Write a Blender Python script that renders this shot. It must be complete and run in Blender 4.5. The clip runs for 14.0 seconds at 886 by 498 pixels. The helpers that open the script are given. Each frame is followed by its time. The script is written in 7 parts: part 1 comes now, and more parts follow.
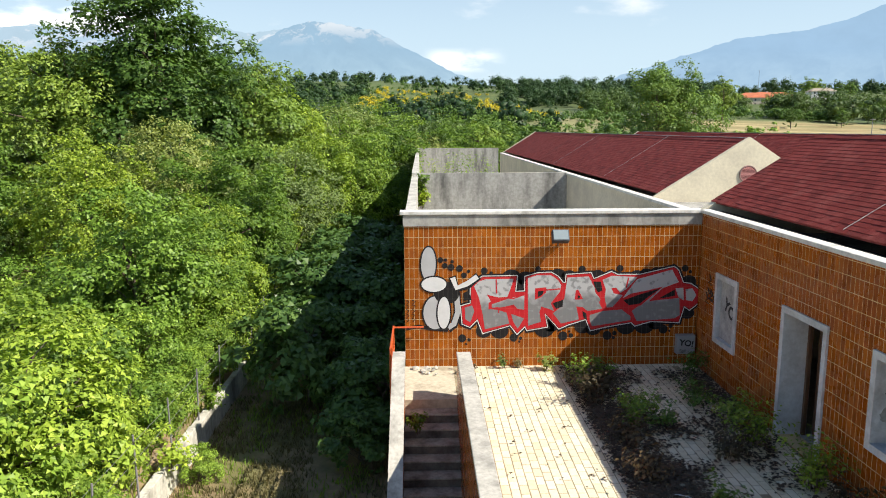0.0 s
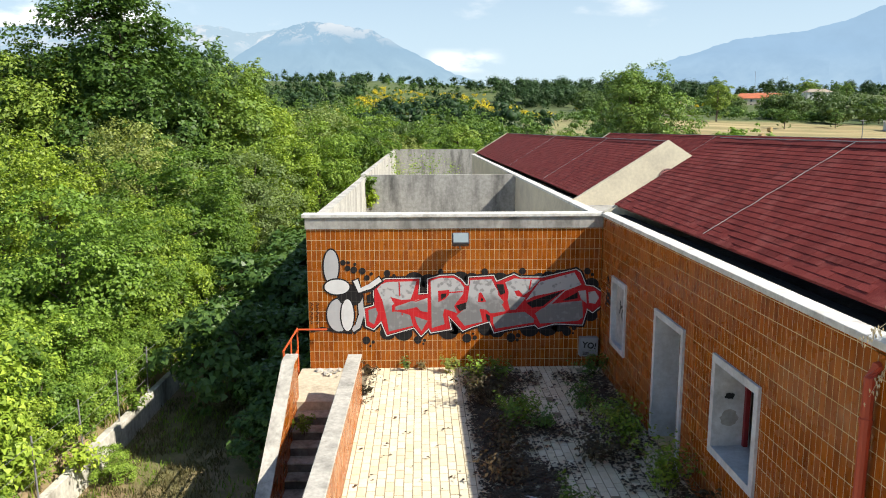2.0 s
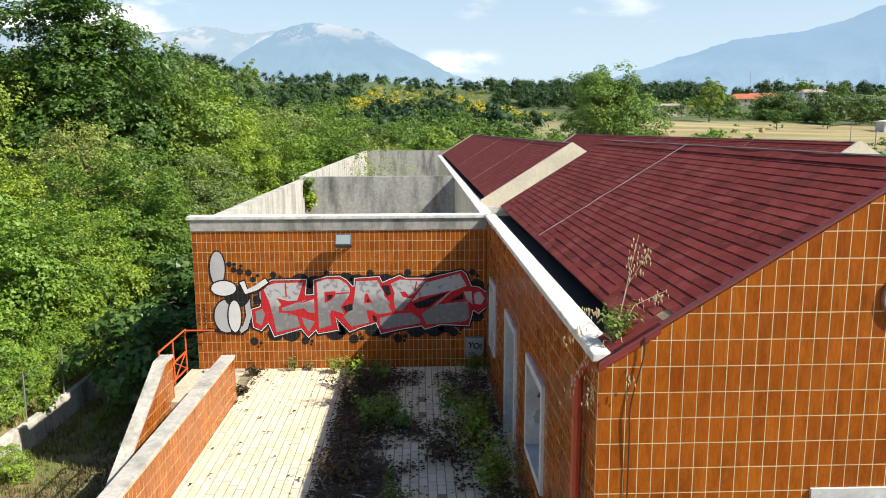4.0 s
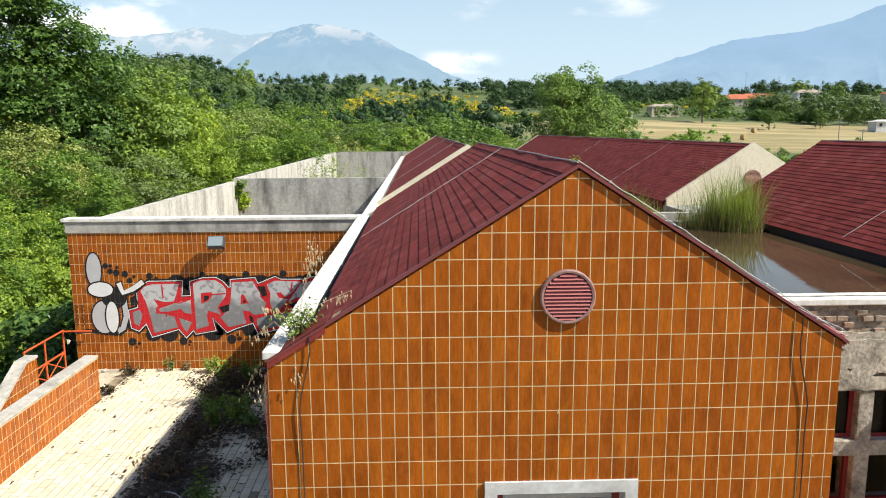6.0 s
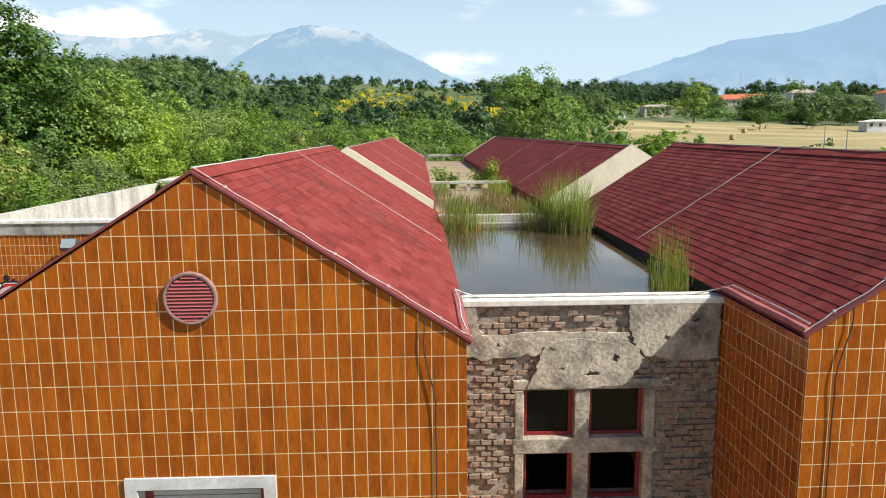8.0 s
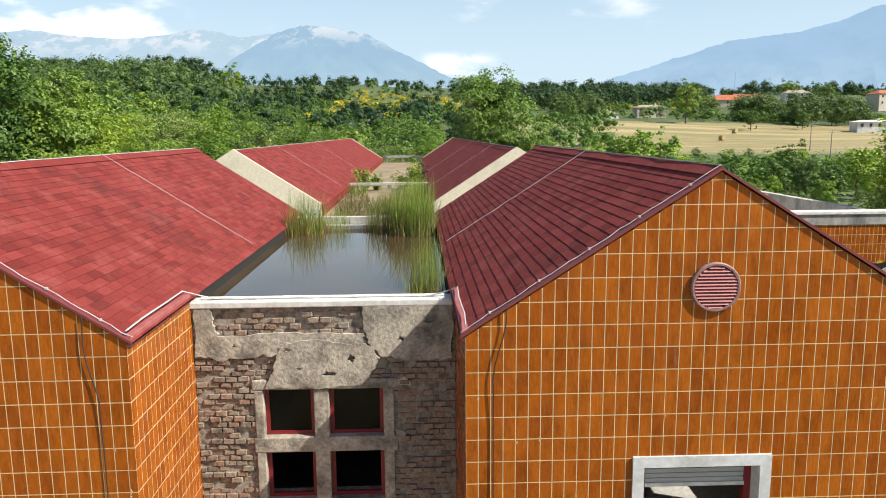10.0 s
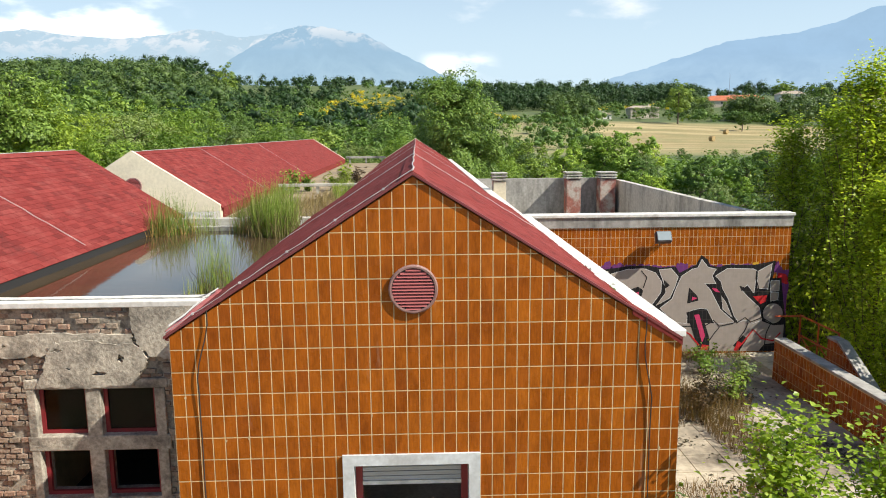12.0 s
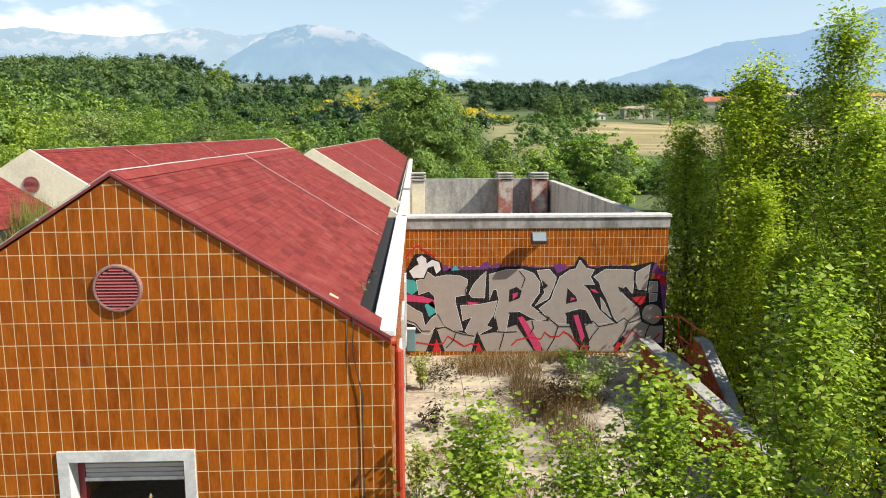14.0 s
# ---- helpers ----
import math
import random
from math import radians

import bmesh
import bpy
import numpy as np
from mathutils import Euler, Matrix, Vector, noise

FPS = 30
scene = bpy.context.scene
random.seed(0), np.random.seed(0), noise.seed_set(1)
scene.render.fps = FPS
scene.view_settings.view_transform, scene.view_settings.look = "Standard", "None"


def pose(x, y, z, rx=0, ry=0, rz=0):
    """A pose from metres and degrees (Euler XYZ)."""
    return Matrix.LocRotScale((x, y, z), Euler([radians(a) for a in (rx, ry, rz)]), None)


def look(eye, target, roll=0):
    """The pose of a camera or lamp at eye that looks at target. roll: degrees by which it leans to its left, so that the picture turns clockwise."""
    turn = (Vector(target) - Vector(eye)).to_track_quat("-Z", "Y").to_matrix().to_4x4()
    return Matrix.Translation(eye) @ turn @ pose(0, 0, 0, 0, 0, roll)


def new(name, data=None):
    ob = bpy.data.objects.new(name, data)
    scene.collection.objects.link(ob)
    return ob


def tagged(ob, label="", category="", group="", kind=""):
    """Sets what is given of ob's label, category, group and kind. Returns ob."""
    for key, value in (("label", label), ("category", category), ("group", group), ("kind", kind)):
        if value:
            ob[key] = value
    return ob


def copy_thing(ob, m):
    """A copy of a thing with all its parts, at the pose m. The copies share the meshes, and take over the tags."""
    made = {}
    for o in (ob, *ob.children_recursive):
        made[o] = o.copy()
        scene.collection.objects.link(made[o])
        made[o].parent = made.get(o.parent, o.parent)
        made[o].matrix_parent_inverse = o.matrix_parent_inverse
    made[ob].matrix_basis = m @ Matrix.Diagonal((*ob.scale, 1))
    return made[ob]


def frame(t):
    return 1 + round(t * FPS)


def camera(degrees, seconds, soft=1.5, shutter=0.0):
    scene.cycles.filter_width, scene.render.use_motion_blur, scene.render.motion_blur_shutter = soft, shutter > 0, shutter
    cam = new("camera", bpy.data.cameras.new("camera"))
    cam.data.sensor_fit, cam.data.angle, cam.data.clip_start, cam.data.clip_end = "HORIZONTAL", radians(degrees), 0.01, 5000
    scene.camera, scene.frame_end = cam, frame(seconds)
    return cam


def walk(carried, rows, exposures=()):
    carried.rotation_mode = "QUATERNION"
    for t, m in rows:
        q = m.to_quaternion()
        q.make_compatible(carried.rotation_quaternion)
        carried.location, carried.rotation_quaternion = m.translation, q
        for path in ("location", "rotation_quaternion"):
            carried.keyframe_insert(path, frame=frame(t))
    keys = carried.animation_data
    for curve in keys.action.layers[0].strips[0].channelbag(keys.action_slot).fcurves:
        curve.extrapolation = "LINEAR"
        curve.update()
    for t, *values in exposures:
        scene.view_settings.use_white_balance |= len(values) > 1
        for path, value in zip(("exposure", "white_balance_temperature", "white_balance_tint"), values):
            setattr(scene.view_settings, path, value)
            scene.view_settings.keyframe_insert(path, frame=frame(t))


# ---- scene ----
cam = camera(62.8, 14.0, soft=1.0)
PATH = [
    (0.0, (-0.016, -0.136, 5.314), (0.043, 1.837, 4.986), -0.19),
    (0.5, (0.481, -0.165, 5.334), (0.541, 1.808, 5.006), -0.16),
    (1.0, (1.005, -0.201, 5.352), (1.065, 1.771, 5.024), -0.14),
    (1.5, (1.546, -0.245, 5.367), (1.607, 1.727, 5.039), -0.13),
    (2.0, (2.130, -0.294, 5.379), (2.191, 1.678, 5.052), -0.13),
    (2.5, (2.731, -0.349, 5.391), (2.792, 1.623, 5.064), -0.14),
    (3.0, (3.362, -0.409, 5.400), (3.424, 1.563, 5.074), -0.16),
    (5.3, (6.505, -0.727, 5.436), (6.569, 1.245, 5.112), -0.28),
    (5.5, (6.793, -0.757, 5.438), (6.857, 1.215, 5.115), -0.29),
    (6.0, (7.551, -0.833, 5.445), (7.615, 1.140, 5.122), -0.32),
    (6.5, (8.338, -0.909, 5.452), (8.402, 1.064, 5.129), -0.35),
    (7.0, (9.183, -0.985, 5.459), (9.248, 0.988, 5.137), -0.38),
    (7.5, (10.033, -1.061, 5.466), (10.098, 0.912, 5.144), -0.41),
    (8.0, (10.915, -1.137, 5.473), (10.980, 0.837, 5.152), -0.44),
    (8.5, (11.752, -1.211, 5.480), (11.819, 0.762, 5.160), -0.46),
    (9.0, (12.608, -1.285, 5.488), (12.675, 0.689, 5.168), -0.48),
    (11.3, (15.963, -1.598, 5.523), (16.032, 0.376, 5.204), -0.46),
    (11.5, (16.264, -1.623, 5.526), (16.333, 0.351, 5.207), -0.44),
    (12.0, (17.035, -1.683, 5.532), (17.106, 0.291, 5.213), -0.41),
    (12.5, (17.775, -1.740, 5.537), (17.847, 0.233, 5.218), -0.36),
    (13.0, (18.526, -1.795, 5.541), (18.598, 0.179, 5.222), -0.30),
    (13.5, (19.247, -1.846, 5.544), (19.320, 0.127, 5.224), -0.22),
    (14.0, (19.982, -1.895, 5.544), (20.056, 0.078, 5.224), -0.13),
]
walk(cam, [(t, look(eye, target, roll)) for t, eye, target, roll in PATH])
from mathutils import geometry


# ---- world, sun, exposure ----
SUN_AZ = Vector((1.0, -0.42, 0.0))
SUN_EL = math.atan2(1.07, SUN_AZ.length)
world = bpy.data.worlds.new("world")
scene.world = world
world.use_nodes = True
wn, wl = world.node_tree.nodes, world.node_tree.links
wn.clear()
sky = wn.new("ShaderNodeTexSky")
sky.sky_type, sky.sun_disc = "NISHITA", False
sky.sun_elevation = SUN_EL
sky.sun_rotation = math.atan2(SUN_AZ.x, SUN_AZ.y)
sky.air_density, sky.dust_density, sky.ozone_density = 1.0, 0.5, 1.5
bg = wn.new("ShaderNodeBackground")
bg.inputs["Strength"].default_value = 0.088
wout = wn.new("ShaderNodeOutputWorld")
# haze towards the horizon all round, and cumulus banks low in the sky
wco = wn.new("ShaderNodeTexCoord").outputs["Generated"]
wsep = wn.new("ShaderNodeSeparateXYZ")
wl.new(wco, wsep.inputs[0])


def wrange(fac, lo, hi):
    m = wn.new("ShaderNodeMapRange")
    m.interpolation_type = "SMOOTHSTEP"
    m.inputs[1].default_value, m.inputs[2].default_value = lo, hi
    wl.new(fac, m.inputs[0])
    return m.outputs[0]


def wmix(fac, a, b):
    m = wn.new("ShaderNodeMix")
    m.data_type = "RGBA"
    wl.new(fac, m.inputs[0])
    wl.new(a, m.inputs[6])
    m.inputs[7].default_value = (*b, 1)
    return m.outputs[2]


def wmul(a, b):
    m = wn.new("ShaderNodeMath")
    m.operation = "MULTIPLY"
    wl.new(a, m.inputs[0])
    wl.new(b, m.inputs[1])
    return m.outputs[0]


wmap = wn.new("ShaderNodeMapping")
wmap.inputs["Scale"].default_value = (1.0, 1.0, 2.6)
wl.new(wco, wmap.inputs[0])
wnoise = wn.new("ShaderNodeTexNoise")
wnoise.inputs["Scale"].default_value, wnoise.inputs["Detail"].default_value, wnoise.inputs["Roughness"].default_value = 5.0, 8.0, 0.55
wl.new(wmap.outputs[0], wnoise.inputs["Vector"])
cloud = wmul(wrange(wnoise.outputs["Fac"], 0.56, 0.74), wmul(wrange(wsep.outputs[2], 0.05, 0.10), wrange(wsep.outputs[2], 0.30, 0.16)))
hazed = wmix(wrange(wsep.outputs[2], 0.42, -0.02), sky.outputs[0], (4.7, 5.95, 6.9))
clouded = wmix(cloud, hazed, (7.6, 7.9, 8.1))
puff = wn.new("ShaderNodeTexNoise")
puff.inputs["Scale"].default_value, puff.inputs["Detail"].default_value = 11.0, 8.0
wl.new(wmap.outputs[0], puff.inputs["Vector"])
bank = wmul(wmul(wrange(wsep.outputs[0], -0.26, -0.36), wrange(puff.outputs["Fac"], 0.40, 0.60)), wmul(wrange(wsep.outputs[2], 0.085, 0.100), wrange(wsep.outputs[2], 0.190, 0.130)))
clouded = wmix(bank, clouded, (11.2, 11.3, 11.4))
low = wmul(wmul(wrange(wsep.outputs[0], 0.0, 0.03), wrange(wsep.outputs[0], 0.12, 0.07)), wmul(wrange(puff.outputs["Fac"], 0.36, 0.52), wmul(wrange(wsep.outputs[2], 0.072, 0.082), wrange(wsep.outputs[2], 0.108, 0.092))))
clouded = wmix(low, clouded, (8.8, 9.1, 9.3))
wl.new(clouded, bg.inputs[0])
wl.new(bg.outputs[0], wout.inputs[0])

sun_data = bpy.data.lights.new("sun", "SUN")
sun_data.energy, sun_data.angle, sun_data.color = 5.0, radians(0.5), (1.0, 0.935, 0.815)
sun = new("sun", sun_data)
sun.matrix_world = look((0, 0, 60), Vector((0, 0, 60)) - Vector((1.0, -0.42, 1.07)))
scene.view_settings.exposure = 0.72


# ---- materials ----
class Nodes:
    """A small builder for procedural materials."""

    def __init__(self, name, rough=0.8, metal=0.0):
        self.mat = bpy.data.materials.new(name)
        self.mat.use_nodes = True
        self.t = self.mat.node_tree
        self.b = self.t.nodes["Principled BSDF"]
        self.b.inputs["Roughness"].default_value = rough
        self.b.inputs["Metallic"].default_value = metal
        self.co = self.t.nodes.new("ShaderNodeNewGeometry").outputs["Position"]

    def node(self, kind, **kw):
        n = self.t.nodes.new(kind)
        for k, v in kw.items():
            if k == "op":
                n.operation = v
            elif k == "blend":
                n.data_type, n.blend_type = "RGBA", v
        return n

    def link(self, a, b):
        self.t.links.new(a, b)

    def stretch(self, sx, sy, sz):
        m = self.node("ShaderNodeMapping")
        m.inputs["Scale"].default_value = (sx, sy, sz)
        self.link(self.co, m.inputs[0])
        return m.outputs[0]

    def noise(self, scale, detail=4.0, rough=0.6, co=None):
        n = self.node("ShaderNodeTexNoise")
        n.inputs["Scale"].default_value = scale
        n.inputs["Detail"].default_value = detail
        n.inputs["Roughness"].default_value = rough
        self.link(co or self.co, n.inputs["Vector"])
        return n.outputs["Fac"]

    def ramp(self, fac, stops):
        r = self.node("ShaderNodeValToRGB")
        e = r.color_ramp.elements
        while len(e) < len(stops):
            e.new(0.5)
        for el, (p, c) in zip(e, stops):
            el.position = p
            el.color = (*c, 1) if len(c) == 3 else c
        self.link(fac, r.inputs[0])
        return r.outputs[0]

    def grey(self, fac, lo, hi):
        m = self.node("ShaderNodeMapRange")
        m.inputs[1].default_value, m.inputs[2].default_value = lo, hi
        self.link(fac, m.inputs[0])
        return m.outputs[0]

    def mix(self, fac, a, b, blend="MIX"):
        m = self.node("ShaderNodeMix", blend=blend)
        for v, i in ((fac, 0), (a, 6), (b, 7)):
            if isinstance(v, (int, float)):
                m.inputs[i].default_value = v
            elif isinstance(v, tuple):
                m.inputs[i].default_value = (*v, 1)
            else:
                self.link(v, m.inputs[i])
        return m.outputs[2]

    def piece_random(self):
        """A random number that differs from piece to piece, single or joined."""
        a = self.node("ShaderNodeObjectInfo").outputs["Random"]
        b = self.node("ShaderNodeNewGeometry").outputs["Random Per Island"]
        s = self.node("ShaderNodeMath", op="ADD")
        self.link(a, s.inputs[0])
        self.link(b, s.inputs[1])
        f = self.node("ShaderNodeMath", op="FRACT")
        self.link(s.outputs[0], f.inputs[0])
        return f.outputs[0]

    def bump(self, fac, strength=0.3, dist=0.01):
        n = self.node("ShaderNodeBump")
        n.inputs["Strength"].default_value = strength
        n.inputs["Distance"].default_value = dist
        self.link(fac, n.inputs["Height"])
        self.link(n.outputs[0], self.b.inputs["Normal"])

    def done(self, colour, rough=None):
        if isinstance(colour, tuple):
            self.b.inputs["Base Color"].default_value = (*colour, 1)
        else:
            self.link(colour, self.b.inputs["Base Color"])
        if rough is not None:
            self.link(rough, self.b.inputs["Roughness"])
        return self.mat


def weathered(name, base, dark, scale=1.2, fine=14.0, rough=0.85, bump=0.25, streak=False, amount=0.5, lo=0.42, hi=0.72):
    n = Nodes(name, rough)
    big = n.noise(scale, 5, 0.65, n.stretch(1, 1, 0.25) if streak else None)
    small = n.noise(fine, 4)
    c = n.mix(n.grey(big, lo, hi), base, dark)
    c = n.mix(amount, c, n.ramp(small, [(0.3, (0.35, 0.34, 0.32)), (0.7, (1, 1, 1))]), "MULTIPLY")
    n.bump(small, bump, 0.01)
    return n.done(c)


def glazed_tile(name, light, mid, dark):
    n = Nodes(name, 0.3)
    r = n.piece_random()
    c = n.ramp(r, [(0.0, dark), (0.3, mid), (0.7, mid), (1.0, light)])
    c = n.mix(0.6, c, n.ramp(n.noise(7.0, 5, 0.65, n.stretch(1, 1, 0.35)), [(0.28, (0.42, 0.34, 0.28)), (0.55, (1, 1, 1)), (0.75, (1.2, 1.2, 1.15))]), "MULTIPLY")
    c = n.mix(0.45, c, n.ramp(n.noise(60.0, 3, 0.6, n.stretch(1, 1, 0.12)), [(0.35, (0.6, 0.55, 0.5)), (0.62, (1.1, 1.1, 1.1))]), "MULTIPLY")
    c = n.mix(n.grey(n.noise(1.3, 6, 0.7, n.stretch(2.2, 2.2, 0.35)), 0.66, 0.9), c, (0.36, 0.28, 0.2))
    n.bump(n.noise(9, 3), 0.12, 0.01)
    n.b.inputs["Specular IOR Level"].default_value = 0.2
    return n.done(c, n.grey(n.noise(3.0, 3), 0.9, -0.6))


def leaf(name, dark, mid, light, shine=0.5, trans=0.2, vary=1.0):
    n = Nodes(name, shine)
    c = n.ramp(n.piece_random(), [(0.0, dark), (0.5, mid), (1.0, light)])
    oi = n.node("ShaderNodeObjectInfo").outputs["Random"]
    c = n.mix(vary, c, n.ramp(oi, [(0.0, (0.46, 0.56, 0.52)), (0.35, (0.68, 0.76, 0.76)), (0.65, (0.92, 0.94, 0.9)), (1.0, (1.25, 1.12, 0.88))]), "MULTIPLY")
    n.done(c)
    n.b.inputs["Specular IOR Level"].default_value = 0.3
    tr = n.node("ShaderNodeBsdfTranslucent")
    n.link(n.mix(1.0, c, (1.5, 1.5, 0.6), "MULTIPLY"), tr.inputs[0])
    ms = n.node("ShaderNodeMixShader")
    ms.inputs[0].default_value = trans
    n.link(n.b.outputs[0], ms.inputs[1])
    n.link(tr.outputs[0], ms.inputs[2])
    n.link(ms.outputs[0], n.t.nodes["Material Output"].inputs[0])
    return n.mat


def plain(name, colour, rough=0.6, metal=0.0, vary=0.25, scale=6.0):
    n = Nodes(name, rough, metal)
    c = n.mix(vary, colour, n.ramp(n.noise(scale, 5), [(0.3, tuple(v * 0.5 for v in colour)), (0.7, colour)]))
    return n.done(c)


M_TILE = glazed_tile("orange_glazed_tile", (0.39, 0.112, 0.010), (0.335, 0.089, 0.008), (0.27, 0.066, 0.007))
M_GROUT = weathered("pale_grout", (0.64, 0.50, 0.27), (0.44, 0.34, 0.19), 2.0, amount=0.12)
M_CONC = weathered("stained_concrete", (0.42, 0.41, 0.38), (0.085, 0.083, 0.077), 1.6, 9.0, streak=True, lo=0.44, hi=0.74)
M_COPE = weathered("white_coping", (0.72, 0.71, 0.67), (0.36, 0.34, 0.30), 2.0, 9.0, lo=0.55, hi=0.78)
M_PLAST = weathered("cream_plaster", (0.72, 0.65, 0.49), (0.54, 0.48, 0.37), 0.8, 12.0, amount=0.25)
M_FRAME = weathered("white_painted_surround", (0.62, 0.64, 0.65), (0.42, 0.42, 0.41), 2.5, 16.0, amount=0.3)
M_REDMET = plain("red_painted_metal", (0.42, 0.06, 0.02), 0.5)
M_DRED = plain("dark_red_frame", (0.22, 0.015, 0.02), 0.45)
M_MAROON = plain("maroon_trim", (0.17, 0.035, 0.035), 0.6)
M_FLASH = weathered("faded_red_metal", (0.42, 0.13, 0.12), (0.26, 0.06, 0.06), 5.0, 20.0, rough=0.6)
M_BLACK = plain("black_membrane", (0.022, 0.022, 0.022), 0.7)
M_CABLE = plain("grey_white_cable", (0.48, 0.48, 0.47), 0.5)
M_DARKCABLE = plain("dark_cable", (0.03, 0.028, 0.025), 0.6)
M_SHUT = plain("grey_shutter", (0.42, 0.42, 0.42), 0.5)
M_INT = weathered("interior_plaster", (0.5, 0.49, 0.46), (0.3, 0.29, 0.27), 1.0)
M_ROOMDARK = weathered("shade_dark_plaster", (0.12, 0.115, 0.11), (0.06, 0.058, 0.055), 1.0)
M_WOOD = plain("brown_door_wood", (0.12, 0.06, 0.03), 0.6)


def shingle_mat():
    n = Nodes("red_bitumen_shingle", 0.85)
    r = n.piece_random()
    c = n.ramp(r, [(0.0, (0.135, 0.022, 0.019)), (0.22, (0.18, 0.029, 0.025)), (0.7, (0.20, 0.033, 0.028)), (1.0, (0.235, 0.042, 0.036))])
    c = n.mix(n.grey(n.noise(0.8, 6, 0.7), 0.56, 0.8), c, (0.085, 0.026, 0.024))
    c = n.mix(n.grey(n.noise(2.4, 6, 0.7), 0.5, 0.75), c, (0.28, 0.072, 0.062))
    c = n.mix(0.5, c, n.ramp(n.noise(60, 2), [(0.3, (0.5, 0.5, 0.5)), (0.7, (1.1, 1.1, 1.1))]), "MULTIPLY")
    n.bump(n.noise(120, 2), 0.4, 0.004)
    n.b.inputs["Specular IOR Level"].default_value = 0.15
    return n.done(c)


M_SHING = shingle_mat()


def paver_mat():
    n = Nodes("cream_paver", 0.75)
    r = n.piece_random()
    c = n.ramp(r, [(0.0, (0.66, 0.58, 0.40)), (0.5, (0.74, 0.66, 0.48)), (1.0, (0.78, 0.71, 0.54))])
    c = n.mix(0.5, c, n.ramp(n.noise(9, 5), [(0.3, (0.75, 0.72, 0.66)), (0.6, (1, 1, 1))]), "MULTIPLY")
    c = n.mix(n.grey(n.noise(1.1, 6, 0.7), 0.64, 0.78), c, (0.20, 0.17, 0.12))
    n.bump(n.noise(30, 3), 0.2, 0.005)
    return n.done(c)


M_PAVER = paver_mat()


def brick_mat():
    n = Nodes("old_brick", 0.9)
    r = n.piece_random()
    c = n.ramp(r, [(0.0, (0.15, 0.115, 0.09)), (0.3, (0.28, 0.225, 0.17)), (0.7, (0.30, 0.19, 0.135)), (1.0, (0.34, 0.275, 0.21))])
    c = n.mix(0.85, c, n.ramp(n.noise(16, 6, 0.7), [(0.32, (0.3, 0.28, 0.26)), (0.5, (0.9, 0.9, 0.9)), (0.72, (1.3, 1.28, 1.22))]), "MULTIPLY")
    c = n.mix(n.grey(n.noise(3.5, 6, 0.7), 0.5, 0.66), c, (0.30, 0.255, 0.20))
    n.bump(n.noise(30, 5, 0.7), 0.9, 0.012)
    return n.done(c)


M_BRICK = brick_mat()
M_MORTAR = weathered("crumbling_mortar", (0.36, 0.32, 0.26), (0.13, 0.115, 0.095), 9.0, 30.0, lo=0.45, hi=0.62)
M_RENDER = weathered("broken_grey_render", (0.56, 0.51, 0.42), (0.17, 0.155, 0.13), 3.2, 22.0, bump=1.0, amount=0.75, lo=0.40, hi=0.68)

M_LEAF = leaf("leaf_green", (0.105, 0.18, 0.024), (0.18, 0.28, 0.036), (0.29, 0.395, 0.062), trans=0.3)
M_LEAFD = leaf("leaf_dark_green", (0.085, 0.15, 0.026), (0.145, 0.235, 0.042), (0.24, 0.345, 0.070))
M_LEAFF = leaf("leaf_far_green", (0.036, 0.072, 0.024), (0.058, 0.108, 0.034), (0.088, 0.15, 0.044))
M_LEAFG = leaf("leaf_grey_green", (0.145, 0.195, 0.062), (0.205, 0.27, 0.088), (0.29, 0.35, 0.13), trans=0.3)
M_LEAFB = leaf("leaf_bright_green", (0.145, 0.23, 0.026), (0.245, 0.365, 0.045), (0.37, 0.49, 0.075))
M_POP = leaf("poplar_leaf", (0.13, 0.20, 0.018), (0.28, 0.38, 0.038), (0.48, 0.56, 0.09), 0.35, 0.55, 0.25)
M_SAPL = leaf("young_poplar_leaf", (0.15, 0.23, 0.02), (0.27, 0.38, 0.038), (0.46, 0.56, 0.10), 0.25, 0.45, 0.25)
M_ELM = leaf("elm_leaf_green", (0.075, 0.14, 0.024), (0.125, 0.21, 0.036), (0.20, 0.30, 0.055), vary=0.0)
# green of the wall-side bushes, with the building's shade put into the colour
M_SHADELEAF = leaf("shade_green_leaf", (0.045, 0.095, 0.024), (0.075, 0.145, 0.034), (0.12, 0.20, 0.05), 0.4, vary=0.4)
M_BROWNG = leaf("brown_dead_grass", (0.11, 0.07, 0.032), (0.19, 0.125, 0.06), (0.30, 0.21, 0.11))
M_YEL = leaf("broom_flower", (0.30, 0.27, 0.02), (0.56, 0.47, 0.02), (0.75, 0.62, 0.03))
M_REED = leaf("reed_blade", (0.15, 0.225, 0.032), (0.28, 0.37, 0.062), (0.46, 0.48, 0.16), trans=0.3)
M_DRY = leaf("dry_grass", (0.17, 0.115, 0.05), (0.28, 0.20, 0.09), (0.42, 0.33, 0.17))
M_DRYL = leaf("dead_leaf", (0.045, 0.03, 0.016), (0.08, 0.055, 0.028), (0.14, 0.10, 0.05), trans=0.15)
M_OAT = plain("pale_oat_straw", (0.55, 0.45, 0.27), 0.7)
M_BARK = weathered("bark", (0.16, 0.12, 0.085), (0.07, 0.055, 0.04), 4.0, 25.0, bump=0.6)
M_LITTER = weathered("dark_leaf_litter", (0.095, 0.066, 0.040), (0.035, 0.026, 0.017), 5.0, 30.0)


# ---- building helpers ----
def obj(name, verts, faces, mat, parent=None, label=""):
    me = bpy.data.meshes.new(name)
    me.from_pydata(verts, [], faces)
    me.materials.append(mat)
    me.update()
    ob = new(name, me)
    if parent:
        ob.parent = parent
    if label:
        ob["label"] = label
    return ob


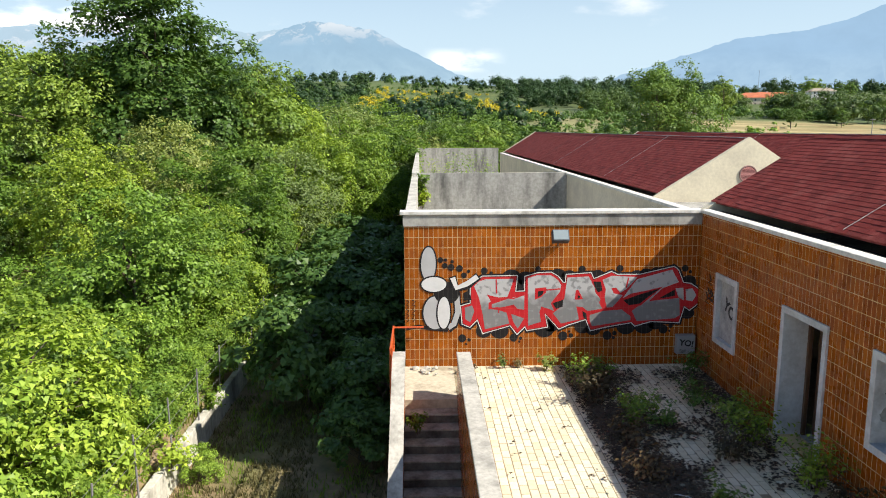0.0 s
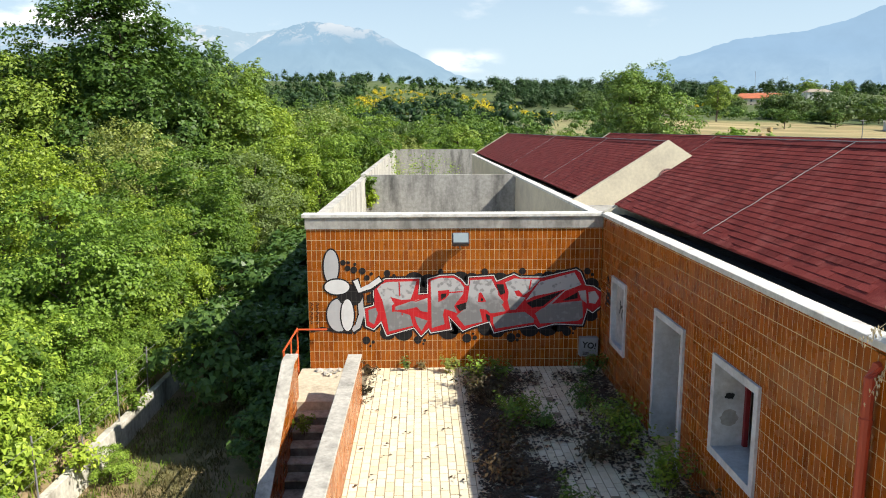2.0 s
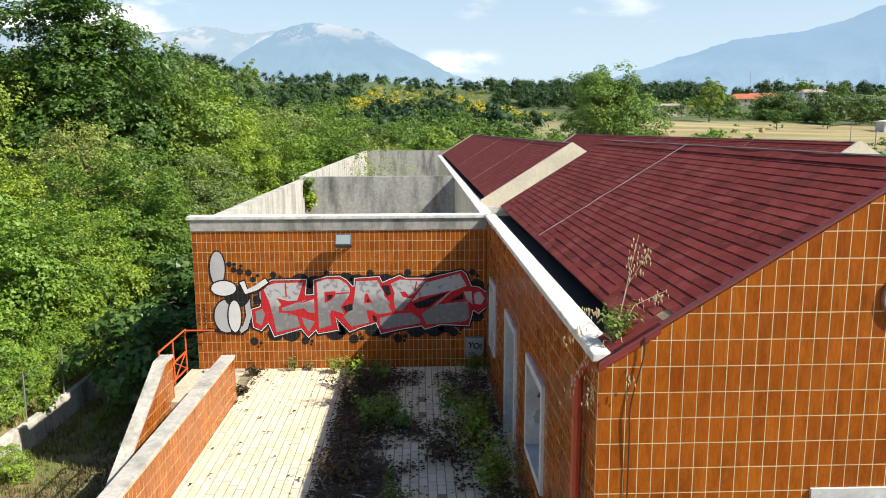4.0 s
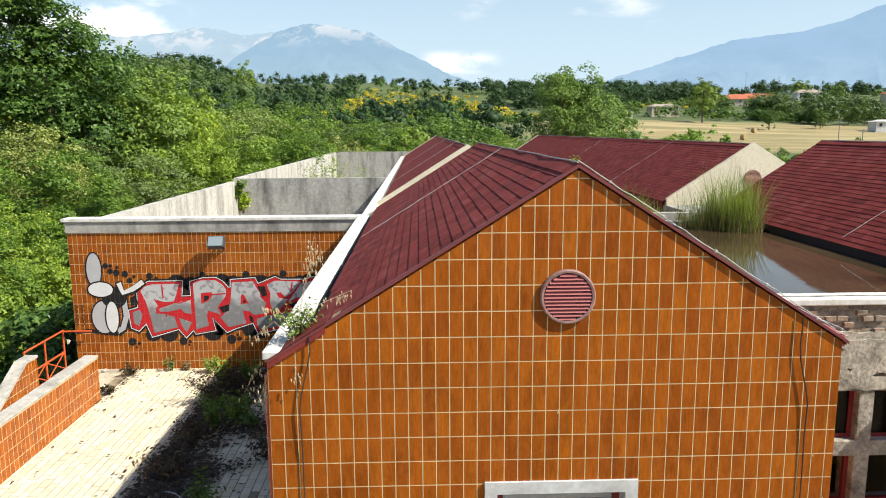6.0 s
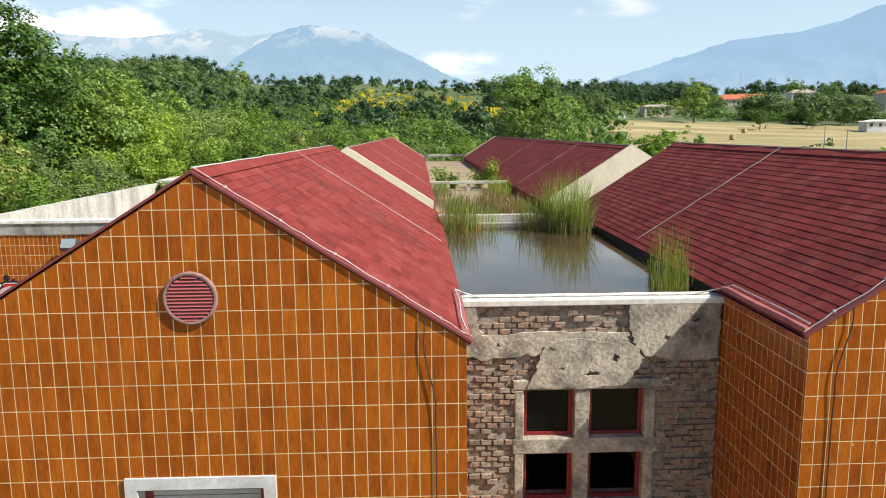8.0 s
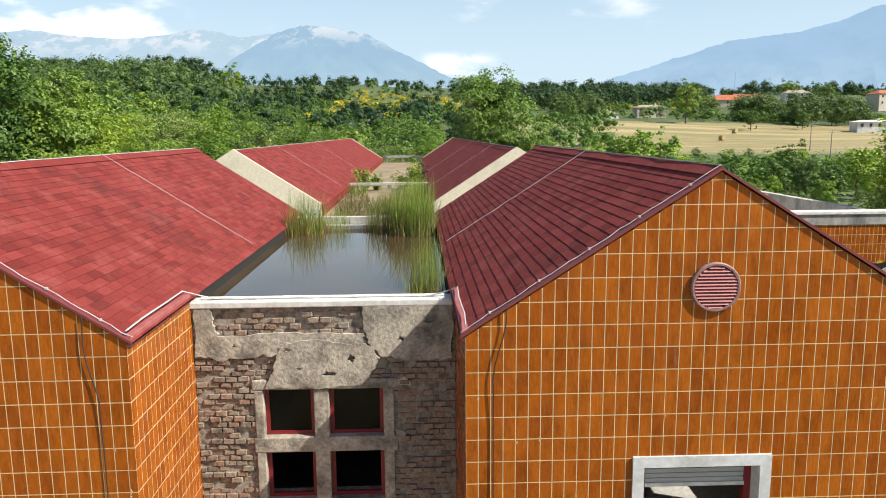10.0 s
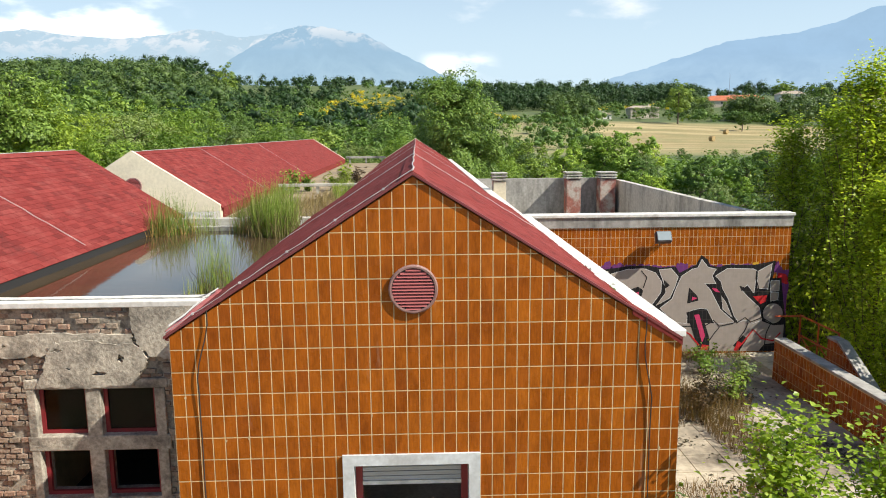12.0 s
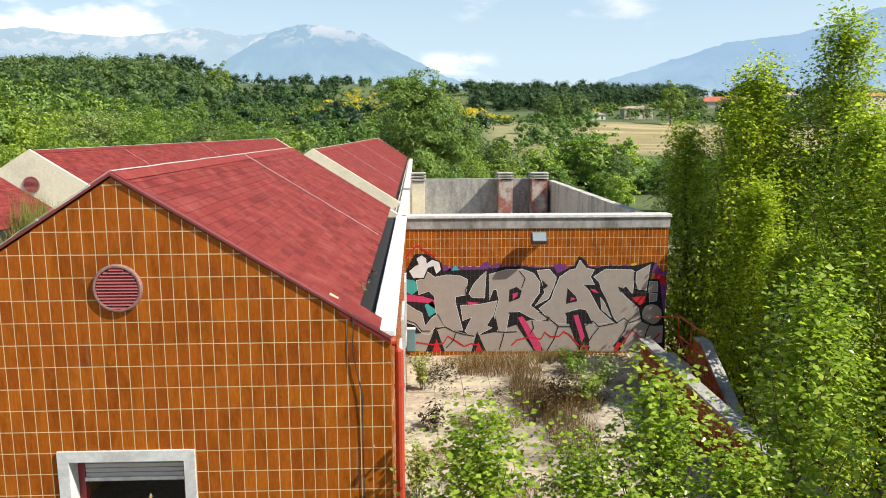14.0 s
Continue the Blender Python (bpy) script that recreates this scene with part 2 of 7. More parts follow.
def part(name, bm, mat, parent=None, label=""):
    me = bpy.data.meshes.new(name)
    bmesh.ops.recalc_face_normals(bm, faces=bm.faces[:])
    bm.to_mesh(me)
    bm.free()
    me.materials.append(mat)
    ob = new(name, me)
    if parent:
        ob.parent = parent
    if label:
        ob["label"] = label
    return ob


def add_box(bm, x0, x1, y0, y1, z0, z1, bevel=0.0):
    m = Matrix.Translation(((x0 + x1) / 2, (y0 + y1) / 2, (z0 + z1) / 2)) @ Matrix.Diagonal((x1 - x0, y1 - y0, z1 - z0, 1))
    r = bmesh.ops.create_cube(bm, size=1.0, matrix=m)
    if bevel:
        es = list({e for v in r["verts"] for e in v.link_edges})
        bmesh.ops.bevel(bm, geom=es, offset=bevel, segments=2, affect="EDGES", profile=0.5)


def box(name, x0, x1, y0, y1, z0, z1, mat, parent=None, label="", bevel=0.0):
    bm = bmesh.new()
    add_box(bm, x0, x1, y0, y1, z0, z1, bevel)
    return part(name, bm, mat, parent, label)


def structure(ob, label, category):
    return tagged(ob, label, category, kind="structure")


def prism(bm, pts, a, b):
    """Extrudes a closed outline from offset a to b (both give 3D points from 2D)."""
    lo = [bm.verts.new(a(*p)) for p in pts]
    hi = [bm.verts.new(b(*p)) for p in pts]
    bm.faces.new(lo)
    bm.faces.new(hi[::-1])
    n = len(pts)
    for i in range(n):
        bm.faces.new((lo[i], hi[i], hi[(i + 1) % n], lo[(i + 1) % n]))


def tube(bm, pts, r, n=6):
    """A round bar along a line of points."""
    rings = []
    pts = [Vector(p) for p in pts]
    for i, p in enumerate(pts):
        d = (pts[min(i + 1, len(pts) - 1)] - pts[max(i - 1, 0)]).normalized()
        a = d.orthogonal().normalized()
        c = d.cross(a)
        rr = r[i] if isinstance(r, (list, tuple)) else r
        rings.append([bm.verts.new(p + rr * (math.cos(k * math.tau / n) * a + math.sin(k * math.tau / n) * c)) for k in range(n)])
    for q, s in zip(rings, rings[1:]):
        for k in range(n):
            bm.faces.new((q[k], q[(k + 1) % n], s[(k + 1) % n], s[k]))
    bm.faces.new(rings[0][::-1])
    bm.faces.new(rings[-1])


def wall_grid(name, put, u0, u1, v0, v1, depth, holes, mat, label, category="wall", extra=None):
    """A wall with real openings. put(u, v, w) gives the place; w runs from 0 (outer face) inwards to depth."""
    us = sorted({u0, u1, *[h[0] for h in holes], *[h[1] for h in holes]})
    vs = sorted({v0, v1, *[h[2] for h in holes], *[h[3] for h in holes]})
    bm = bmesh.new()
    for a, b in zip(us, us[1:]):
        for c, d in zip(vs, vs[1:]):
            cu, cv = (a + b) / 2, (c + d) / 2
            if any(h[0] < cu < h[1] and h[2] < cv < h[3] for h in holes):
                continue
            prism(bm, [(a, c), (b, c), (b, d), (a, d)], lambda u, v: put(u, v, 0.0), lambda u, v: put(u, v, depth))
    if extra:
        prism(bm, extra, lambda u, v: put(u, v, 0.0), lambda u, v: put(u, v, depth))
    bmesh.ops.remove_doubles(bm, verts=bm.verts[:], dist=0.0005)
    return structure(part(name, bm, mat), label, category)


def clip(poly, a, b, c):
    """The part of a 2D polygon where a*u + b*v <= c."""
    out = []
    for i, p in enumerate(poly):
        q = poly[(i + 1) % len(poly)]
        dp, dq = a * p[0] + b * p[1] - c, a * q[0] + b * q[1] - c
        if dp <= 0:
            out.append(p)
        if dp * dq < 0:
            t = dp / (dp - dq)
            out.append((p[0] + t * (q[0] - p[0]), p[1] + t * (q[1] - p[1])))
    return out


def minus(rect, holes):
    rects = [rect]
    for h in holes:
        nxt = []
        for r in rects:
            if r[1] <= h[0] or r[0] >= h[1] or r[3] <= h[2] or r[2] >= h[3]:
                nxt.append(r)
                continue
            if r[0] < h[0]:
                nxt.append((r[0], h[0], r[2], r[3]))
            if r[1] > h[1]:
                nxt.append((h[1], r[1], r[2], r[3]))
            m0, m1 = max(r[0], h[0]), min(r[1], h[1])
            if r[2] < h[2]:
                nxt.append((m0, m1, r[2], h[2]))
            if r[3] > h[3]:
                nxt.append((m0, m1, h[3], r[3]))
        rects = nxt
    return [r for r in rects if r[1] - r[0] > 0.012 and r[3] - r[2] > 0.012]


def piece_mesh(name, poly, low, high, inset, mat, lean=0.0):
    """One flat piece with chamfered edges; lean: how much thicker it is at its lower edge."""
    cu = sum(p[0] for p in poly) / len(poly)
    cv = sum(p[1] for p in poly) / len(poly)
    vmin, vmax = min(p[1] for p in poly), max(p[1] for p in poly)
    n = len(poly)
    top = []
    for u, v in poly:
        d = math.hypot(u - cu, v - cv) or 1
        k = max(0.0, 1 - inset * 1.4 / d)
        top.append((cu + (u - cu) * k, cv + (v - cv) * k, high + lean * (vmax - v) / max(vmax - vmin, 1e-6)))
    verts = [(u, v, low) for u, v in poly] + top
    faces = [tuple(range(n, 2 * n))] + [(i, (i + 1) % n, n + (i + 1) % n, n + i) for i in range(n)]
    me = bpy.data.meshes.new(name)
    me.from_pydata(verts, [], faces)
    me.materials.append(mat)
    return me


def lay(parent, name, frame_m, u0, u1, v0, v1, pu, pv, joint, mat, low=-0.002, high=0.010, inset=0.003, holes=(), cuts=(), shift=0.0,
        singles=300, key=None, lean=0.0, jitter=0.0, rng=None, cull=None, phase=(0.0, 0.0), lap=None):
    """Lays pieces on a plane: the first ones by key as objects, the rest joined."""
    rng = rng or random.Random(5)
    jv = joint if lap is None else -lap
    full = piece_mesh(name, [(-(pu - joint) / 2, -(pv - jv) / 2), ((pu - joint) / 2, -(pv - jv) / 2), ((pu - joint) / 2, (pv - jv) / 2), (-(pu - joint) / 2, (pv - jv) / 2)],
                      low, high, inset, mat, lean)
    items = []
    for j in range(int((v1 - v0 - phase[1]) / pv + 1.999)):
        off = shift * pu * (j % 2) + phase[0]
        for i in range(-1, int((u1 - u0) / pu + 2.999)):
            a, c = u0 + i * pu + off - (pu if off else 0), v0 + j * pv - (pv - phase[1] if phase[1] else 0)
            r = (a + joint / 2, a + pu - joint / 2, c + jv / 2, c + pv - jv / 2)
            whole = r
            r = (max(r[0], u0), min(r[1], u1), max(r[2], v0), min(r[3], v1))
            if r[1] - r[0] < 0.012 or r[3] - r[2] < 0.012:
                continue
            for q in minus(r, holes):
                poly = [(q[0], q[2]), (q[1], q[2]), (q[1], q[3]), (q[0], q[3])]
                uncut = q == whole
                for k in cuts:
                    got = clip(poly, *k)
                    if got != poly:
                        uncut = False
                    poly = got
                    if len(poly) < 3:
                        break
                if len(poly) < 3:
                    continue
                mu, mv = (q[0] + q[1]) / 2, (q[2] + q[3]) / 2
                if cull and cull(mu, mv, rng):
                    continue
                items.append((mu, mv, poly, uncut))
    if key:
        items.sort(key=key)
    rest_v, rest_f = [], []
    fv = [v.co.copy() for v in full.vertices]
    ff = [tuple(p.vertices) for p in full.polygons]
    for k, (mu, mv, poly, uncut) in enumerate(items):
        tilt = pose(0, 0, rng.uniform(-jitter, jitter) * 0.6, rng.uniform(-jitter, jitter) * 40, rng.uniform(-jitter, jitter) * 40, rng.uniform(-jitter, jitter) * 60)
        m = Matrix.Translation((mu, mv, 0)) @ tilt
        if uncut:
            me, vs, fs = full, fv, ff
        else:
            me = piece_mesh(name, [(u - mu, v - mv) for u, v in poly], low, high, inset, mat, lean)
            vs, fs = [v.co.copy() for v in me.vertices], [tuple(p.vertices) for p in me.polygons]
        if k < singles:
            ob = new(name, me)
            ob.parent = parent
            ob.matrix_basis = frame_m @ m
        else:
            b = len(rest_v)
            rest_v += [tuple(frame_m @ m @ v) for v in vs]
            rest_f += [tuple(b + i for i in f) for f in fs]
    if rest_v:
        ob = obj(name + "_field", rest_v, rest_f, mat, parent)
        ob["kind"] = "stuff"


def ragged(pts, n, amp, seed):
    """An outline with many small uneven steps."""
    rng = random.Random(seed)
    out = []
    for i, p in enumerate(pts):
        q = pts[(i + 1) % len(pts)]
        for k in range(n):
            t = k / n
            out.append((p[0] + (q[0] - p[0]) * t + rng.uniform(-amp, amp), p[1] + (q[1] - p[1]) * t + rng.uniform(-amp, amp)))
    return out


def axes(origin, u, v):
    u, v = Vector(u).normalized(), Vector(v).normalized()
    w = u.cross(v)
    return Matrix(((u.x, v.x, w.x, origin[0]), (u.y, v.y, w.y, origin[1]), (u.z, v.z, w.z, origin[2]), (0, 0, 0, 1)))


# ---- plan ----
XC = 12.956                    # the plan mirrors about this line
GROUND = -3.1
X_OUT, X_IN, X_RIDGE = 6.2, 11.34, 8.913
Y_FRONT, Y_BACK, Y_WING = 5.35, 15.65, 16.1
Z_RIDGE, Z_IN, Z_COPE = 5.14, 3.58, 3.53
SLOPE_IN = (Z_RIDGE - Z_IN) / (X_IN - X_RIDGE)
SLOPE_OUT = (Z_RIDGE - 3.45) / (X_RIDGE - X_OUT)
X_END = {-1: -0.40, 1: 26.22}    # outer ends of the terrace end walls


def mx(x, side):
    """x on the left half, or mirrored to the right half."""
    return x if side < 0 else 2 * XC - x


def mrange(a, b, side):
    return (a, b) if side < 0 else (2 * XC - b, 2 * XC - a)


# ---- ground ----
def smooth(a, b, t):
    t = min(1.0, max(0.0, (t - a) / (b - a)))
    return t * t * (3 - 2 * t)


def ground_z(x, y):
    z = GROUND
    z += 0.75 * smooth(-6.0, -6.6, x) * smooth(60, 30, y)
    z += 3.0 * smooth(110, 200, y) + 9.5 * smooth(190, 380, y) + 13 * smooth(370, 520, y) + 22 * smooth(500, 720, y) + 16 * smooth(700, 1000, y)
    z += 5 * smooth(5, -55, x) * smooth(105, 250, y) + 15.5 * smooth(2, -48, x - 12.6 + 0.232 * y) * smooth(230, 440, y)
    z -= 10 * smooth(150, 500, x) * smooth(400, 900, y)
    far = smooth(60, 300, y)
    z += far * 5.0 * noise.noise((x * 0.006, y * 0.006, 3.1)) + far * smooth(300, 800, y) * 9 * noise.noise((x * 0.0022, y * 0.003, 7.7))
    z -= 55 * smooth(1100, 2400, y)
    return z


def spaced(a, b, near, grow):
    """Steps that widen away from zero."""
    out, p = [0.0], 0.0
    step = near
    while p < b:
        p += step
        step *= grow
        out.append(min(p, b))
    neg, p, step = [], 0.0, near
    while p > a:
        p -= step
        step *= grow
        neg.append(max(p, a))
    return neg[::-1] + out


gx = sorted(set([12 + v for v in spaced(-4500, 4500, 2.2, 1.05)] + [-6.0, -6.3, -6.6]))
gy = [15 + v for v in spaced(-300, 4500, 2.5, 1.045)]
gverts = [(x, y, ground_z(x, y)) for y in gy for x in gx]
gn = len(gx)
gfaces = [(j * gn + i, j * gn + i + 1, (j + 1) * gn + i + 1, (j + 1) * gn + i) for j in range(len(gy) - 1) for i in range(gn - 1)]


def ground_mat():
    n = Nodes("meadow_and_earth", 0.95)
    a, b = n.noise(0.35, 6, 0.65), n.noise(4.0, 5)
    c = n.mix(n.grey(a, 0.42, 0.62), (0.30, 0.215, 0.12), (0.16, 0.15, 0.055))
    sep = n.node("ShaderNodeSeparateXYZ")
    n.link(n.co, sep.inputs[0])
    turf = n.mix(n.grey(n.noise(0.09, 5), 0.35, 0.65), (0.055, 0.09, 0.024), (0.11, 0.14, 0.04))
    c = n.mix(n.grey(sep.outputs[1], 40, 70), c, turf)
    # mown hay field on the right-hand plain
    fx = n.grey(sep.outputs[0], 70, 88)
    gx_ = n.grey(sep.outputs[0], 40, 52)
    fy = n.grey(sep.outputs[1], 172, 190)
    fz = n.grey(sep.outputs[1], 342, 322)
    f = n.node("ShaderNodeMath", op="MULTIPLY")
    n.link(fx, f.inputs[0])
    n.link(fy, f.inputs[1])
    f2 = n.node("ShaderNodeMath", op="MULTIPLY")
    n.link(f.outputs[0], f2.inputs[0])
    n.link(fz, f2.inputs[1])
    hay = n.mix(n.grey(n.noise(0.05, 5), 0.38, 0.62), (0.31, 0.235, 0.105), (0.22, 0.20, 0.08))
    hay = n.mix(n.grey(n.noise(0.16, 3, 0.5, n.stretch(0.08, 1, 1)), 0.46, 0.6), hay, (0.42, 0.34, 0.17))
    hay = n.mix(n.grey(n.noise(0.5, 4, 0.6, n.stretch(0.1, 1, 1)), 0.5, 0.68), hay, (0.22, 0.185, 0.075))
    g = n.node("ShaderNodeMath", op="MULTIPLY")
    n.link(gx_, g.inputs[0])
    n.link(fy, g.inputs[1])
    g2 = n.node("ShaderNodeMath", op="MULTIPLY")
    n.link(g.outputs[0], g2.inputs[0])
    n.link(fz, g2.inputs[1])
    pasture = n.mix(n.grey(n.noise(0.12, 5, 0.65), 0.4, 0.62), (0.20, 0.215, 0.085), (0.30, 0.26, 0.12))
    c = n.mix(g2.outputs[0], c, pasture)
    c = n.mix(f2.outputs[0], c, hay)
    c = n.mix(0.5, c, n.ramp(b, [(0.3, (0.5, 0.5, 0.5)), (0.7, (1.1, 1.1, 1.1))]), "MULTIPLY")
    n.bump(b, 0.6, 0.08)
    return n.done(c)


ground = structure(obj("ground", gverts, gfaces, ground_mat()), "meadow and bare earth rising to wooded hills", "ground")
for p in ground.data.polygons:
    p.use_smooth = True

# ---- the building: twin front blocks ----
TU, TV, ROW = 0.1235, 0.2316, -3.073
TE = 0.107                     # narrower tiles on the terrace walls
SIDE = {-1: "left", 1: "right"}


def front_block(s):
    xo, xi, xr = mx(X_OUT, s), mx(X_IN, s), mx(X_RIDGE, s)
    a, b = min(xo, xi), max(xo, xi)
    h0, h1 = mrange(8.235, 9.415, s) if s < 0 else (16.36, 17.54)
    hole = (h0, h1, 0.55, 2.16)
    outer = (h0 - 0.115, h1 + 0.115, 0.44, 2.275)
    left_slope, right_slope = (SLOPE_OUT, SLOPE_IN) if s < 0 else (SLOPE_IN, SLOPE_OUT)
    za, zb = Z_RIDGE - left_slope * (xr - a), Z_RIDGE - right_slope * (b - xr)
    zc = min(za, zb)
    top = [(a, zc), (b, zc)] + ([(b, zb)] if zb > zc + 0.01 else []) + [(xr, Z_RIDGE)] + ([(a, za)] if za > zc + 0.01 else [])
    wall = wall_grid("wall_front_" + SIDE[s], lambda u, v, w: (u, Y_FRONT + w, v), a, b, GROUND, zc, 0.35, [outer], M_GROUT,
                     "gable wall clad in upright orange glazed tiles with pale joints", extra=top)
    fm = axes((0, Y_FRONT, 0), (1, 0, 0), (0, 0, 1))
    cuts = [(-left_slope, 1, Z_RIDGE - left_slope * xr - 0.03), (right_slope, 1, Z_RIDGE + right_slope * xr - 0.03)]
    lay(wall, "tile", fm, a, b, ROW, ROW + 36 * TV, TU, TV, 0.0095, M_TILE, high=0.0015, inset=0.0008, holes=[outer], cuts=cuts, key=lambda it: -it[1] if it[1] > 1.6 else 9, rng=random.Random(11 + s))
    chips(wall, a, b, 70 + s)
    window_front(s, hole, outer)
    vent(xr - 0.07 * (1 if s < 0 else 0.1), Y_FRONT, 4.0)

    # outer side wall along the terrace, with two windows and a door
    holes = [(7.99, 9.16, 0.99, 2.20), (10.51, 11.71, 0.0, 2.20), (13.71, 14.54, 0.94, 2.20)]
    outers = [(h[0] - 0.11, h[1] + 0.11, h[2] - (0.11 if h[2] > 0 else 0), h[3] + 0.11) for h in holes]
    sgn = -s
    side = wall_grid("wall_side_" + SIDE[s], lambda u, v, w: (xo + sgn * w, u, v), Y_FRONT + 0.35, Y_BACK, GROUND, 3.45, 0.35, outers, M_GROUT,
                     "terrace wall clad in orange glazed tiles with a door and windows")
    if s < 0:
        sm = axes((xo, 0, 0), (0, -1, 0), (0, 0, 1))
        flip = lambda h: (-h[1], -h[0], h[2], h[3])
        lay(side, "tile", sm, -Y_BACK, -Y_FRONT, ROW, 3.44, TE, TV, 0.0095, M_TILE, high=0.0015, inset=0.0008, holes=[flip(h) for h in outers], key=lambda it: -it[0] - it[1] * 3 if it[1] > 0 else 99, rng=random.Random(21))
    else:
        sm = axes((xo, 0, 0), (0, 1, 0), (0, 0, 1))
        lay(side, "tile", sm, Y_FRONT, Y_BACK, ROW, 3.44, TE, TV, 0.0095, M_TILE, high=0.0015, inset=0.0008, holes=outers, key=lambda it: it[0] - it[1] * 3 if it[1] > 0 else 99, rng=random.Random(22))
    for k, (h, o) in enumerate(zip(holes, outers)):
        side_opening(s, xo, sgn, h, o, k)
    c0, c1 = sorted((xo - sgn * 0.05, xo + sgn * 0.2))
    structure(box("coping_side_" + SIDE[s], c0, c1, Y_FRONT + 0.02, Y_BACK + 0.1, 3.452, 3.53, M_COPE, bevel=0.012), "flaking white metal coping on the terrace wall", "coping")
    g0, g1 = sorted((xo + sgn * 0.2, xo + sgn * 0.55))
    structure(box("gutter_" + SIDE[s], g0, g1, Y_FRONT + 0.36, Y_WING, 3.33, 3.462, M_BLACK), "black bituminous roof gutter behind the coping", "gutter")

    # inner side wall towards the pond court
    inner = wall_grid("wall_court_" + SIDE[s], lambda u, v, w: (xi - sgn * w, u, v), Y_FRONT + 0.35, Y_WING, GROUND, Z_IN - 0.12, 0.35, [], M_GROUT,
                      "narrow return wall clad in orange glazed tiles")
    im = axes((xi, 0, 0), (0, 1, 0), (0, 0, 1)) if s < 0 else axes((xi, 0, 0), (0, -1, 0), (0, 0, 1))
    e0, e1 = (Y_FRONT, 7.36) if s < 0 else (-7.36, -Y_FRONT)
    lay(inner, "tile", im, e0, e1, ROW, Z_IN - 0.1, TU, TV, 0.0095, M_TILE, high=0.0015, inset=0.0008, key=lambda it: -it[1], rng=random.Random(31 + s))

    # back gable and inside closing slabs
    bm = bmesh.new()
    prism(bm, [(a, GROUND), (b, GROUND), (b, zb - 0.02), (xr, Z_RIDGE - 0.02), (a, za - 0.02)], lambda u, v: (u, Y_WING - 0.25, v), lambda u, v: (u, Y_WING - 0.02, v))
    structure(part("wall_back_" + SIDE[s], bm, M_PLAST), "cream plastered rear gable wall", "wall")
    structure(box("floor_" + SIDE[s], a + 0.36, b - 0.36, Y_FRONT + 0.36, Y_WING - 0.26, -0.15, 0.0, M_INT), "dusty concrete floor inside the block", "floor")
    structure(box("ceiling_" + SIDE[s], a + 0.36, b - 0.36, Y_FRONT + 0.36, Y_WING - 0.26, 2.8, 2.95, M_INT), "bare plaster ceiling inside the block", "ceiling")
    roof("roof_front_" + SIDE[s], s, Y_FRONT + 0.0, Y_WING, Z_RIDGE, 300)
    rake(s, Y_FRONT)
    q = [(xo, 3.45), (mx(X_OUT + 0.52, s), 3.45 + 0.52 * SLOPE_OUT)]
    bm = bmesh.new()
    prism(bm, q + [(q[1][0], q[1][1] - 0.08), (q[0][0], q[0][1] - 0.08)], lambda u, v: (u, Y_FRONT - 0.02, v + 0.012), lambda u, v: (u, Y_FRONT + 0.5, v + 0.012))
    structure(part("roof_corner_" + SIDE[s], bm, M_SHING), "red shingled roof corner above the gutter end", "roof")


def roof(name, s, y0, y1, zr, singles):
    """A gable roof: deck, shingle courses on both slopes and a ridge cap."""
    xr = mx(X_RIDGE, s)
    xo = mx(X_OUT + 0.37, s)
    xi = mx(X_IN + 0.04, s)
    zo = zr - SLOPE_OUT * abs(xr - xo)
    zi = zr - SLOPE_IN * abs(xi - xr)
    bm = bmesh.new()
    prism(bm, [(xo, zo), (xr, zr), (xi, zi), (xi, zi - 0.04), (xr, zr - 0.045), (xo, zo - 0.04)], lambda u, v: (u, y0, v), lambda u, v: (u, y1, v))
    deck = structure(part(name, bm, M_SHING), "gable roof of dark red bitumen shingles, sun-bleached and patched", "roof")
    for tag, xe, ze in (("out", xo, zo), ("in", xi, zi)):
        up = Vector((xr - xe, 0, zr - ze))
        length = up.length
        up.normalize()
        east = xe > xr
        u = (0, 1, 0) if east else (0, -1, 0)
        fm = axes((xe, 0, ze), u, up)
        u0, u1 = (y0, y1) if east else (-y1, -y0)
        torn = (lambda mu, mv, rng: mv < 0.32 and rng.random() < 0.15) if tag == "out" else None
        lay(deck, "shingle", fm, u0, u1, -0.02, length + 0.01, 0.25, 0.118, 0.004, M_SHING, low=0.0, high=0.002, inset=0.0008, shift=0.5,
            singles=singles, key=lambda it, e=east: it[0] if e else -it[0], lean=0.0065, lap=0.014, jitter=0.002, rng=random.Random(len(name) + int(east)), cull=torn)
    bm = bmesh.new()
    prism(bm, [(xr - 0.13, zr - 0.06), (xr, zr + 0.022), (xr + 0.13, zr - 0.06)], lambda u, v: (u, y0 + 0.03, v), lambda u, v: (u, y1 - 0.02, v))
    part("ridge_cap", bm, M_SHING, deck)
    return deck


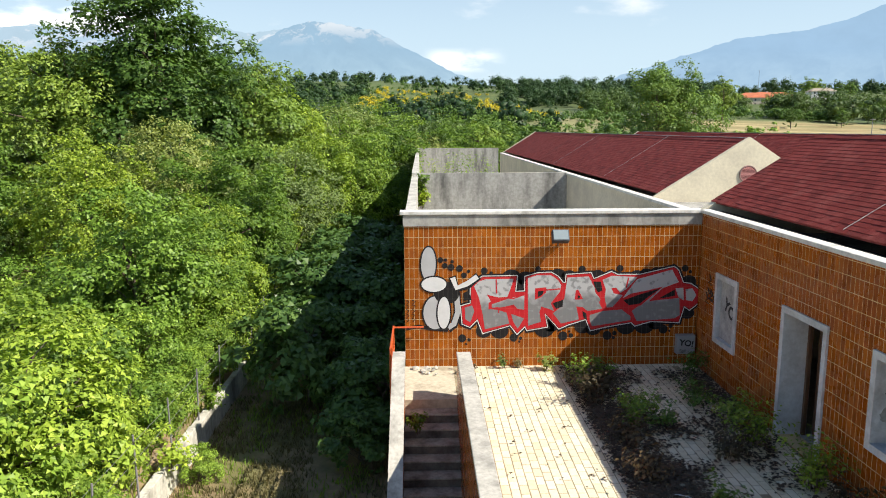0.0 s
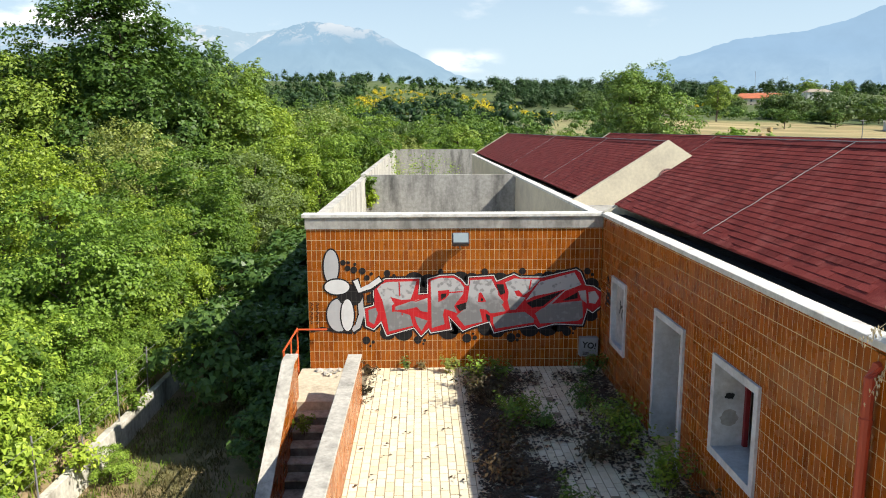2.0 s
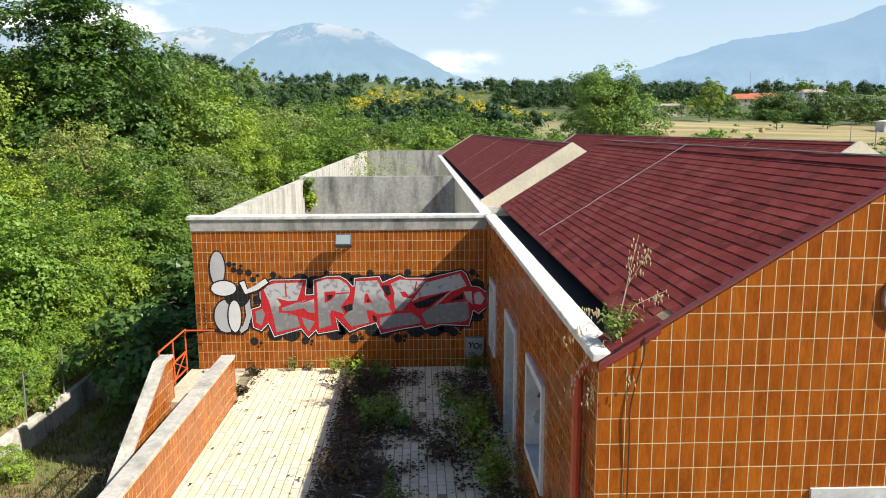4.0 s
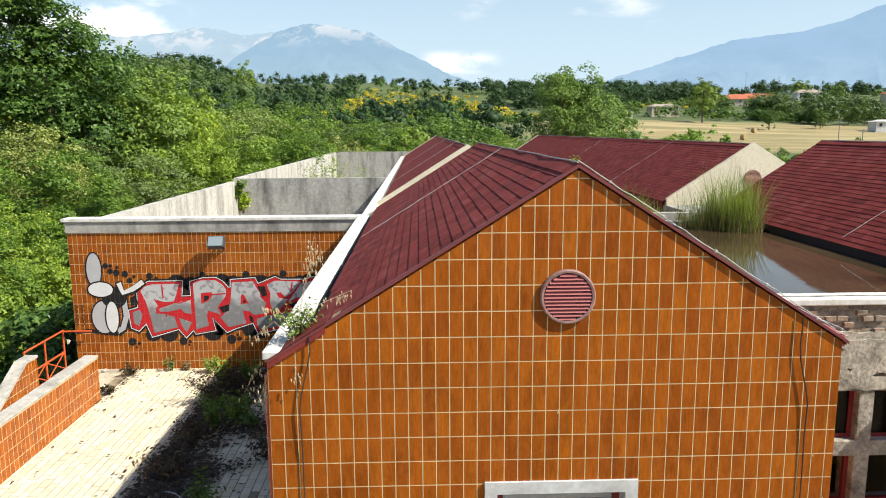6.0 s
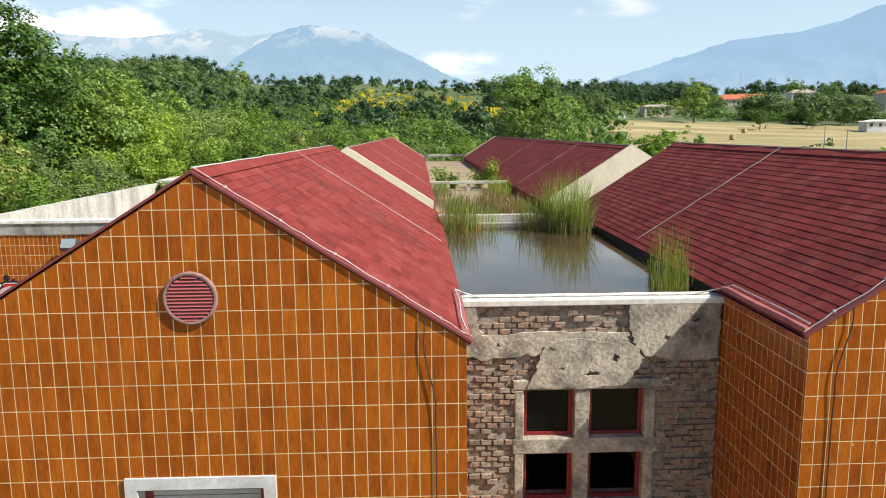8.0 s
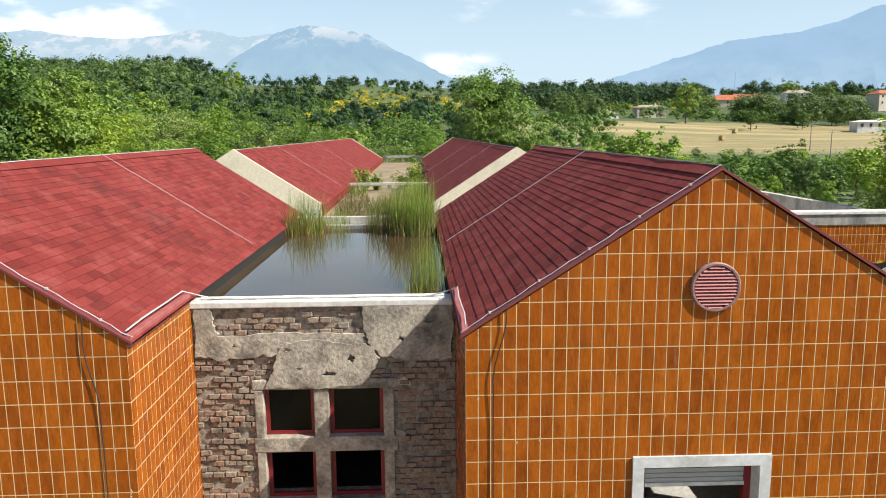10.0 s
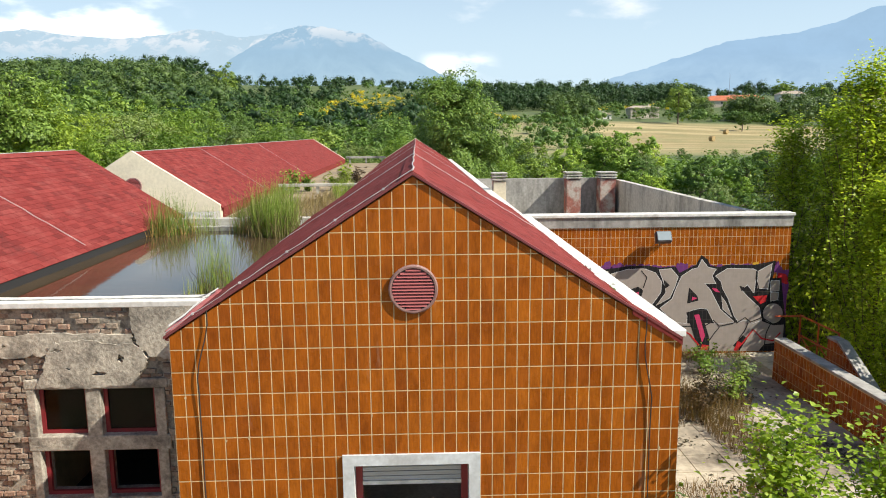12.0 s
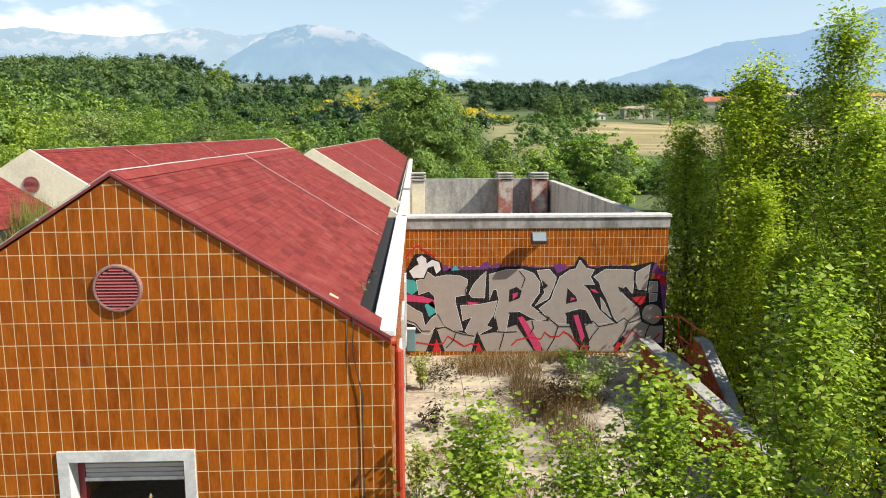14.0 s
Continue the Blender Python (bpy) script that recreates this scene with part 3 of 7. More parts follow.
def rake(s, y):
    """Trim and conduit along the two sloping edges of a front gable."""
    xo, xi, xr = mx(X_OUT, s), mx(X_IN + 0.05, s), mx(X_RIDGE, s)
    zo, zi = 3.45, Z_RIDGE - SLOPE_IN * abs(xi - xr)
    for xe, ze in ((xo, zo), (xi, zi)):
        bm = bmesh.new()
        prism(bm, [(xe, ze - 0.016), (xr, Z_RIDGE - 0.016), (xr, Z_RIDGE + 0.012), (xe, ze + 0.012)], lambda u, v: (u, y - 0.025, v), lambda u, v: (u, y + 0.05, v))
        structure(part("rake_trim", bm, M_MAROON), "maroon metal flashing along the sloping gable edge", "trim")
    bm = bmesh.new()
    rng = random.Random(3 + s)
    pts = []
    n = 26
    for i in range(n + 1):
        t = i / n
        x, z = xi + (xr - xi) * t, zi + (Z_RIDGE - zi) * t
        pts.append((x, y + 0.02 + rng.uniform(-0.01, 0.01), z + 0.038 + rng.uniform(-0.006, 0.008)))
    tube(bm, pts, 0.0045, 5)
    cable = part("lightning_cable", bm, M_CABLE)
    tagged(cable, "pale lightning conductor cable clipped along the roof edge", "cable")
    for i in range(3, n, 5):
        bm = bmesh.new()
        x, yy, z = pts[i]
        add_box(bm, x - 0.012, x + 0.012, yy - 0.014, yy + 0.014, z - 0.012, z + 0.011, 0.003)
        part("clip", bm, M_CABLE, cable)


def window_front(s, hole, o):
    e = structure(new("window_front_" + SIDE[s]), "square gable window with pale concrete surround and half-lowered grey shutter", "window")
    y = Y_FRONT
    h = hole
    for nm, q in (("surround_side", (o[0], h[0], o[2], o[3])), ("surround_side", (h[1], o[1], o[2], o[3])), ("surround_head", (h[0], h[1], h[3], o[3])), ("surround_sill", (h[0], h[1], o[2], h[2]))):
        box(nm, q[0], q[1], y - 0.03, y + 0.34, q[2], q[3], M_FRAME, e)
    for q in ((h[0], h[0] + 0.07, h[2], h[3]), (h[1] - 0.07, h[1], h[2], h[3])):
        box("jamb", q[0], q[1], y + 0.16, y + 0.24, q[2], q[3], M_DRED, e, "dark red metal frame")
    bm = bmesh.new()
    z = h[3]
    while z > h[3] - 0.26:
        add_box(bm, h[0] + 0.07, h[1] - 0.07, y + 0.17, y + 0.195, z - 0.052, z - 0.004, 0.008)
        z -= 0.052
    part("shutter", bm, M_SHUT, e, "grey roller shutter slats, half lowered")
    box("shutter_bar", h[0] + 0.07, h[1] - 0.07, y + 0.155, y + 0.20, z - 0.04, z, M_COPE, e)


def chips(wall, a, b, seed):
    """Small pale chips where the glaze has broken off."""
    rng = random.Random(seed)
    for i in range(16):
        edge = i % 4
        cx = rng.uniform(a + 0.06, a + 0.5) if edge == 0 else rng.uniform(b - 0.3, b - 0.03) if edge == 1 else rng.uniform(a + 0.5, b - 0.5)
        cx = a + round((cx - a) / TU) * TU + rng.uniform(-0.012, 0.012)
        cz = ROW + round((rng.uniform(1.2, 3.3) - ROW) / TV) * TV + rng.uniform(-0.05, 0.02)
        rx, rz = rng.uniform(0.006, 0.018), rng.uniform(0.012, 0.04)
        bm = bmesh.new()
        prism(bm, ragged([(cx - rx, cz - rz * 0.4), (cx, cz - rz), (cx + rx, cz), (cx + rx * 0.3, cz + rz)], 2, 0.004, seed + i), lambda u, v: (u, Y_FRONT - 0.0035, v), lambda u, v: (u, Y_FRONT + 0.002, v))
        part("chip", bm, M_CHIP, wall)


M_CHIP = weathered("bare_tile_body", (0.62, 0.46, 0.26), (0.42, 0.28, 0.15), 8.0, 40.0)


def vent(x, y, z):
    e = tagged(new("round_vent"), "round maroon louvred vent set in the tiled gable", "vent", kind="structure")
    r = 0.245
    bm = bmesh.new()
    n = 40
    rings = []
    for rr, yy in ((r, y + 0.02), (r, y - 0.03), (r - 0.012, y - 0.038), (r - 0.03, y - 0.036), (r - 0.034, y + 0.0)):
        rings.append([bm.verts.new((x + rr * math.cos(k * math.tau / n), yy, z + rr * math.sin(k * math.tau / n))) for k in range(n)])
    for q, p in zip(rings, rings[1:]):
        for k in range(n):
            bm.faces.new((q[k], q[(k + 1) % n], p[(k + 1) % n], p[k]))
    part("ring", bm, M_VENTR, e, "dusty rose metal ring")
    bm = bmesh.new()
    prism(bm, [(x + (r - 0.03) * math.cos(k * math.tau / n), z + (r - 0.03) * math.sin(k * math.tau / n)) for k in range(n)], lambda u, v: (u, y - 0.012, v), lambda u, v: (u, y - 0.006, v))
    part("backing", bm, M_BLACK, e)
    for k in range(-6, 7):
        zz = k * 0.0325
        w = math.sqrt(max(0, (r - 0.036) ** 2 - zz * zz))
        if w < 0.05:
            continue
        bm = bmesh.new()
        prism(bm, [(y - 0.036, zz - 0.012), (y - 0.030, zz - 0.014), (y - 0.014, zz + 0.008), (y - 0.018, zz + 0.011)], lambda u, v, w=w: (x - w, u, z + v), lambda u, v, w=w: (x + w, u, z + v))
        part("slat", bm, M_VENT, e)
    return e


M_VENT = plain("maroon_louvre", (0.34, 0.085, 0.08), 0.5)
M_VENTR = weathered("dusty_rose_metal", (0.34, 0.20, 0.18), (0.20, 0.09, 0.085), 6.0, 20.0, rough=0.6)


def side_opening(s, xo, sgn, h, o, k):
    """White surrounds, deep reveals and what fills the openings of a terrace wall."""
    kind = "door" if h[2] == 0 else "window"
    label = {0: "deep window with white surround, broken red frame and empty panes", 1: "open doorway with white surround and a brown inner door", 2: "narrow window with white surround, closed by a pale painted board"}[k]
    e = structure(new("%s_%s_%d" % (kind, SIDE[s], k + 1)), label, kind)
    x0, x1 = sorted((xo - sgn * 0.04, xo + sgn * 0.5))
    bars = [("surround_side", o[0], h[0], o[2], o[3]), ("surround_side", h[1], o[1], o[2], o[3]), ("surround_head", h[0], h[1], h[3], o[3])]
    if kind == "window":
        bars.append(("surround_sill", h[0], h[1], o[2], h[2]))
    for nm, u0, u1, v0, v1 in bars:
        box(nm, x0, x1, u0, u1, v0, v1, M_FRAME, e)
    d0, d1 = sorted((xo + sgn * 0.40, xo + sgn * 0.46))
    if k == 2:
        b0, b1 = sorted((xo + sgn * 0.06, xo + sgn * 0.10))
        box("board", b0, b1, h[0], h[1], h[2], h[3], M_BOARD, e, "pale board with black scribbles")
    else:
        for nm, u0, u1, v0, v1 in (("red_jamb", h[0], h[0] + 0.06, h[2], h[3]), ("red_jamb", h[1] - 0.06, h[1], h[2], h[3]), ("red_head", h[0] + 0.06, h[1] - 0.06, h[3] - 0.06, h[3])):
            box(nm, d0, d1, u0, u1, v0, v1, M_DRED if k == 0 else M_WOOD, e)
    if k == 0 and s < 0:
        for nm, cx, cz, rx, rz, mt, seed in (("soot_smudge", xo + 0.19, 1.72, 0.07, 0.05, M_BLACK, 5), ("bare_patch", xo + 0.20, 1.40, 0.13, 0.13, M_CONC, 6)):
            bm = bmesh.new()
            prism(bm, ragged([(cx + rx * math.cos(i * math.tau / 8), cz + rz * math.sin(i * math.tau / 8)) for i in range(8)], 3, 0.012, seed), lambda u, v: (u, h[1] - 0.004, v), lambda u, v: (u, h[1] + 0.01, v))
            part(nm, bm, mt, e)
    if k == 1:
        p0, p1 = sorted((xo + sgn * 0.56, xo + sgn * 0.60))
        leaf_m = box("door_leaf", p0, p1, h[0] + 0.75, h[1] - 0.08, 0.02, 2.1, M_WOOD, e, "brown wooden door standing ajar")


M_BOARD = weathered("pale_board", (0.5, 0.5, 0.49), (0.3, 0.3, 0.3), 3.0)


# ---- walled yards behind the terraces ----
def yard(s):
    xw = X_END[s]
    x0, x1 = sorted((xw, mx(X_OUT - 0.01, s)))
    wall = wall_grid("wall_terrace_end_" + SIDE[s], lambda u, v, w: (u, Y_BACK + w, v), x0, x1, GROUND, 3.2, 0.25, [], M_GROUT,
                     "terrace end wall of orange glazed tiles covered by a large spray-painted piece")
    fm = axes((0, Y_BACK, 0), (1, 0, 0), (0, 0, 1))
    lay(wall, "tile", fm, x0, x1, ROW, 3.2, TE, TV, 0.0095, M_TILE, high=0.0015, inset=0.0008, key=lambda it: -it[1], rng=random.Random(41 + s))
    # the outer end of the wall
    em = axes((xw, 0, 0), (0, -1, 0), (0, 0, 1)) if s < 0 else axes((xw, 0, 0), (0, 1, 0), (0, 0, 1))
    b0, b1 = (-Y_BACK - 0.25, -Y_BACK) if s < 0 else (Y_BACK, Y_BACK + 0.25)
    lay(wall, "tile", em, b0, b1, ROW, 3.2, TU, TV, 0.0095, M_TILE, high=0.0015, inset=0.0008, singles=0, rng=random.Random(43 + s))
    structure(box("lintel_band_" + SIDE[s], x0 - 0.02, x1 + 0.02, Y_BACK - 0.03, Y_BACK + 0.27, 3.2, 3.45, M_CONC), "weathered concrete band over the tiles", "wall")
    structure(box("coping_end_" + SIDE[s], x0 - 0.09, x1 + 0.05, Y_BACK - 0.065, Y_BACK + 0.33, 3.452, 3.53, M_COPE, bevel=0.012), "white metal coping with rust streaks", "coping")
    far = 68.0 if s < 0 else 31.0
    a0, a1 = sorted((xw, xw - s * 0.25))
    structure(box("wall_yard_side_" + SIDE[s], a0, a1, Y_BACK + 0.25, 30.7, GROUND, 3.36, M_CONCL), "pale weathered concrete yard wall streaked with black", "wall")
    if s < 0:
        structure(box("wall_yard_side_far", a0, a1, 30.7, far, GROUND, 3.47, M_CONCL), "pale weathered concrete yard wall streaked with black", "wall")
        structure(box("wall_yard_end_far", a1, X_OUT + 1.0, far - 0.25, far, GROUND, 3.5, M_CONC), "grey concrete wall closing the far yard", "wall")
    m0, m1 = sorted((xw - s * 0.25, mx(X_OUT, s)))
    structure(box("wall_yard_cross_" + SIDE[s], m0, m1, 30.7, 30.95, GROUND, 3.44, M_CONC), "dark-streaked bare concrete cross wall", "wall")
    structure(box("floor_yard_" + SIDE[s], m0, m1, Y_BACK + 0.25, 30.7, -0.2, 0.0, M_CONC), "overgrown concrete yard floor", "floor")


M_CONCL = weathered("pale_streaked_concrete", (0.58, 0.56, 0.50), (0.16, 0.15, 0.13), 1.4, 9.0, streak=True, lo=0.44, hi=0.78)


# ---- rear blocks ----
def rear_block(s):
    y0, y1, zr = 19.5, 57.0, 5.0
    xo, xi, xr = mx(X_OUT, s), mx(X_IN, s), mx(X_RIDGE, s)
    a, b = min(xo, xi), max(xo, xi)
    l, r = (SLOPE_OUT, SLOPE_IN) if s < 0 else (SLOPE_IN, SLOPE_OUT)
    za, zb = zr - l * (xr - a), zr - r * (b - xr)
    pts = [(a, GROUND), (b, GROUND), (b, zb + 0.05), (xr, zr + 0.06), (a, za + 0.05)]
    bm = bmesh.new()
    prism(bm, pts, lambda u, v: (u, y0, v), lambda u, v: (u, y0 + 0.13, v))
    structure(part("wall_rear_gable_" + SIDE[s], bm, M_PLAST), "cream plastered gable wall with a round vent", "wall")
    bm = bmesh.new()
    prism(bm, pts, lambda u, v: (u, y1 - 0.25, v), lambda u, v: (u, y1, v))
    structure(part("wall_rear_end_" + SIDE[s], bm, M_PLAST), "cream plastered far gable wall", "wall")
    sgn = -s
    for nm, xa, xb, zt in (("outer", xo, xo + sgn * 0.3, 3.36), ("court", xi, xi - sgn * 0.3, Z_IN - 0.3)):
        q0, q1 = sorted((xa, xb))
        structure(box("wall_rear_%s_%s" % (nm, SIDE[s]), q0, q1, y0 + 0.13, y1 - 0.25, GROUND, zt, M_PLAST), "long cream plastered side wall", "wall")
    c0, c1 = sorted((xo - sgn * 0.05, xo + sgn * 0.2))
    structure(box("coping_rear_" + SIDE[s], c0, c1, Y_BACK + 0.34, y1, 3.36, 3.43, M_COPE), "white coping strip along the rear wall", "coping")
    structure(box("gutter_rear_" + SIDE[s], *sorted((xo + sgn * 0.2, xo + sgn * 0.62)), y0 + 0.13, y1 - 0.25, 3.24, 3.30, M_BLACK), "black gutter beside the roof", "gutter")
    structure(box("roof_link_" + SIDE[s], a, b, Y_WING - 0.02, y0, 2.9, 3.3, M_CONC), "flat concrete link roof between the two blocks", "roof")
    structure(box("wall_link_" + SIDE[s], *sorted((xo, xo + sgn * 0.3)), Y_BACK + 0.25, y0, GROUND, 3.36, M_PLAST), "short plastered link wall", "wall")
    roof("roof_rear_" + SIDE[s], s, y0 + 0.09, y1, zr, 0)
    vent(xr + 0.0, y0, 4.05)


# ---- pond court between the blocks ----
def court():
    a, b = X_IN, mx(X_IN, 1)
    y = 7.33
    hs = []
    for z0, z1 in ((1.715, 2.34), (0.87, 1.515), (0.05, 0.66)):
        hs += [(12.17, 12.79, z0, z1), (12.98, 13.66, z0, z1)]
    wall = wall_grid("wall_court_front", lambda u, v, w: (u, y + w, v), a, b, GROUND, 3.395, 0.22, [(12.07, 13.78, 0.0, 2.46)], M_MORTAR,
                     "ruined brick wall with broken grey render and four red-framed windows", )
    rng = random.Random(77)
    fm = axes((0, y, 0), (1, 0, 0), (0, 0, 1))
    holes = [(12.07, 13.79, -0.1, 2.48)]
    lay(wall, "brick", fm, a, b, GROUND, 3.42, 0.148, 0.074, 0.013, M_BRICK, low=-0.02, high=0.017, inset=0.006, holes=holes, shift=0.5, key=lambda it: -it[1] if it[1] > 0.5 else 9,
        jitter=0.05, rng=rng, cull=lambda mu, mv, r: r.random() < 0.035)
    # concrete window grid
    for u0, u1, v0, v1 in ((12.055, 12.17, -0.02, 2.34), (12.79, 12.98, -0.02, 2.34), (13.66, 13.795, -0.02, 2.34)):
        box("window_pier", u0, u1, y - 0.045, y + 0.29, v0, v1, M_RENDER, wall, bevel=0.012)
    for v0, v1 in ((2.34, 2.47), (1.515, 1.715), (0.66, 0.87)):
        box("window_beam", 12.03, 13.84, y - 0.05, y + 0.295, v0, v1, M_RENDER, wall, bevel=0.015)
    for k, h in enumerate(hs):
        e = structure(new("window_court_%d" % (k + 1)), "small square window with dark red frame and black pane", "window")
        for nm, u0, u1, v0, v1 in (("jamb", h[0], h[0] + 0.05, h[2], h[3]), ("jamb", h[1] - 0.05, h[1], h[2], h[3]), ("rail", h[0] + 0.05, h[1] - 0.05, h[2], h[2] + 0.045), ("rail", h[0] + 0.05, h[1] - 0.05, h[3] - 0.03, h[3])):
            box(nm, u0, u1, y + 0.06, y + 0.11, v0, v1, M_DRED, e)
        if k < 2:
            box("pane", h[0] + 0.05, h[1] - 0.05, y + 0.08, y + 0.086, h[2] + 0.045, h[3] - 0.03, M_GLASS, e)
    patches(wall, y)
    structure(box("coping_court", a - 0.02, b + 0.02, y - 0.06, y + 0.24, 3.395, 3.475, M_COPE, bevel=0.012), "white metal coping over the brick wall", "coping")
    # dark room behind the windows; its plaster colour is darkened to imitate shade
    structure(box("floor_court_room", a + 0.01, b - 0.01, y + 0.3, 14.3, -0.4, -0.2, M_ROOMDARK), "floor of the dark room, coloured dark as shade", "floor")
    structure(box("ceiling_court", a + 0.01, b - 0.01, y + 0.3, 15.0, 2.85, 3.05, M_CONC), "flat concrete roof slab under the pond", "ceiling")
    structure(box("wall_court_room_back", a + 0.01, b - 0.01, 14.3, 14.5, -0.2, 2.85, M_ROOMDARK), "back wall of the dark room", "wall")
    bm = bmesh.new()
    n, m = 40, 60
    vs = [[bm.verts.new((a + 0.005 + (b - a - 0.01) * i / n, y + 0.21 + (14.4 - y - 0.21) * j / m, 3.41)) for i in range(n + 1)] for j in range(m + 1)]
    for j in range(m):
        for i in range(n):
            bm.faces.new((vs[j][i], vs[j][i + 1], vs[j + 1][i + 1], vs[j + 1][i]))
    structure(part("water", bm, M_WATER), "murky brown rainwater pond on the flat roof", "water")
    for nm, y0, y1, z0, z1, mat in (("near", 14.35, 14.6, 3.05, 3.50, M_CONCL), ("near", 15.1, 15.3, 3.05, 3.6, M_CONCL), ("far", 28.4, 28.7, 3.34, 3.45, M_CONCL), ("far", 58.0, 58.3, 3.44, 3.6, M_CONC)):
        structure(box("court_beam_" + nm, a + 0.01, b - 0.01, y0, y1, z0, z1, mat, bevel=0.01), "stained concrete cross beam between the roofs", "beam")
    structure(box("court_roof", a + 0.01, b - 0.01, 15.0, 58.0, 2.8, 3.05, M_FELT), "flat roof covered with dust and dry growth", "roof")
    for x in (a + 0.3, XC, b - 0.3):
        structure(box("court_post", x - 0.06, x + 0.06, 58.05, 58.2, 2.8, 3.44, M_CONC), "short concrete rail post", "post")
        structure(box("court_post", x - 0.06, x + 0.06, 28.45, 28.6, 3.05, 3.34, M_CONCL), "short concrete rail post", "post")


def water_mat():
    n = Nodes("pond_water", 0.04)
    n.b.inputs["IOR"].default_value = 1.33
    c = n.mix(n.grey(n.noise(0.6, 4), 0.35, 0.65), (0.045, 0.032, 0.017), (0.075, 0.05, 0.026))
    n.bump(n.noise(5.0, 2, 0.5), 0.03, 0.02)
    return n.done(c)


def glass_mat():
    n = Nodes("dark_window_glass", 0.03)
    n.b.inputs["Transmission Weight"].default_value = 0.95
    n.b.inputs["IOR"].default_value = 1.28
    return n.done((0.06, 0.07, 0.075))


M_WATER = water_mat()
M_GLASS = glass_mat()
M_FELT = weathered("dusty_roof_felt", (0.36, 0.28, 0.17), (0.17, 0.14, 0.09), 0.7, 8.0)


def patches(wall, y):
    """Remains of render on the brick wall, with holes where it has fallen off."""
    hole = lambda cx, cz, rx, rz: [(cx - rx, cz - rz * 0.6), (cx + rx * 0.4, cz - rz), (cx + rx, cz + rz * 0.3), (cx - rx * 0.3, cz + rz)]
    shapes = [
        ([(11.37, 2.80), (11.7, 2.74), (12.2, 2.80), (12.5, 2.78), (13.0, 2.84), (13.44, 2.86), (13.43, 3.05), (12.6, 3.07), (11.66, 3.05), (11.6, 3.2), (11.58, 3.41), (11.37, 3.4)], 6, 0.052, [hole(11.85, 2.92, 0.03, 0.02)]),
        ([(12.22, 2.38), (12.75, 2.36), (13.42, 2.38), (13.52, 2.55), (13.62, 2.72), (13.52, 2.9), (12.9, 2.98), (12.42, 2.94), (12.34, 2.7)], 7, 0.066,
         [hole(12.5, 2.86, 0.07, 0.025), hole(13.0, 2.55, 0.12, 0.03), hole(12.62, 2.62, 0.04, 0.02), hole(13.28, 2.74, 0.05, 0.05)]),
        ([(13.44, 3.1), (13.5, 2.92), (13.62, 2.78), (14.1, 2.68), (14.52, 2.72), (14.56, 3.41), (13.42, 3.42)], 7, 0.058, [hole(13.9, 2.98, 0.05, 0.03), hole(14.25, 3.2, 0.07, 0.025)]),
        ([(13.8, 1.62), (13.95, 1.65), (13.93, 1.76), (13.8, 1.78)], 3, 0.04, []),
        ([(13.8, 2.36), (14.0, 2.38), (13.98, 2.47), (13.8, 2.47)], 3, 0.04, []),
    ]
    for k, (pts, n, out, holes) in enumerate(shapes):
        loops = [ragged(pts, n, 0.02, 90 + k)] + [ragged(h, 4, 0.012, 120 + 7 * k + i) for i, h in enumerate(holes)]
        bm = bmesh.new()
        front, back = [], []
        for lp in loops:
            a = [bm.verts.new((u, y - out, v)) for u, v in lp]
            b = [bm.verts.new((u, y + 0.01, v)) for u, v in lp]
            for i in range(len(lp)):
                bm.faces.new((a[i], a[(i + 1) % len(lp)], b[(i + 1) % len(lp)], b[i]))
            front += a
        for tri in geometry.tessellate_polygon([[Vector((u, v, 0)) for u, v in lp] for lp in loops]):
            try:
                bm.faces.new([front[i] for i in tri])
            except ValueError:
                pass
        bmesh.ops.recalc_face_normals(bm, faces=bm.faces[:])
        part("render_patch", bm, M_RENDER, wall)


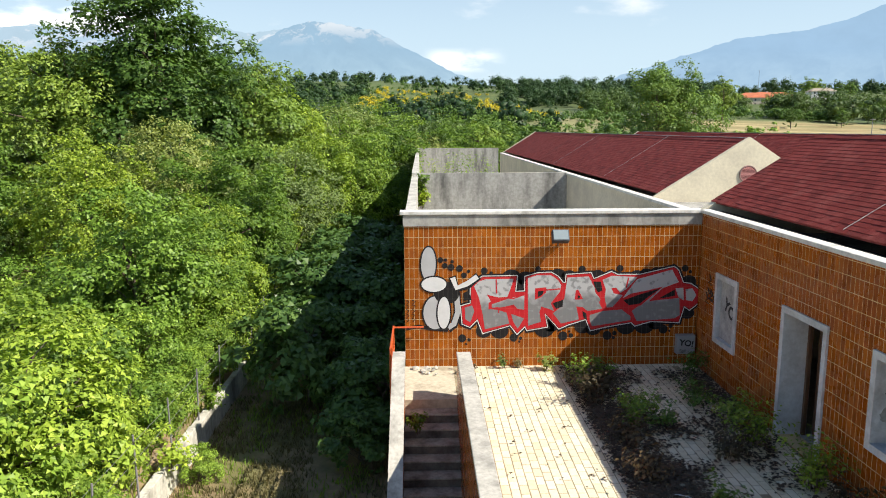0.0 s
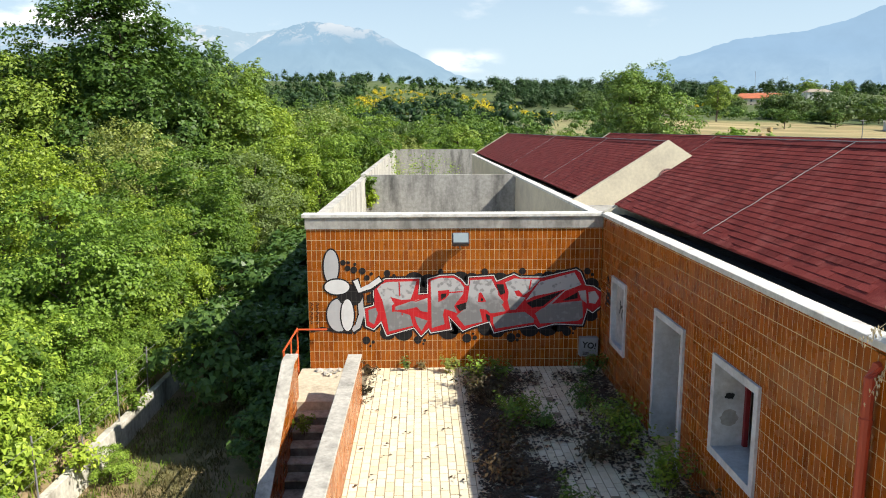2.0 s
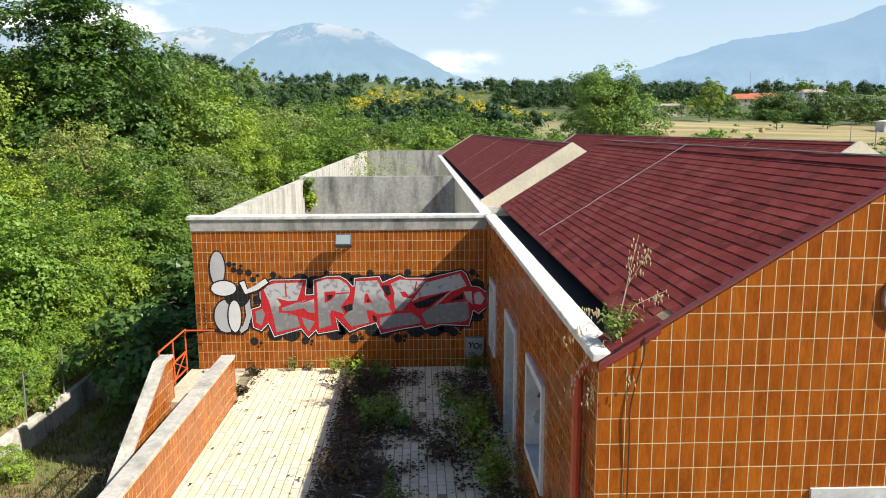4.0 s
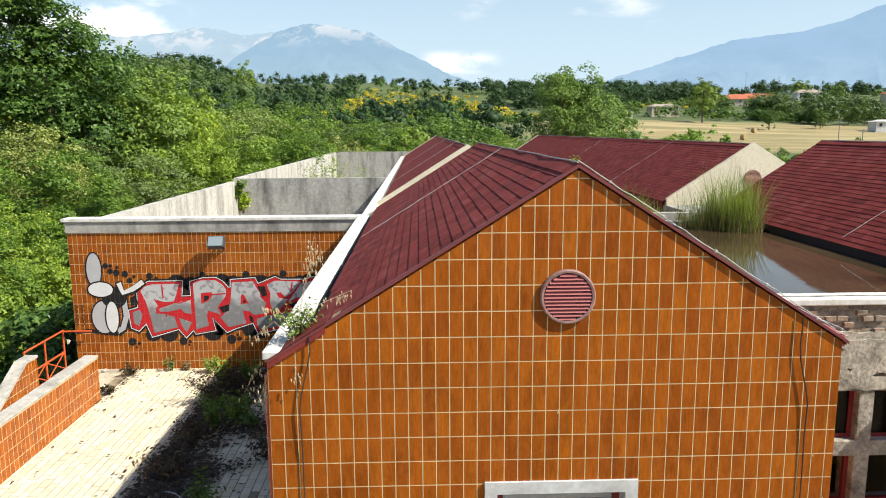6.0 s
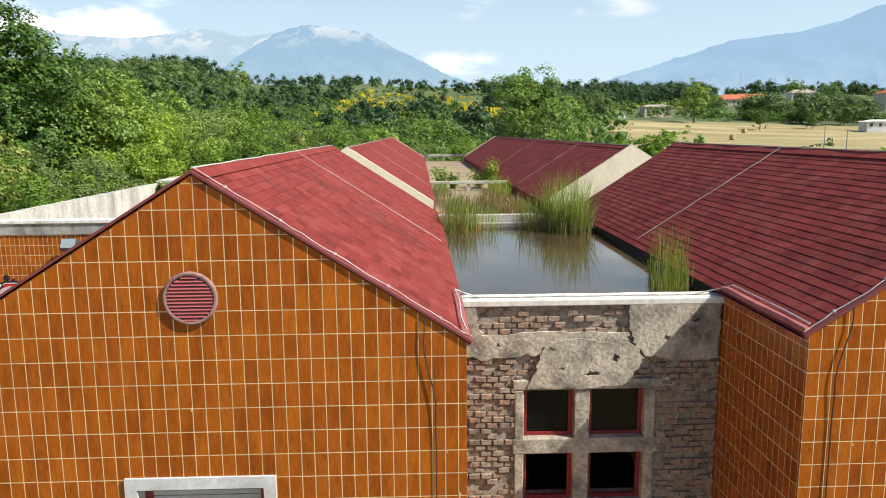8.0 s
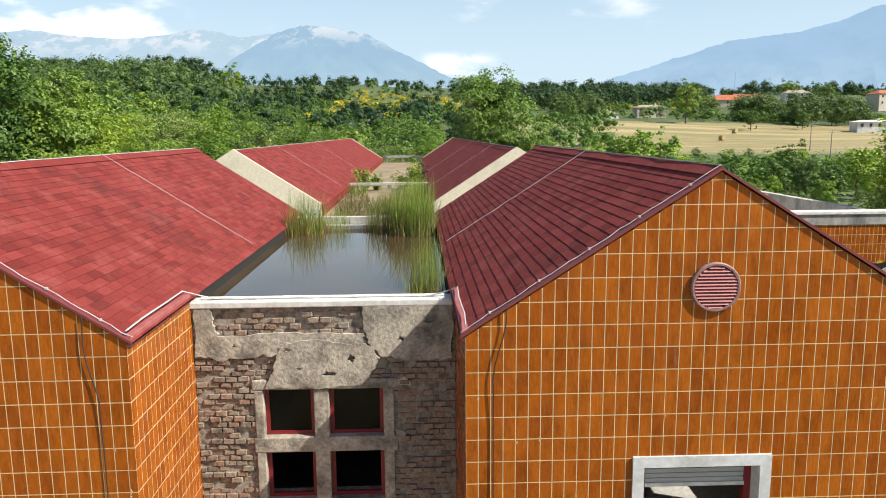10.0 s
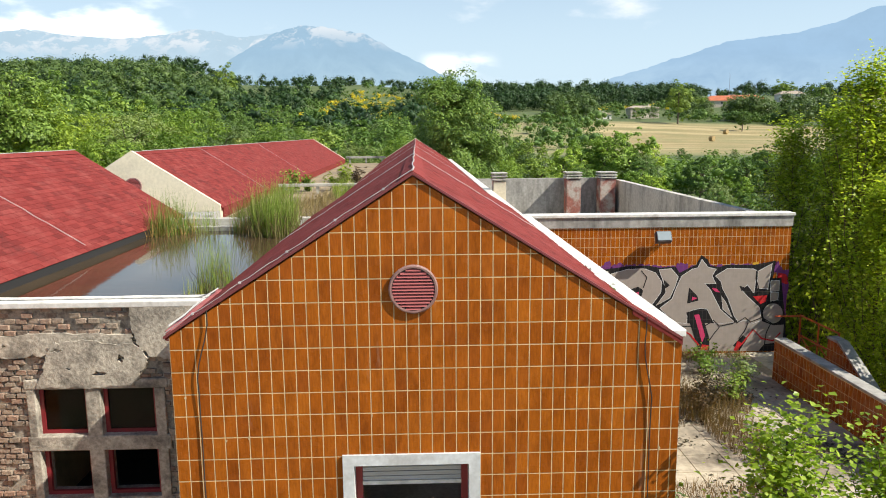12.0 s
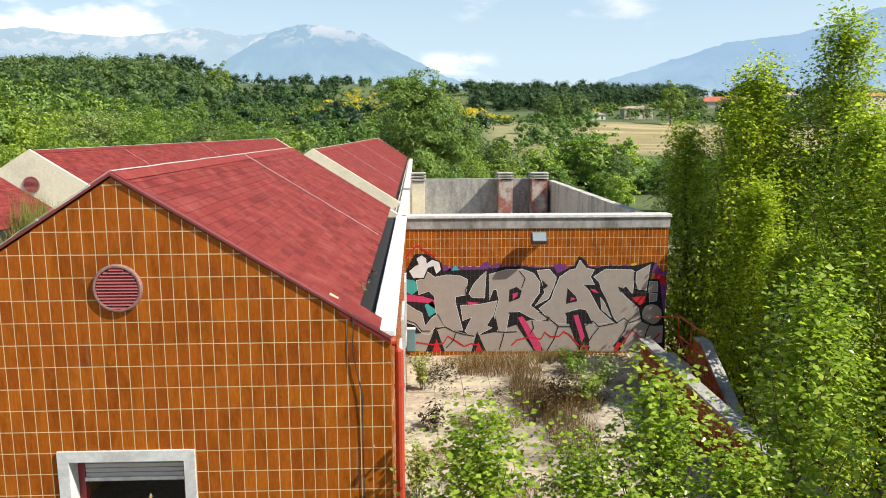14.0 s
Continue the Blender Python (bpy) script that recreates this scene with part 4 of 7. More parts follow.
# ---- terraces and stairs ----
def terrace(s):
    x0, x1 = mrange(0.67, X_OUT, s)
    f = structure(box("floor_terrace_" + SIDE[s], x0, x1, Y_FRONT + 0.2, Y_BACK, -0.25, -0.012, M_JOINT), "terrace paved with small cream clinker pavers, littered and overgrown", "floor")
    structure(box("wall_terrace_front_" + SIDE[s], x0, x1, Y_FRONT, Y_FRONT + 0.2, GROUND - 0.2, 0.0, M_CONC), "concrete retaining wall under the terrace", "wall")
    fm = axes((0, 0, -0.012), (1, 0, 0), (0, 1, 0))
    p0, p1 = mrange(0.93, X_OUT - 0.02, s)
    if s < 0:
        lay(f, "paver", axes((0, 0, -0.012), (0, 1, 0), (-1, 0, 0)), 5.6, Y_BACK - 0.02, -p1, -p0, 0.27, 0.14, 0.014, M_PAVER, low=-0.003, high=0.004, inset=0.003, shift=0.5,
            key=lambda it: abs(it[1] + 2.2) + 0.35 * abs(it[0] - 10), jitter=0.003, rng=random.Random(51), cull=lambda mu, mv, r: -mv > 3.0 and r.random() < 0.02)
    else:
        lay(f, "slab", fm, p0, p1, 5.6, Y_BACK - 0.02, 0.62, 0.62, 0.012, M_SLABD, low=-0.006, high=0.008, inset=0.004, jitter=0.004, rng=random.Random(52))
    l0, l1 = mrange(-0.59, 0.67, s)
    structure(box("floor_landing_" + SIDE[s], l0, l1, 13.6, Y_BACK, -0.25, 0.0, M_SLAB), "cream paved stair landing", "floor")
    # parapets
    xi0, xi1 = mrange(0.67, 0.92, s)
    wi = structure(box("parapet_inner_" + SIDE[s], xi0, xi1, Y_FRONT + 0.2, 13.72, GROUND, 0.88, M_GROUT), "tiled terrace parapet beside the stairs", "parapet")
    box("parapet_coping", xi0 - 0.015, xi1 + 0.015, Y_FRONT + 0.2, 13.74, 0.88, 0.935, M_STONE if s < 0 else M_CONC, wi, "worn pale stone coping" if s < 0 else "dark stained concrete coping", bevel=0.012)
    for xf, u, e in ((xi1, (0, 1, 0), (Y_FRONT + 0.2, 13.72)), (xi0, (0, -1, 0), (-13.72, -Y_FRONT - 0.2))):
        lay(wi, "tile", axes((xf, 0, 0), u, (0, 0, 1)), e[0], e[1], ROW, 0.875, TU, TV, 0.0095, M_TILE, high=0.0015, inset=0.0008, singles=120, key=lambda it: -abs(it[0]) - it[1] * 2, rng=random.Random(61))
    lay(wi, "tile", axes((0, 13.72, 0), (-1, 0, 0), (0, 0, 1)), -xi1, -xi0, 0.0, 0.875, TU, TV, 0.0095, M_TILE, high=0.0015, inset=0.0008, singles=0)
    xo0, xo1 = mrange(-0.59, -0.37, s)
    k = 0.55
    prof = [(13.85, GROUND), (13.85, 0.86), (13.45, 0.86), (8.2, 0.86 - k * 5.25), (8.2, GROUND)]
    bm = bmesh.new()
    prism(bm, prof, lambda u, v: (xo0, u, v), lambda u, v: (xo1, u, v))
    wo = structure(part("parapet_stair_" + SIDE[s], bm, M_GROUT), "tiled parapet falling along the outer stair side", "parapet")
    bm = bmesh.new()
    prism(bm, [(13.87, 0.86), (13.87, 0.915), (13.45, 0.915), (8.2, 0.915 - k * 5.25), (8.2, 0.86 - k * 5.25), (13.45, 0.86)], lambda u, v: (xo0 - 0.015, u, v), lambda u, v: (xo1 + 0.015, u, v))
    part("parapet_coping", bm, M_STONE if s < 0 else M_CONC, wo, "worn pale stone coping" if s < 0 else "dark stained concrete coping")
    for xf, u, e, sg in ((xo1, (0, 1, 0), (8.2, 13.85), 1), (xo0, (0, -1, 0), (-13.85, -8.2), -1)):
        lay(wo, "tile", axes((xf, 0, 0), u, (0, 0, 1)), e[0], e[1], ROW, 0.855, TU, TV, 0.0095, M_TILE, high=0.0015, inset=0.0008, singles=80, cuts=[(-k * sg, 1, 0.855 - k * 13.45)], key=lambda it: -abs(it[0]) - it[1], rng=random.Random(63))
    # stairs going down towards the front
    st0, st1 = mrange(-0.37, 0.67, s)
    stair = structure(new("stairs_" + SIDE[s]), "outdoor stair of mossy concrete steps going down, risers coloured dark as shade", "stairs")
    rng = random.Random(71)
    for i in range(17):
        yb = 13.6 - 0.30 * i
        zt = -0.18 * (i + 1)
        # light is in the colours: risers dark as shaded, treads pale as sky-lit
        t = box("step", st0, st1, yb - 0.29, yb, max(GROUND - 0.05, zt - 0.9), zt - 0.035, M_RISERSHADE, stair)
        box("tread", st0, st1, yb - 0.325 + rng.uniform(-0.006, 0.006), yb - 0.001, zt - 0.035, zt + rng.uniform(-0.003, 0.003), M_STEPLIT, t, bevel=0.01)
    # red railing on the landing
    xr = mx(-0.66, s)
    rail = tagged(new("railing"), "red painted tubular steel railing with crossed bars", "railing")
    def bar(nm, a, b, r=0.022):
        bm = bmesh.new()
        tube(bm, [a, b], r, 8)
        part(nm, bm, M_REDRAIL, rail)
    for yy in (13.92, 14.75, 15.58):
        bar("post", (xr, yy, -0.3), (xr, yy, 0.95))
    for zz in (0.95, 0.45, 0.05):
        bar("rail", (xr, 13.9, zz), (xr, 15.6, zz))
    for ya, yb in ((13.92, 14.75), (14.75, 15.58)):
        bar("brace", (xr, ya, 0.05), (xr, yb, 0.45), 0.014)
        bar("brace", (xr, yb, 0.05), (xr, ya, 0.45), 0.014)
    xt = mx(0.02, s)
    bar("rail", (xr, 15.52, 0.95), (xt, 15.52, 0.95))


M_JOINT = weathered("earthy_joint", (0.40, 0.33, 0.21), (0.16, 0.13, 0.085), 1.6)
M_STONE = weathered("worn_pale_stone", (0.55, 0.52, 0.46), (0.26, 0.25, 0.22), 2.2, 14.0)
M_SLAB = weathered("cream_slab", (0.60, 0.53, 0.40), (0.20, 0.17, 0.12), 1.3, 10.0, lo=0.5, hi=0.75)
M_SLABD = weathered("stained_slab", (0.52, 0.455, 0.34), (0.13, 0.105, 0.075), 0.8, 9.0, lo=0.45, hi=0.70)
M_STEPLIT = weathered("mossy_lit_tread", (0.50, 0.46, 0.39), (0.16, 0.14, 0.11), 3.0, 14.0)
M_RISERSHADE = weathered("shaded_riser", (0.22, 0.195, 0.165), (0.06, 0.052, 0.045), 3.0, 14.0)
M_REDRAIL = plain("orange_red_paint", (0.55, 0.09, 0.02), 0.45)

for s in (-1, 1):
    front_block(s)
    yard(s)
    rear_block(s)
    terrace(s)
court()

# ---- trees ----
def leaves_mesh(name, pos, nrm, size, mat, rng, aspect=0.55, droop=0.0, single=False, core=None, loose=0.42):
    """Many small folded leaves, and the dense inner twigs of the clumps as a core."""
    n = len(pos)
    d = rng.normal(size=(n, 3))
    d[:, 2] -= droop
    nn = nrm + np.array([0, 0, 0.3]) + loose * rng.normal(size=(n, 3))
    nn /= np.linalg.norm(nn, axis=1)[:, None]
    d -= (d * nn).sum(1)[:, None] * nn
    d /= np.linalg.norm(d, axis=1)[:, None] + 1e-9
    e = np.cross(nn, d)
    sz = size * rng.uniform(0.6, 1.35, (n, 1))
    fold = nn * sz * 0.14
    v = np.stack([pos - d * sz * 0.5, pos + e * sz * aspect * 0.5 + fold, pos + d * sz * 0.5, pos - e * sz * aspect * 0.5 + fold], 1).reshape(-1, 3)
    me = bpy.data.meshes.new(name)
    if single:
        v = v.reshape(n, 4, 3).copy()
        v[:, 1] = v[:, 1] + (v[:, 1] - v[:, 3]) * 0.25
        v = v[:, :3].reshape(-1, 3)
        idx = np.arange(3 * n)
        if core is not None:
            idx = np.concatenate([idx, core[1].ravel() + 3 * n])
            v = np.concatenate([v, core[0]])
        me.vertices.add(len(v))
        me.vertices.foreach_set("co", v.astype(np.float32).ravel())
        me.loops.add(len(idx))
        me.loops.foreach_set("vertex_index", idx.astype(np.int32))
        me.polygons.add(len(idx) // 3)
        me.polygons.foreach_set("loop_start", (np.arange(len(idx) // 3) * 3).astype(np.int32))
        me.materials.append(mat)
        me.update()
        me.validate()
        return me
    me.vertices.add(4 * n)
    me.vertices.foreach_set("co", v.astype(np.float32).ravel())
    me.loops.add(6 * n)
    b = (np.arange(n) * 4)[:, None]
    me.loops.foreach_set("vertex_index", np.concatenate([b, b + 1, b + 2, b, b + 2, b + 3], 1).astype(np.int32).ravel())
    me.polygons.add(2 * n)
    me.polygons.foreach_set("loop_start", (np.arange(2 * n) * 3).astype(np.int32))
    me.materials.append(mat)
    me.update()
    me.validate()
    return me


bm = bmesh.new()
bmesh.ops.create_icosphere(bm, subdivisions=1, radius=1.0)
ICO_V = np.array([v.co[:] for v in bm.verts])
ICO_F = np.array([[v.index for v in f.verts] for f in bm.faces])
bm.free()


def cores(lobes, scale, rng):
    """Lumpy closed bodies inside the clumps of leaves."""
    V, F = [], []
    for k, l in enumerate(lobes):
        q = ICO_V * (1 + 0.12 * rng.normal(size=(len(ICO_V), 1)))
        V.append(np.array(l[:3]) + q * l[3] * scale * np.array([1, 1, 0.85]))
        F.append(ICO_F + len(ICO_V) * k)
    return np.concatenate(V), np.concatenate(F)


def clump_points(clumps, n, rng, middle):
    """Leaf places on small leaf sprays: fuller above and on the side that looks out of the crown."""
    c = np.array([l[:3] for l in clumps])
    r = np.array([l[3] for l in clumps])
    k = rng.choice(len(clumps), size=n, p=r ** 2 / (r ** 2).sum())
    d = rng.normal(size=(n, 3))
    d /= np.linalg.norm(d, axis=1)[:, None]
    out = c[k] - middle
    out /= np.linalg.norm(out, axis=1)[:, None] + 1e-6
    lift = out + np.array([0, 0, 0.5])
    lift /= np.linalg.norm(lift, axis=1)[:, None]
    back = (d * lift).sum(1)
    d = np.where((back < -0.25)[:, None], d - 1.6 * back[:, None] * lift, d)
    d /= np.linalg.norm(d, axis=1)[:, None]
    rad = r[k] * (0.45 + 0.75 * rng.beta(2.5, 1.8, n)) * (1 + 0.25 * np.sin(5 * d[:, 0] + k) * np.sin(5 * d[:, 1] + 2 * k))
    pos = c[k] + d * rad[:, None] * np.array([1.1, 1.1, 0.82])
    return pos, 0.75 * d + 0.5 * lift


def tree_proto(name, seed, height, crown_r, base, n_clumps, n_leaves, size, mat, slim=1.0, label="", droop=0.2, single=False, spray=0.14):
    """A trunk with limbs and a crown of many leaf sprays with gaps between them."""
    rng = np.random.default_rng(seed)
    zc, hz = (height + base) * 0.5, (height - base) * 0.5
    ph = rng.uniform(0, math.tau, 6)
    clumps = []
    for k in range(n_clumps):
        d = rng.normal(size=3)
        d /= np.linalg.norm(d)
        if d[2] < -0.92:
            d[2] *= -0.7
        d /= (np.abs(d) ** 2.3).sum() ** (1 / 2.3)
        az = math.atan2(d[1], d[0])
        bulge = 0.86 + 0.13 * math.sin(3 * az + ph[0] + 2.5 * d[2]) + 0.11 * math.sin(5 * az + ph[1] - 4 * d[2]) + 0.10 * math.sin(6 * d[2] + ph[2] + az)
        rho = bulge * (rng.uniform(0.72, 1.0) if k % 4 else rng.uniform(0.3, 0.7))
        r = crown_r * spray * rng.uniform(0.65, 1.35)
        clumps.append((crown_r * slim * rho * d[0], crown_r * slim * rho * d[1], min(zc + hz * rho * d[2], height - 0.5 * r), r))
    pos, nrm = clump_points(clumps, n_leaves, rng, np.array([0, 0, zc - 0.2 * hz]))
    e = tagged(new(name), label, "tree")
    bm = bmesh.new()
    pts, p = [], Vector((0, 0, -0.3))
    steps = 6
    for i in range(steps + 1):
        pts.append(p.copy())
        p = p + Vector((rng.normal() * 0.12, rng.normal() * 0.12, height * 0.8 / steps))
    r0 = 0.022 * height
    tube(bm, pts, [r0 * (1 - 0.8 * i / steps) for i in range(steps + 1)], 8)
    for l in clumps[:: max(1, n_clumps // 14)]:
        zb = max(0.3, min(l[2] - 0.4 * crown_r, height * 0.75))
        i = min(steps - 1, int((zb + 0.3) / (height * 0.8) * steps))
        a = pts[i].lerp(pts[i + 1], 0.5)
        tube(bm, [a, a.lerp(Vector(l[:3]), 0.55) + Vector((0, 0, 0.15)), Vector(l[:3])], [r0 * 0.35, r0 * 0.2, r0 * 0.07], 5)
    part("trunk", bm, M_BARK, e)
    crown = new("crown", leaves_mesh("crown", pos, nrm, size, mat, rng, aspect=0.8, droop=droop, single=single, loose=0.45))
    crown.parent = e
    return e


T_BROAD = [
    tree_proto("oak_tree", 1, 13.0, 4.4, 1.6, 330, 30000, 0.22, M_LEAFD, label="tall dark green oak tree with a broad uneven crown", single=True),
    tree_proto("oak_tree", 2, 15.2, 4.3, 1.2, 420, 40000, 0.225, M_LEAFD, label="dark green oak tree in dense woodland", single=True),
    tree_proto("ash_tree", 3, 10.5, 3.8, 0.4, 230, 17000, 0.20, M_LEAF, label="mid green leafy tree in dense woodland", single=True),
    tree_proto("ash_tree", 4, 9.5, 3.6, 0.2, 210, 17000, 0.20, M_LEAF, label="leafy green tree at the wood's edge", single=True),
    tree_proto("willow_tree", 5, 9.5, 3.8, 0.2, 300, 17000, 0.18, M_LEAFG, label="grey-green willow tree with a soft round crown", single=True),
    tree_proto("acacia_tree", 6, 8.0, 3.2, 0.1, 170, 14500, 0.185, M_LEAFB, label="bright yellow-green young tree in the thicket", single=True),
]
T_MID = [
    tree_proto("oak_tree", 11, 12.5, 4.3, 1.0, 120, 5200, 0.40, M_LEAFD, label="dark green oak tree in the distant wood", single=True),
    tree_proto("ash_tree", 12, 10.5, 3.8, 0.6, 105, 4600, 0.37, M_LEAFD, label="green tree in the distant wood", single=True),
    tree_proto("ash_tree", 13, 9.5, 3.8, 0.4, 100, 4600, 0.37, M_LEAFD, label="leafy green tree behind the building", single=True),
    tree_proto("willow_tree", 14, 9.0, 3.9, 0.3, 130, 4600, 0.35, M_LEAFG, label="grey-green willow in the distant wood", single=True),
    tree_proto("acacia_tree", 15, 8.0, 3.3, 0.2, 90, 4200, 0.34, M_LEAFB, label="bright green tree in the distant wood", single=True),
]
T_ROUND = tree_proto("elm_tree", 17, 9.6, 3.0, 0.6, 420, 60000, 0.14, M_ELM, label="large round green tree standing behind the red roofs", single=True, spray=0.15)
T_SHRUB = [
    tree_proto("shrub", 7, 3.4, 1.8, 0.0, 95, 6600, 0.13, M_LEAFB, label="bright green shrub growing over the boundary wall", single=True, spray=0.17),
    tree_proto("shrub", 8, 3.0, 1.7, 0.0, 90, 6200, 0.125, M_LEAF, label="dense green shrub in the thicket", single=True, spray=0.17),
    tree_proto("shrub", 9, 2.4, 1.4, 0.05, 50, 3400, 0.17, M_SHADELEAF, label="dark green bush, leaf colour deepened for the building's shade", single=True, spray=0.17),
]
for p in T_SHRUB:
    p["category"] = "shrub"

used = set()


def plant(proto, x, y, scale, seed, group="", z=None):
    rng = random.Random(seed)
    m = pose(x, y, (ground_z(x, y) if z is None else z) - 0.05, rng.uniform(-3, 3), rng.uniform(-3, 3), rng.uniform(0, 360))
    m = m @ Matrix.Diagonal((scale * rng.uniform(0.9, 1.12), scale * rng.uniform(0.9, 1.12), scale, 1))
    if proto.name not in used:
        used.add(proto.name)
        ob = proto
        ob.matrix_basis = m
    else:
        ob = copy_thing(proto, m)
        ob.matrix_basis = m
    if group:
        ob["group"] = group
    return ob


# tall trees that stand out of the wood
for k, (i, x, y, sc) in enumerate([(0, -11.9, 51, 0.98), (1, -16.4, 48, 1.24), (0, -21.6, 46, 1.05), (2, -27, 48, 1.1), (2, -33, 46, 0.95), (0, -20, 56, 1.1), (2, -27, 38, 0.95), (3, -22, 36, 0.9),
                                     (4, -11.5, 52, 0.95), (6, 20.3, 60, 1.45), (2, 24.5, 64, 0.7)]):
    plant((T_BROAD + [T_ROUND])[i], x, y, sc, 100 + k, "woodland trees")

plant(T_MID[0], -97, 450, 2.0, 140, "woodland trees")
wrng = random.Random(404)
spots = []


def scatter(n, region, dist, test):
    out = []
    for _ in range(n * 14):
        if len(out) >= n:
            break
        x, y = wrng.uniform(region[0], region[1]), wrng.uniform(region[2], region[3])
        if not test(x, y) or any((x - a) ** 2 + (y - b) ** 2 < dist * dist for a, b in spots):
            continue
        spots.append((x, y))
        out.append((x, y))
    return out


wedge = lambda x, y: -0.62 * y - 14 < x
GLADE = lambda x, y: ((x + 17.0) / 5.5) ** 2 + ((y - 29.8) / 3.6) ** 2 < 1
for k in range(24):
    y = 23 + k * 2.2
    x = -8.0 - 0.012 * y + wrng.uniform(-0.9, 0.7)
    spots.append((x, y))
    plant(T_BROAD[wrng.choice((2, 3, 4, 5, 3))], x, y, wrng.uniform(0.5, 0.78), 900 + k, "woodland trees")
for x, y in scatter(66, (-50, -9.5, 24, 70), 3.7, lambda x, y: wedge(x, y) and not GLADE(x, y) and not (x > -22 and y < 30) and x < -9):
    plant(T_BROAD[wrng.choice((2, 3, 3, 4, 4, 2))], x, y, wrng.uniform(0.62, 0.92) * (0.8 if y < 40 else 1.18), int(x * 91 + y * 7), "woodland trees")
for x, y in scatter(150, (-95, 46, 68, 150), 4.9, lambda x, y: wedge(x, y) and x < 30 + (y - 70) * 0.1):
    high = x < -0.20 * y - 1
    plant(T_MID[wrng.choice((0, 0, 1, 3) if high else (1, 2, 3, 1, 3, 2))], x, y, wrng.uniform(1.0, 1.35) if high else wrng.uniform(0.85, 1.15) * (0.7 if x > 14 else 1), int(x * 91 + y * 7), "woodland trees")
for x, y in scatter(95, (-150, 60, 150, 265), 7.0, lambda x, y: -0.62 * y - 6 < x and (x < 20 + (y - 150) * 0.05)):
    plant(T_MID[wrng.choice((0, 0, 1, 2, 3, 0))], x, y, wrng.uniform(0.75, 1.15) if x < -30 else wrng.uniform(0.5, 0.72), int(x * 91 + y * 7), "woodland trees")
for x, y in scatter(85, (20, 95, 33, 165), 4.6, lambda x, y: x > 28 or y > 62):
    plant(T_MID[wrng.choice((1, 2, 4, 3))], x, y, wrng.uniform(0.42, 0.66) * (0.7 if y > 100 else 1.0), int(x * 91 + y * 7), "woodland trees")
for x, y in scatter(105, (-25, -7.0, 8, 31), 1.3, lambda x, y: x > -0.64 * y - 4 and not GLADE(x, y) and not (y < 23 and x > -7.7)):
    plant(T_SHRUB[wrng.choice((0, 0, 1, 1, 0))], x, y, wrng.uniform(0.62, 1.2), int(x * 91 + y * 7), "thicket shrubs")
for k, (x, y, sc) in enumerate([(-4.8, 50, 0.86), (-3.6, 56, 0.95), (-6.4, 59, 1.1), (-3.8, 64, 1.02), (-7.8, 66, 1.12), (-1.8, 72, 1.05), (3.0, 73, 0.92), (7.5, 72, 0.84), (11.5, 68, 0.80), (15, 69, 0.78), (-7.4, 46, 0.85), (-7.0, 40, 0.72), (-9.5, 53, 1.08), (-11.5, 61, 1.15), (-14.5, 68, 1.15)]):
    spots.append((x, y))
    plant(T_BROAD[(2, 3, 4)[k % 3]], x, y, sc, 980 + k, "woodland trees")
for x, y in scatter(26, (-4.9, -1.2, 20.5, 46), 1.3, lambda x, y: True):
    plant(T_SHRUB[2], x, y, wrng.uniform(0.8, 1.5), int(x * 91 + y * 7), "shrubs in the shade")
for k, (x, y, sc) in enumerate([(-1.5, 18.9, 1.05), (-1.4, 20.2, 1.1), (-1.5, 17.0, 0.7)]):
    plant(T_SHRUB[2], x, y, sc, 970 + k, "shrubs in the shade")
for k, (x, y, sc) in enumerate([(-4.9, 11.4, 0.55), (-5.3, 16.4, 0.3)]):
    plant(T_SHRUB[0], x, y, sc, 950 + k, "thicket shrubs")


for k in range(16):
    yy = 11.8 + 0.8 * k
    plant(T_SHRUB[(0, 1, 0)[k % 3]], -6.85 + wrng.uniform(-0.25, 0.2), yy, wrng.uniform(0.42, 0.62), 2000 + k, "thicket shrubs")


# ---- poplars beside the east terrace ----
def poplar(seed, height, spread, leaves, size, label, mat=M_POP):
    rng = np.random.default_rng(seed)
    e = tagged(new("poplar_tree"), label, "tree")
    bm = bmesh.new()
    tube(bm, [(0, 0, -0.3), (0.05, 0, height * 0.3), (-0.03, 0.05, height * 0.65), (0, 0, height * 0.97)], [0.016 * height, 0.013 * height, 0.007 * height, 0.01], 8)
    pos = []
    n_b = int(height * 9)
    for k in range(n_b):
        t = 0.08 + 0.9 * (k / n_b)
        z0 = height * t
        ln = spread * (1.05 - t) ** 0.6 * rng.uniform(0.6, 1.1)
        a = k * 2.4 + rng.uniform(-0.4, 0.4)
        d = np.array([math.cos(a), math.sin(a), 0.0])
        p0 = np.array([0, 0, z0])
        p1 = p0 + d * ln * 0.55 + np.array([0, 0, ln * 0.55])
        p2 = p0 + d * ln * 0.85 + np.array([0, 0, ln * 1.5])
        tube(bm, [tuple(p0), tuple(p1), tuple(p2)], [0.005 * height * (1.1 - t), 0.003 * height * (1.1 - t), 0.004], 4)
        m = leaves // n_b
        u = rng.uniform(0.12, 1.05, m)[:, None]
        q = (1 - u) ** 2 * p0 + 2 * u * (1 - u) * p1 + u ** 2 * p2
        pos.append(q + rng.normal(size=(m, 3)) * (0.10 + 0.05 * spread))
    pos = np.concatenate(pos)
    part("trunk", bm, M_BARK, e)
    nrm = pos - np.array([0, 0, height * 0.4])
    nrm /= np.linalg.norm(nrm, axis=1)[:, None]
    crown = new("crown", leaves_mesh("crown", pos, nrm, size, mat, rng, aspect=0.85, droop=0.8))
    crown.parent = e
    return e


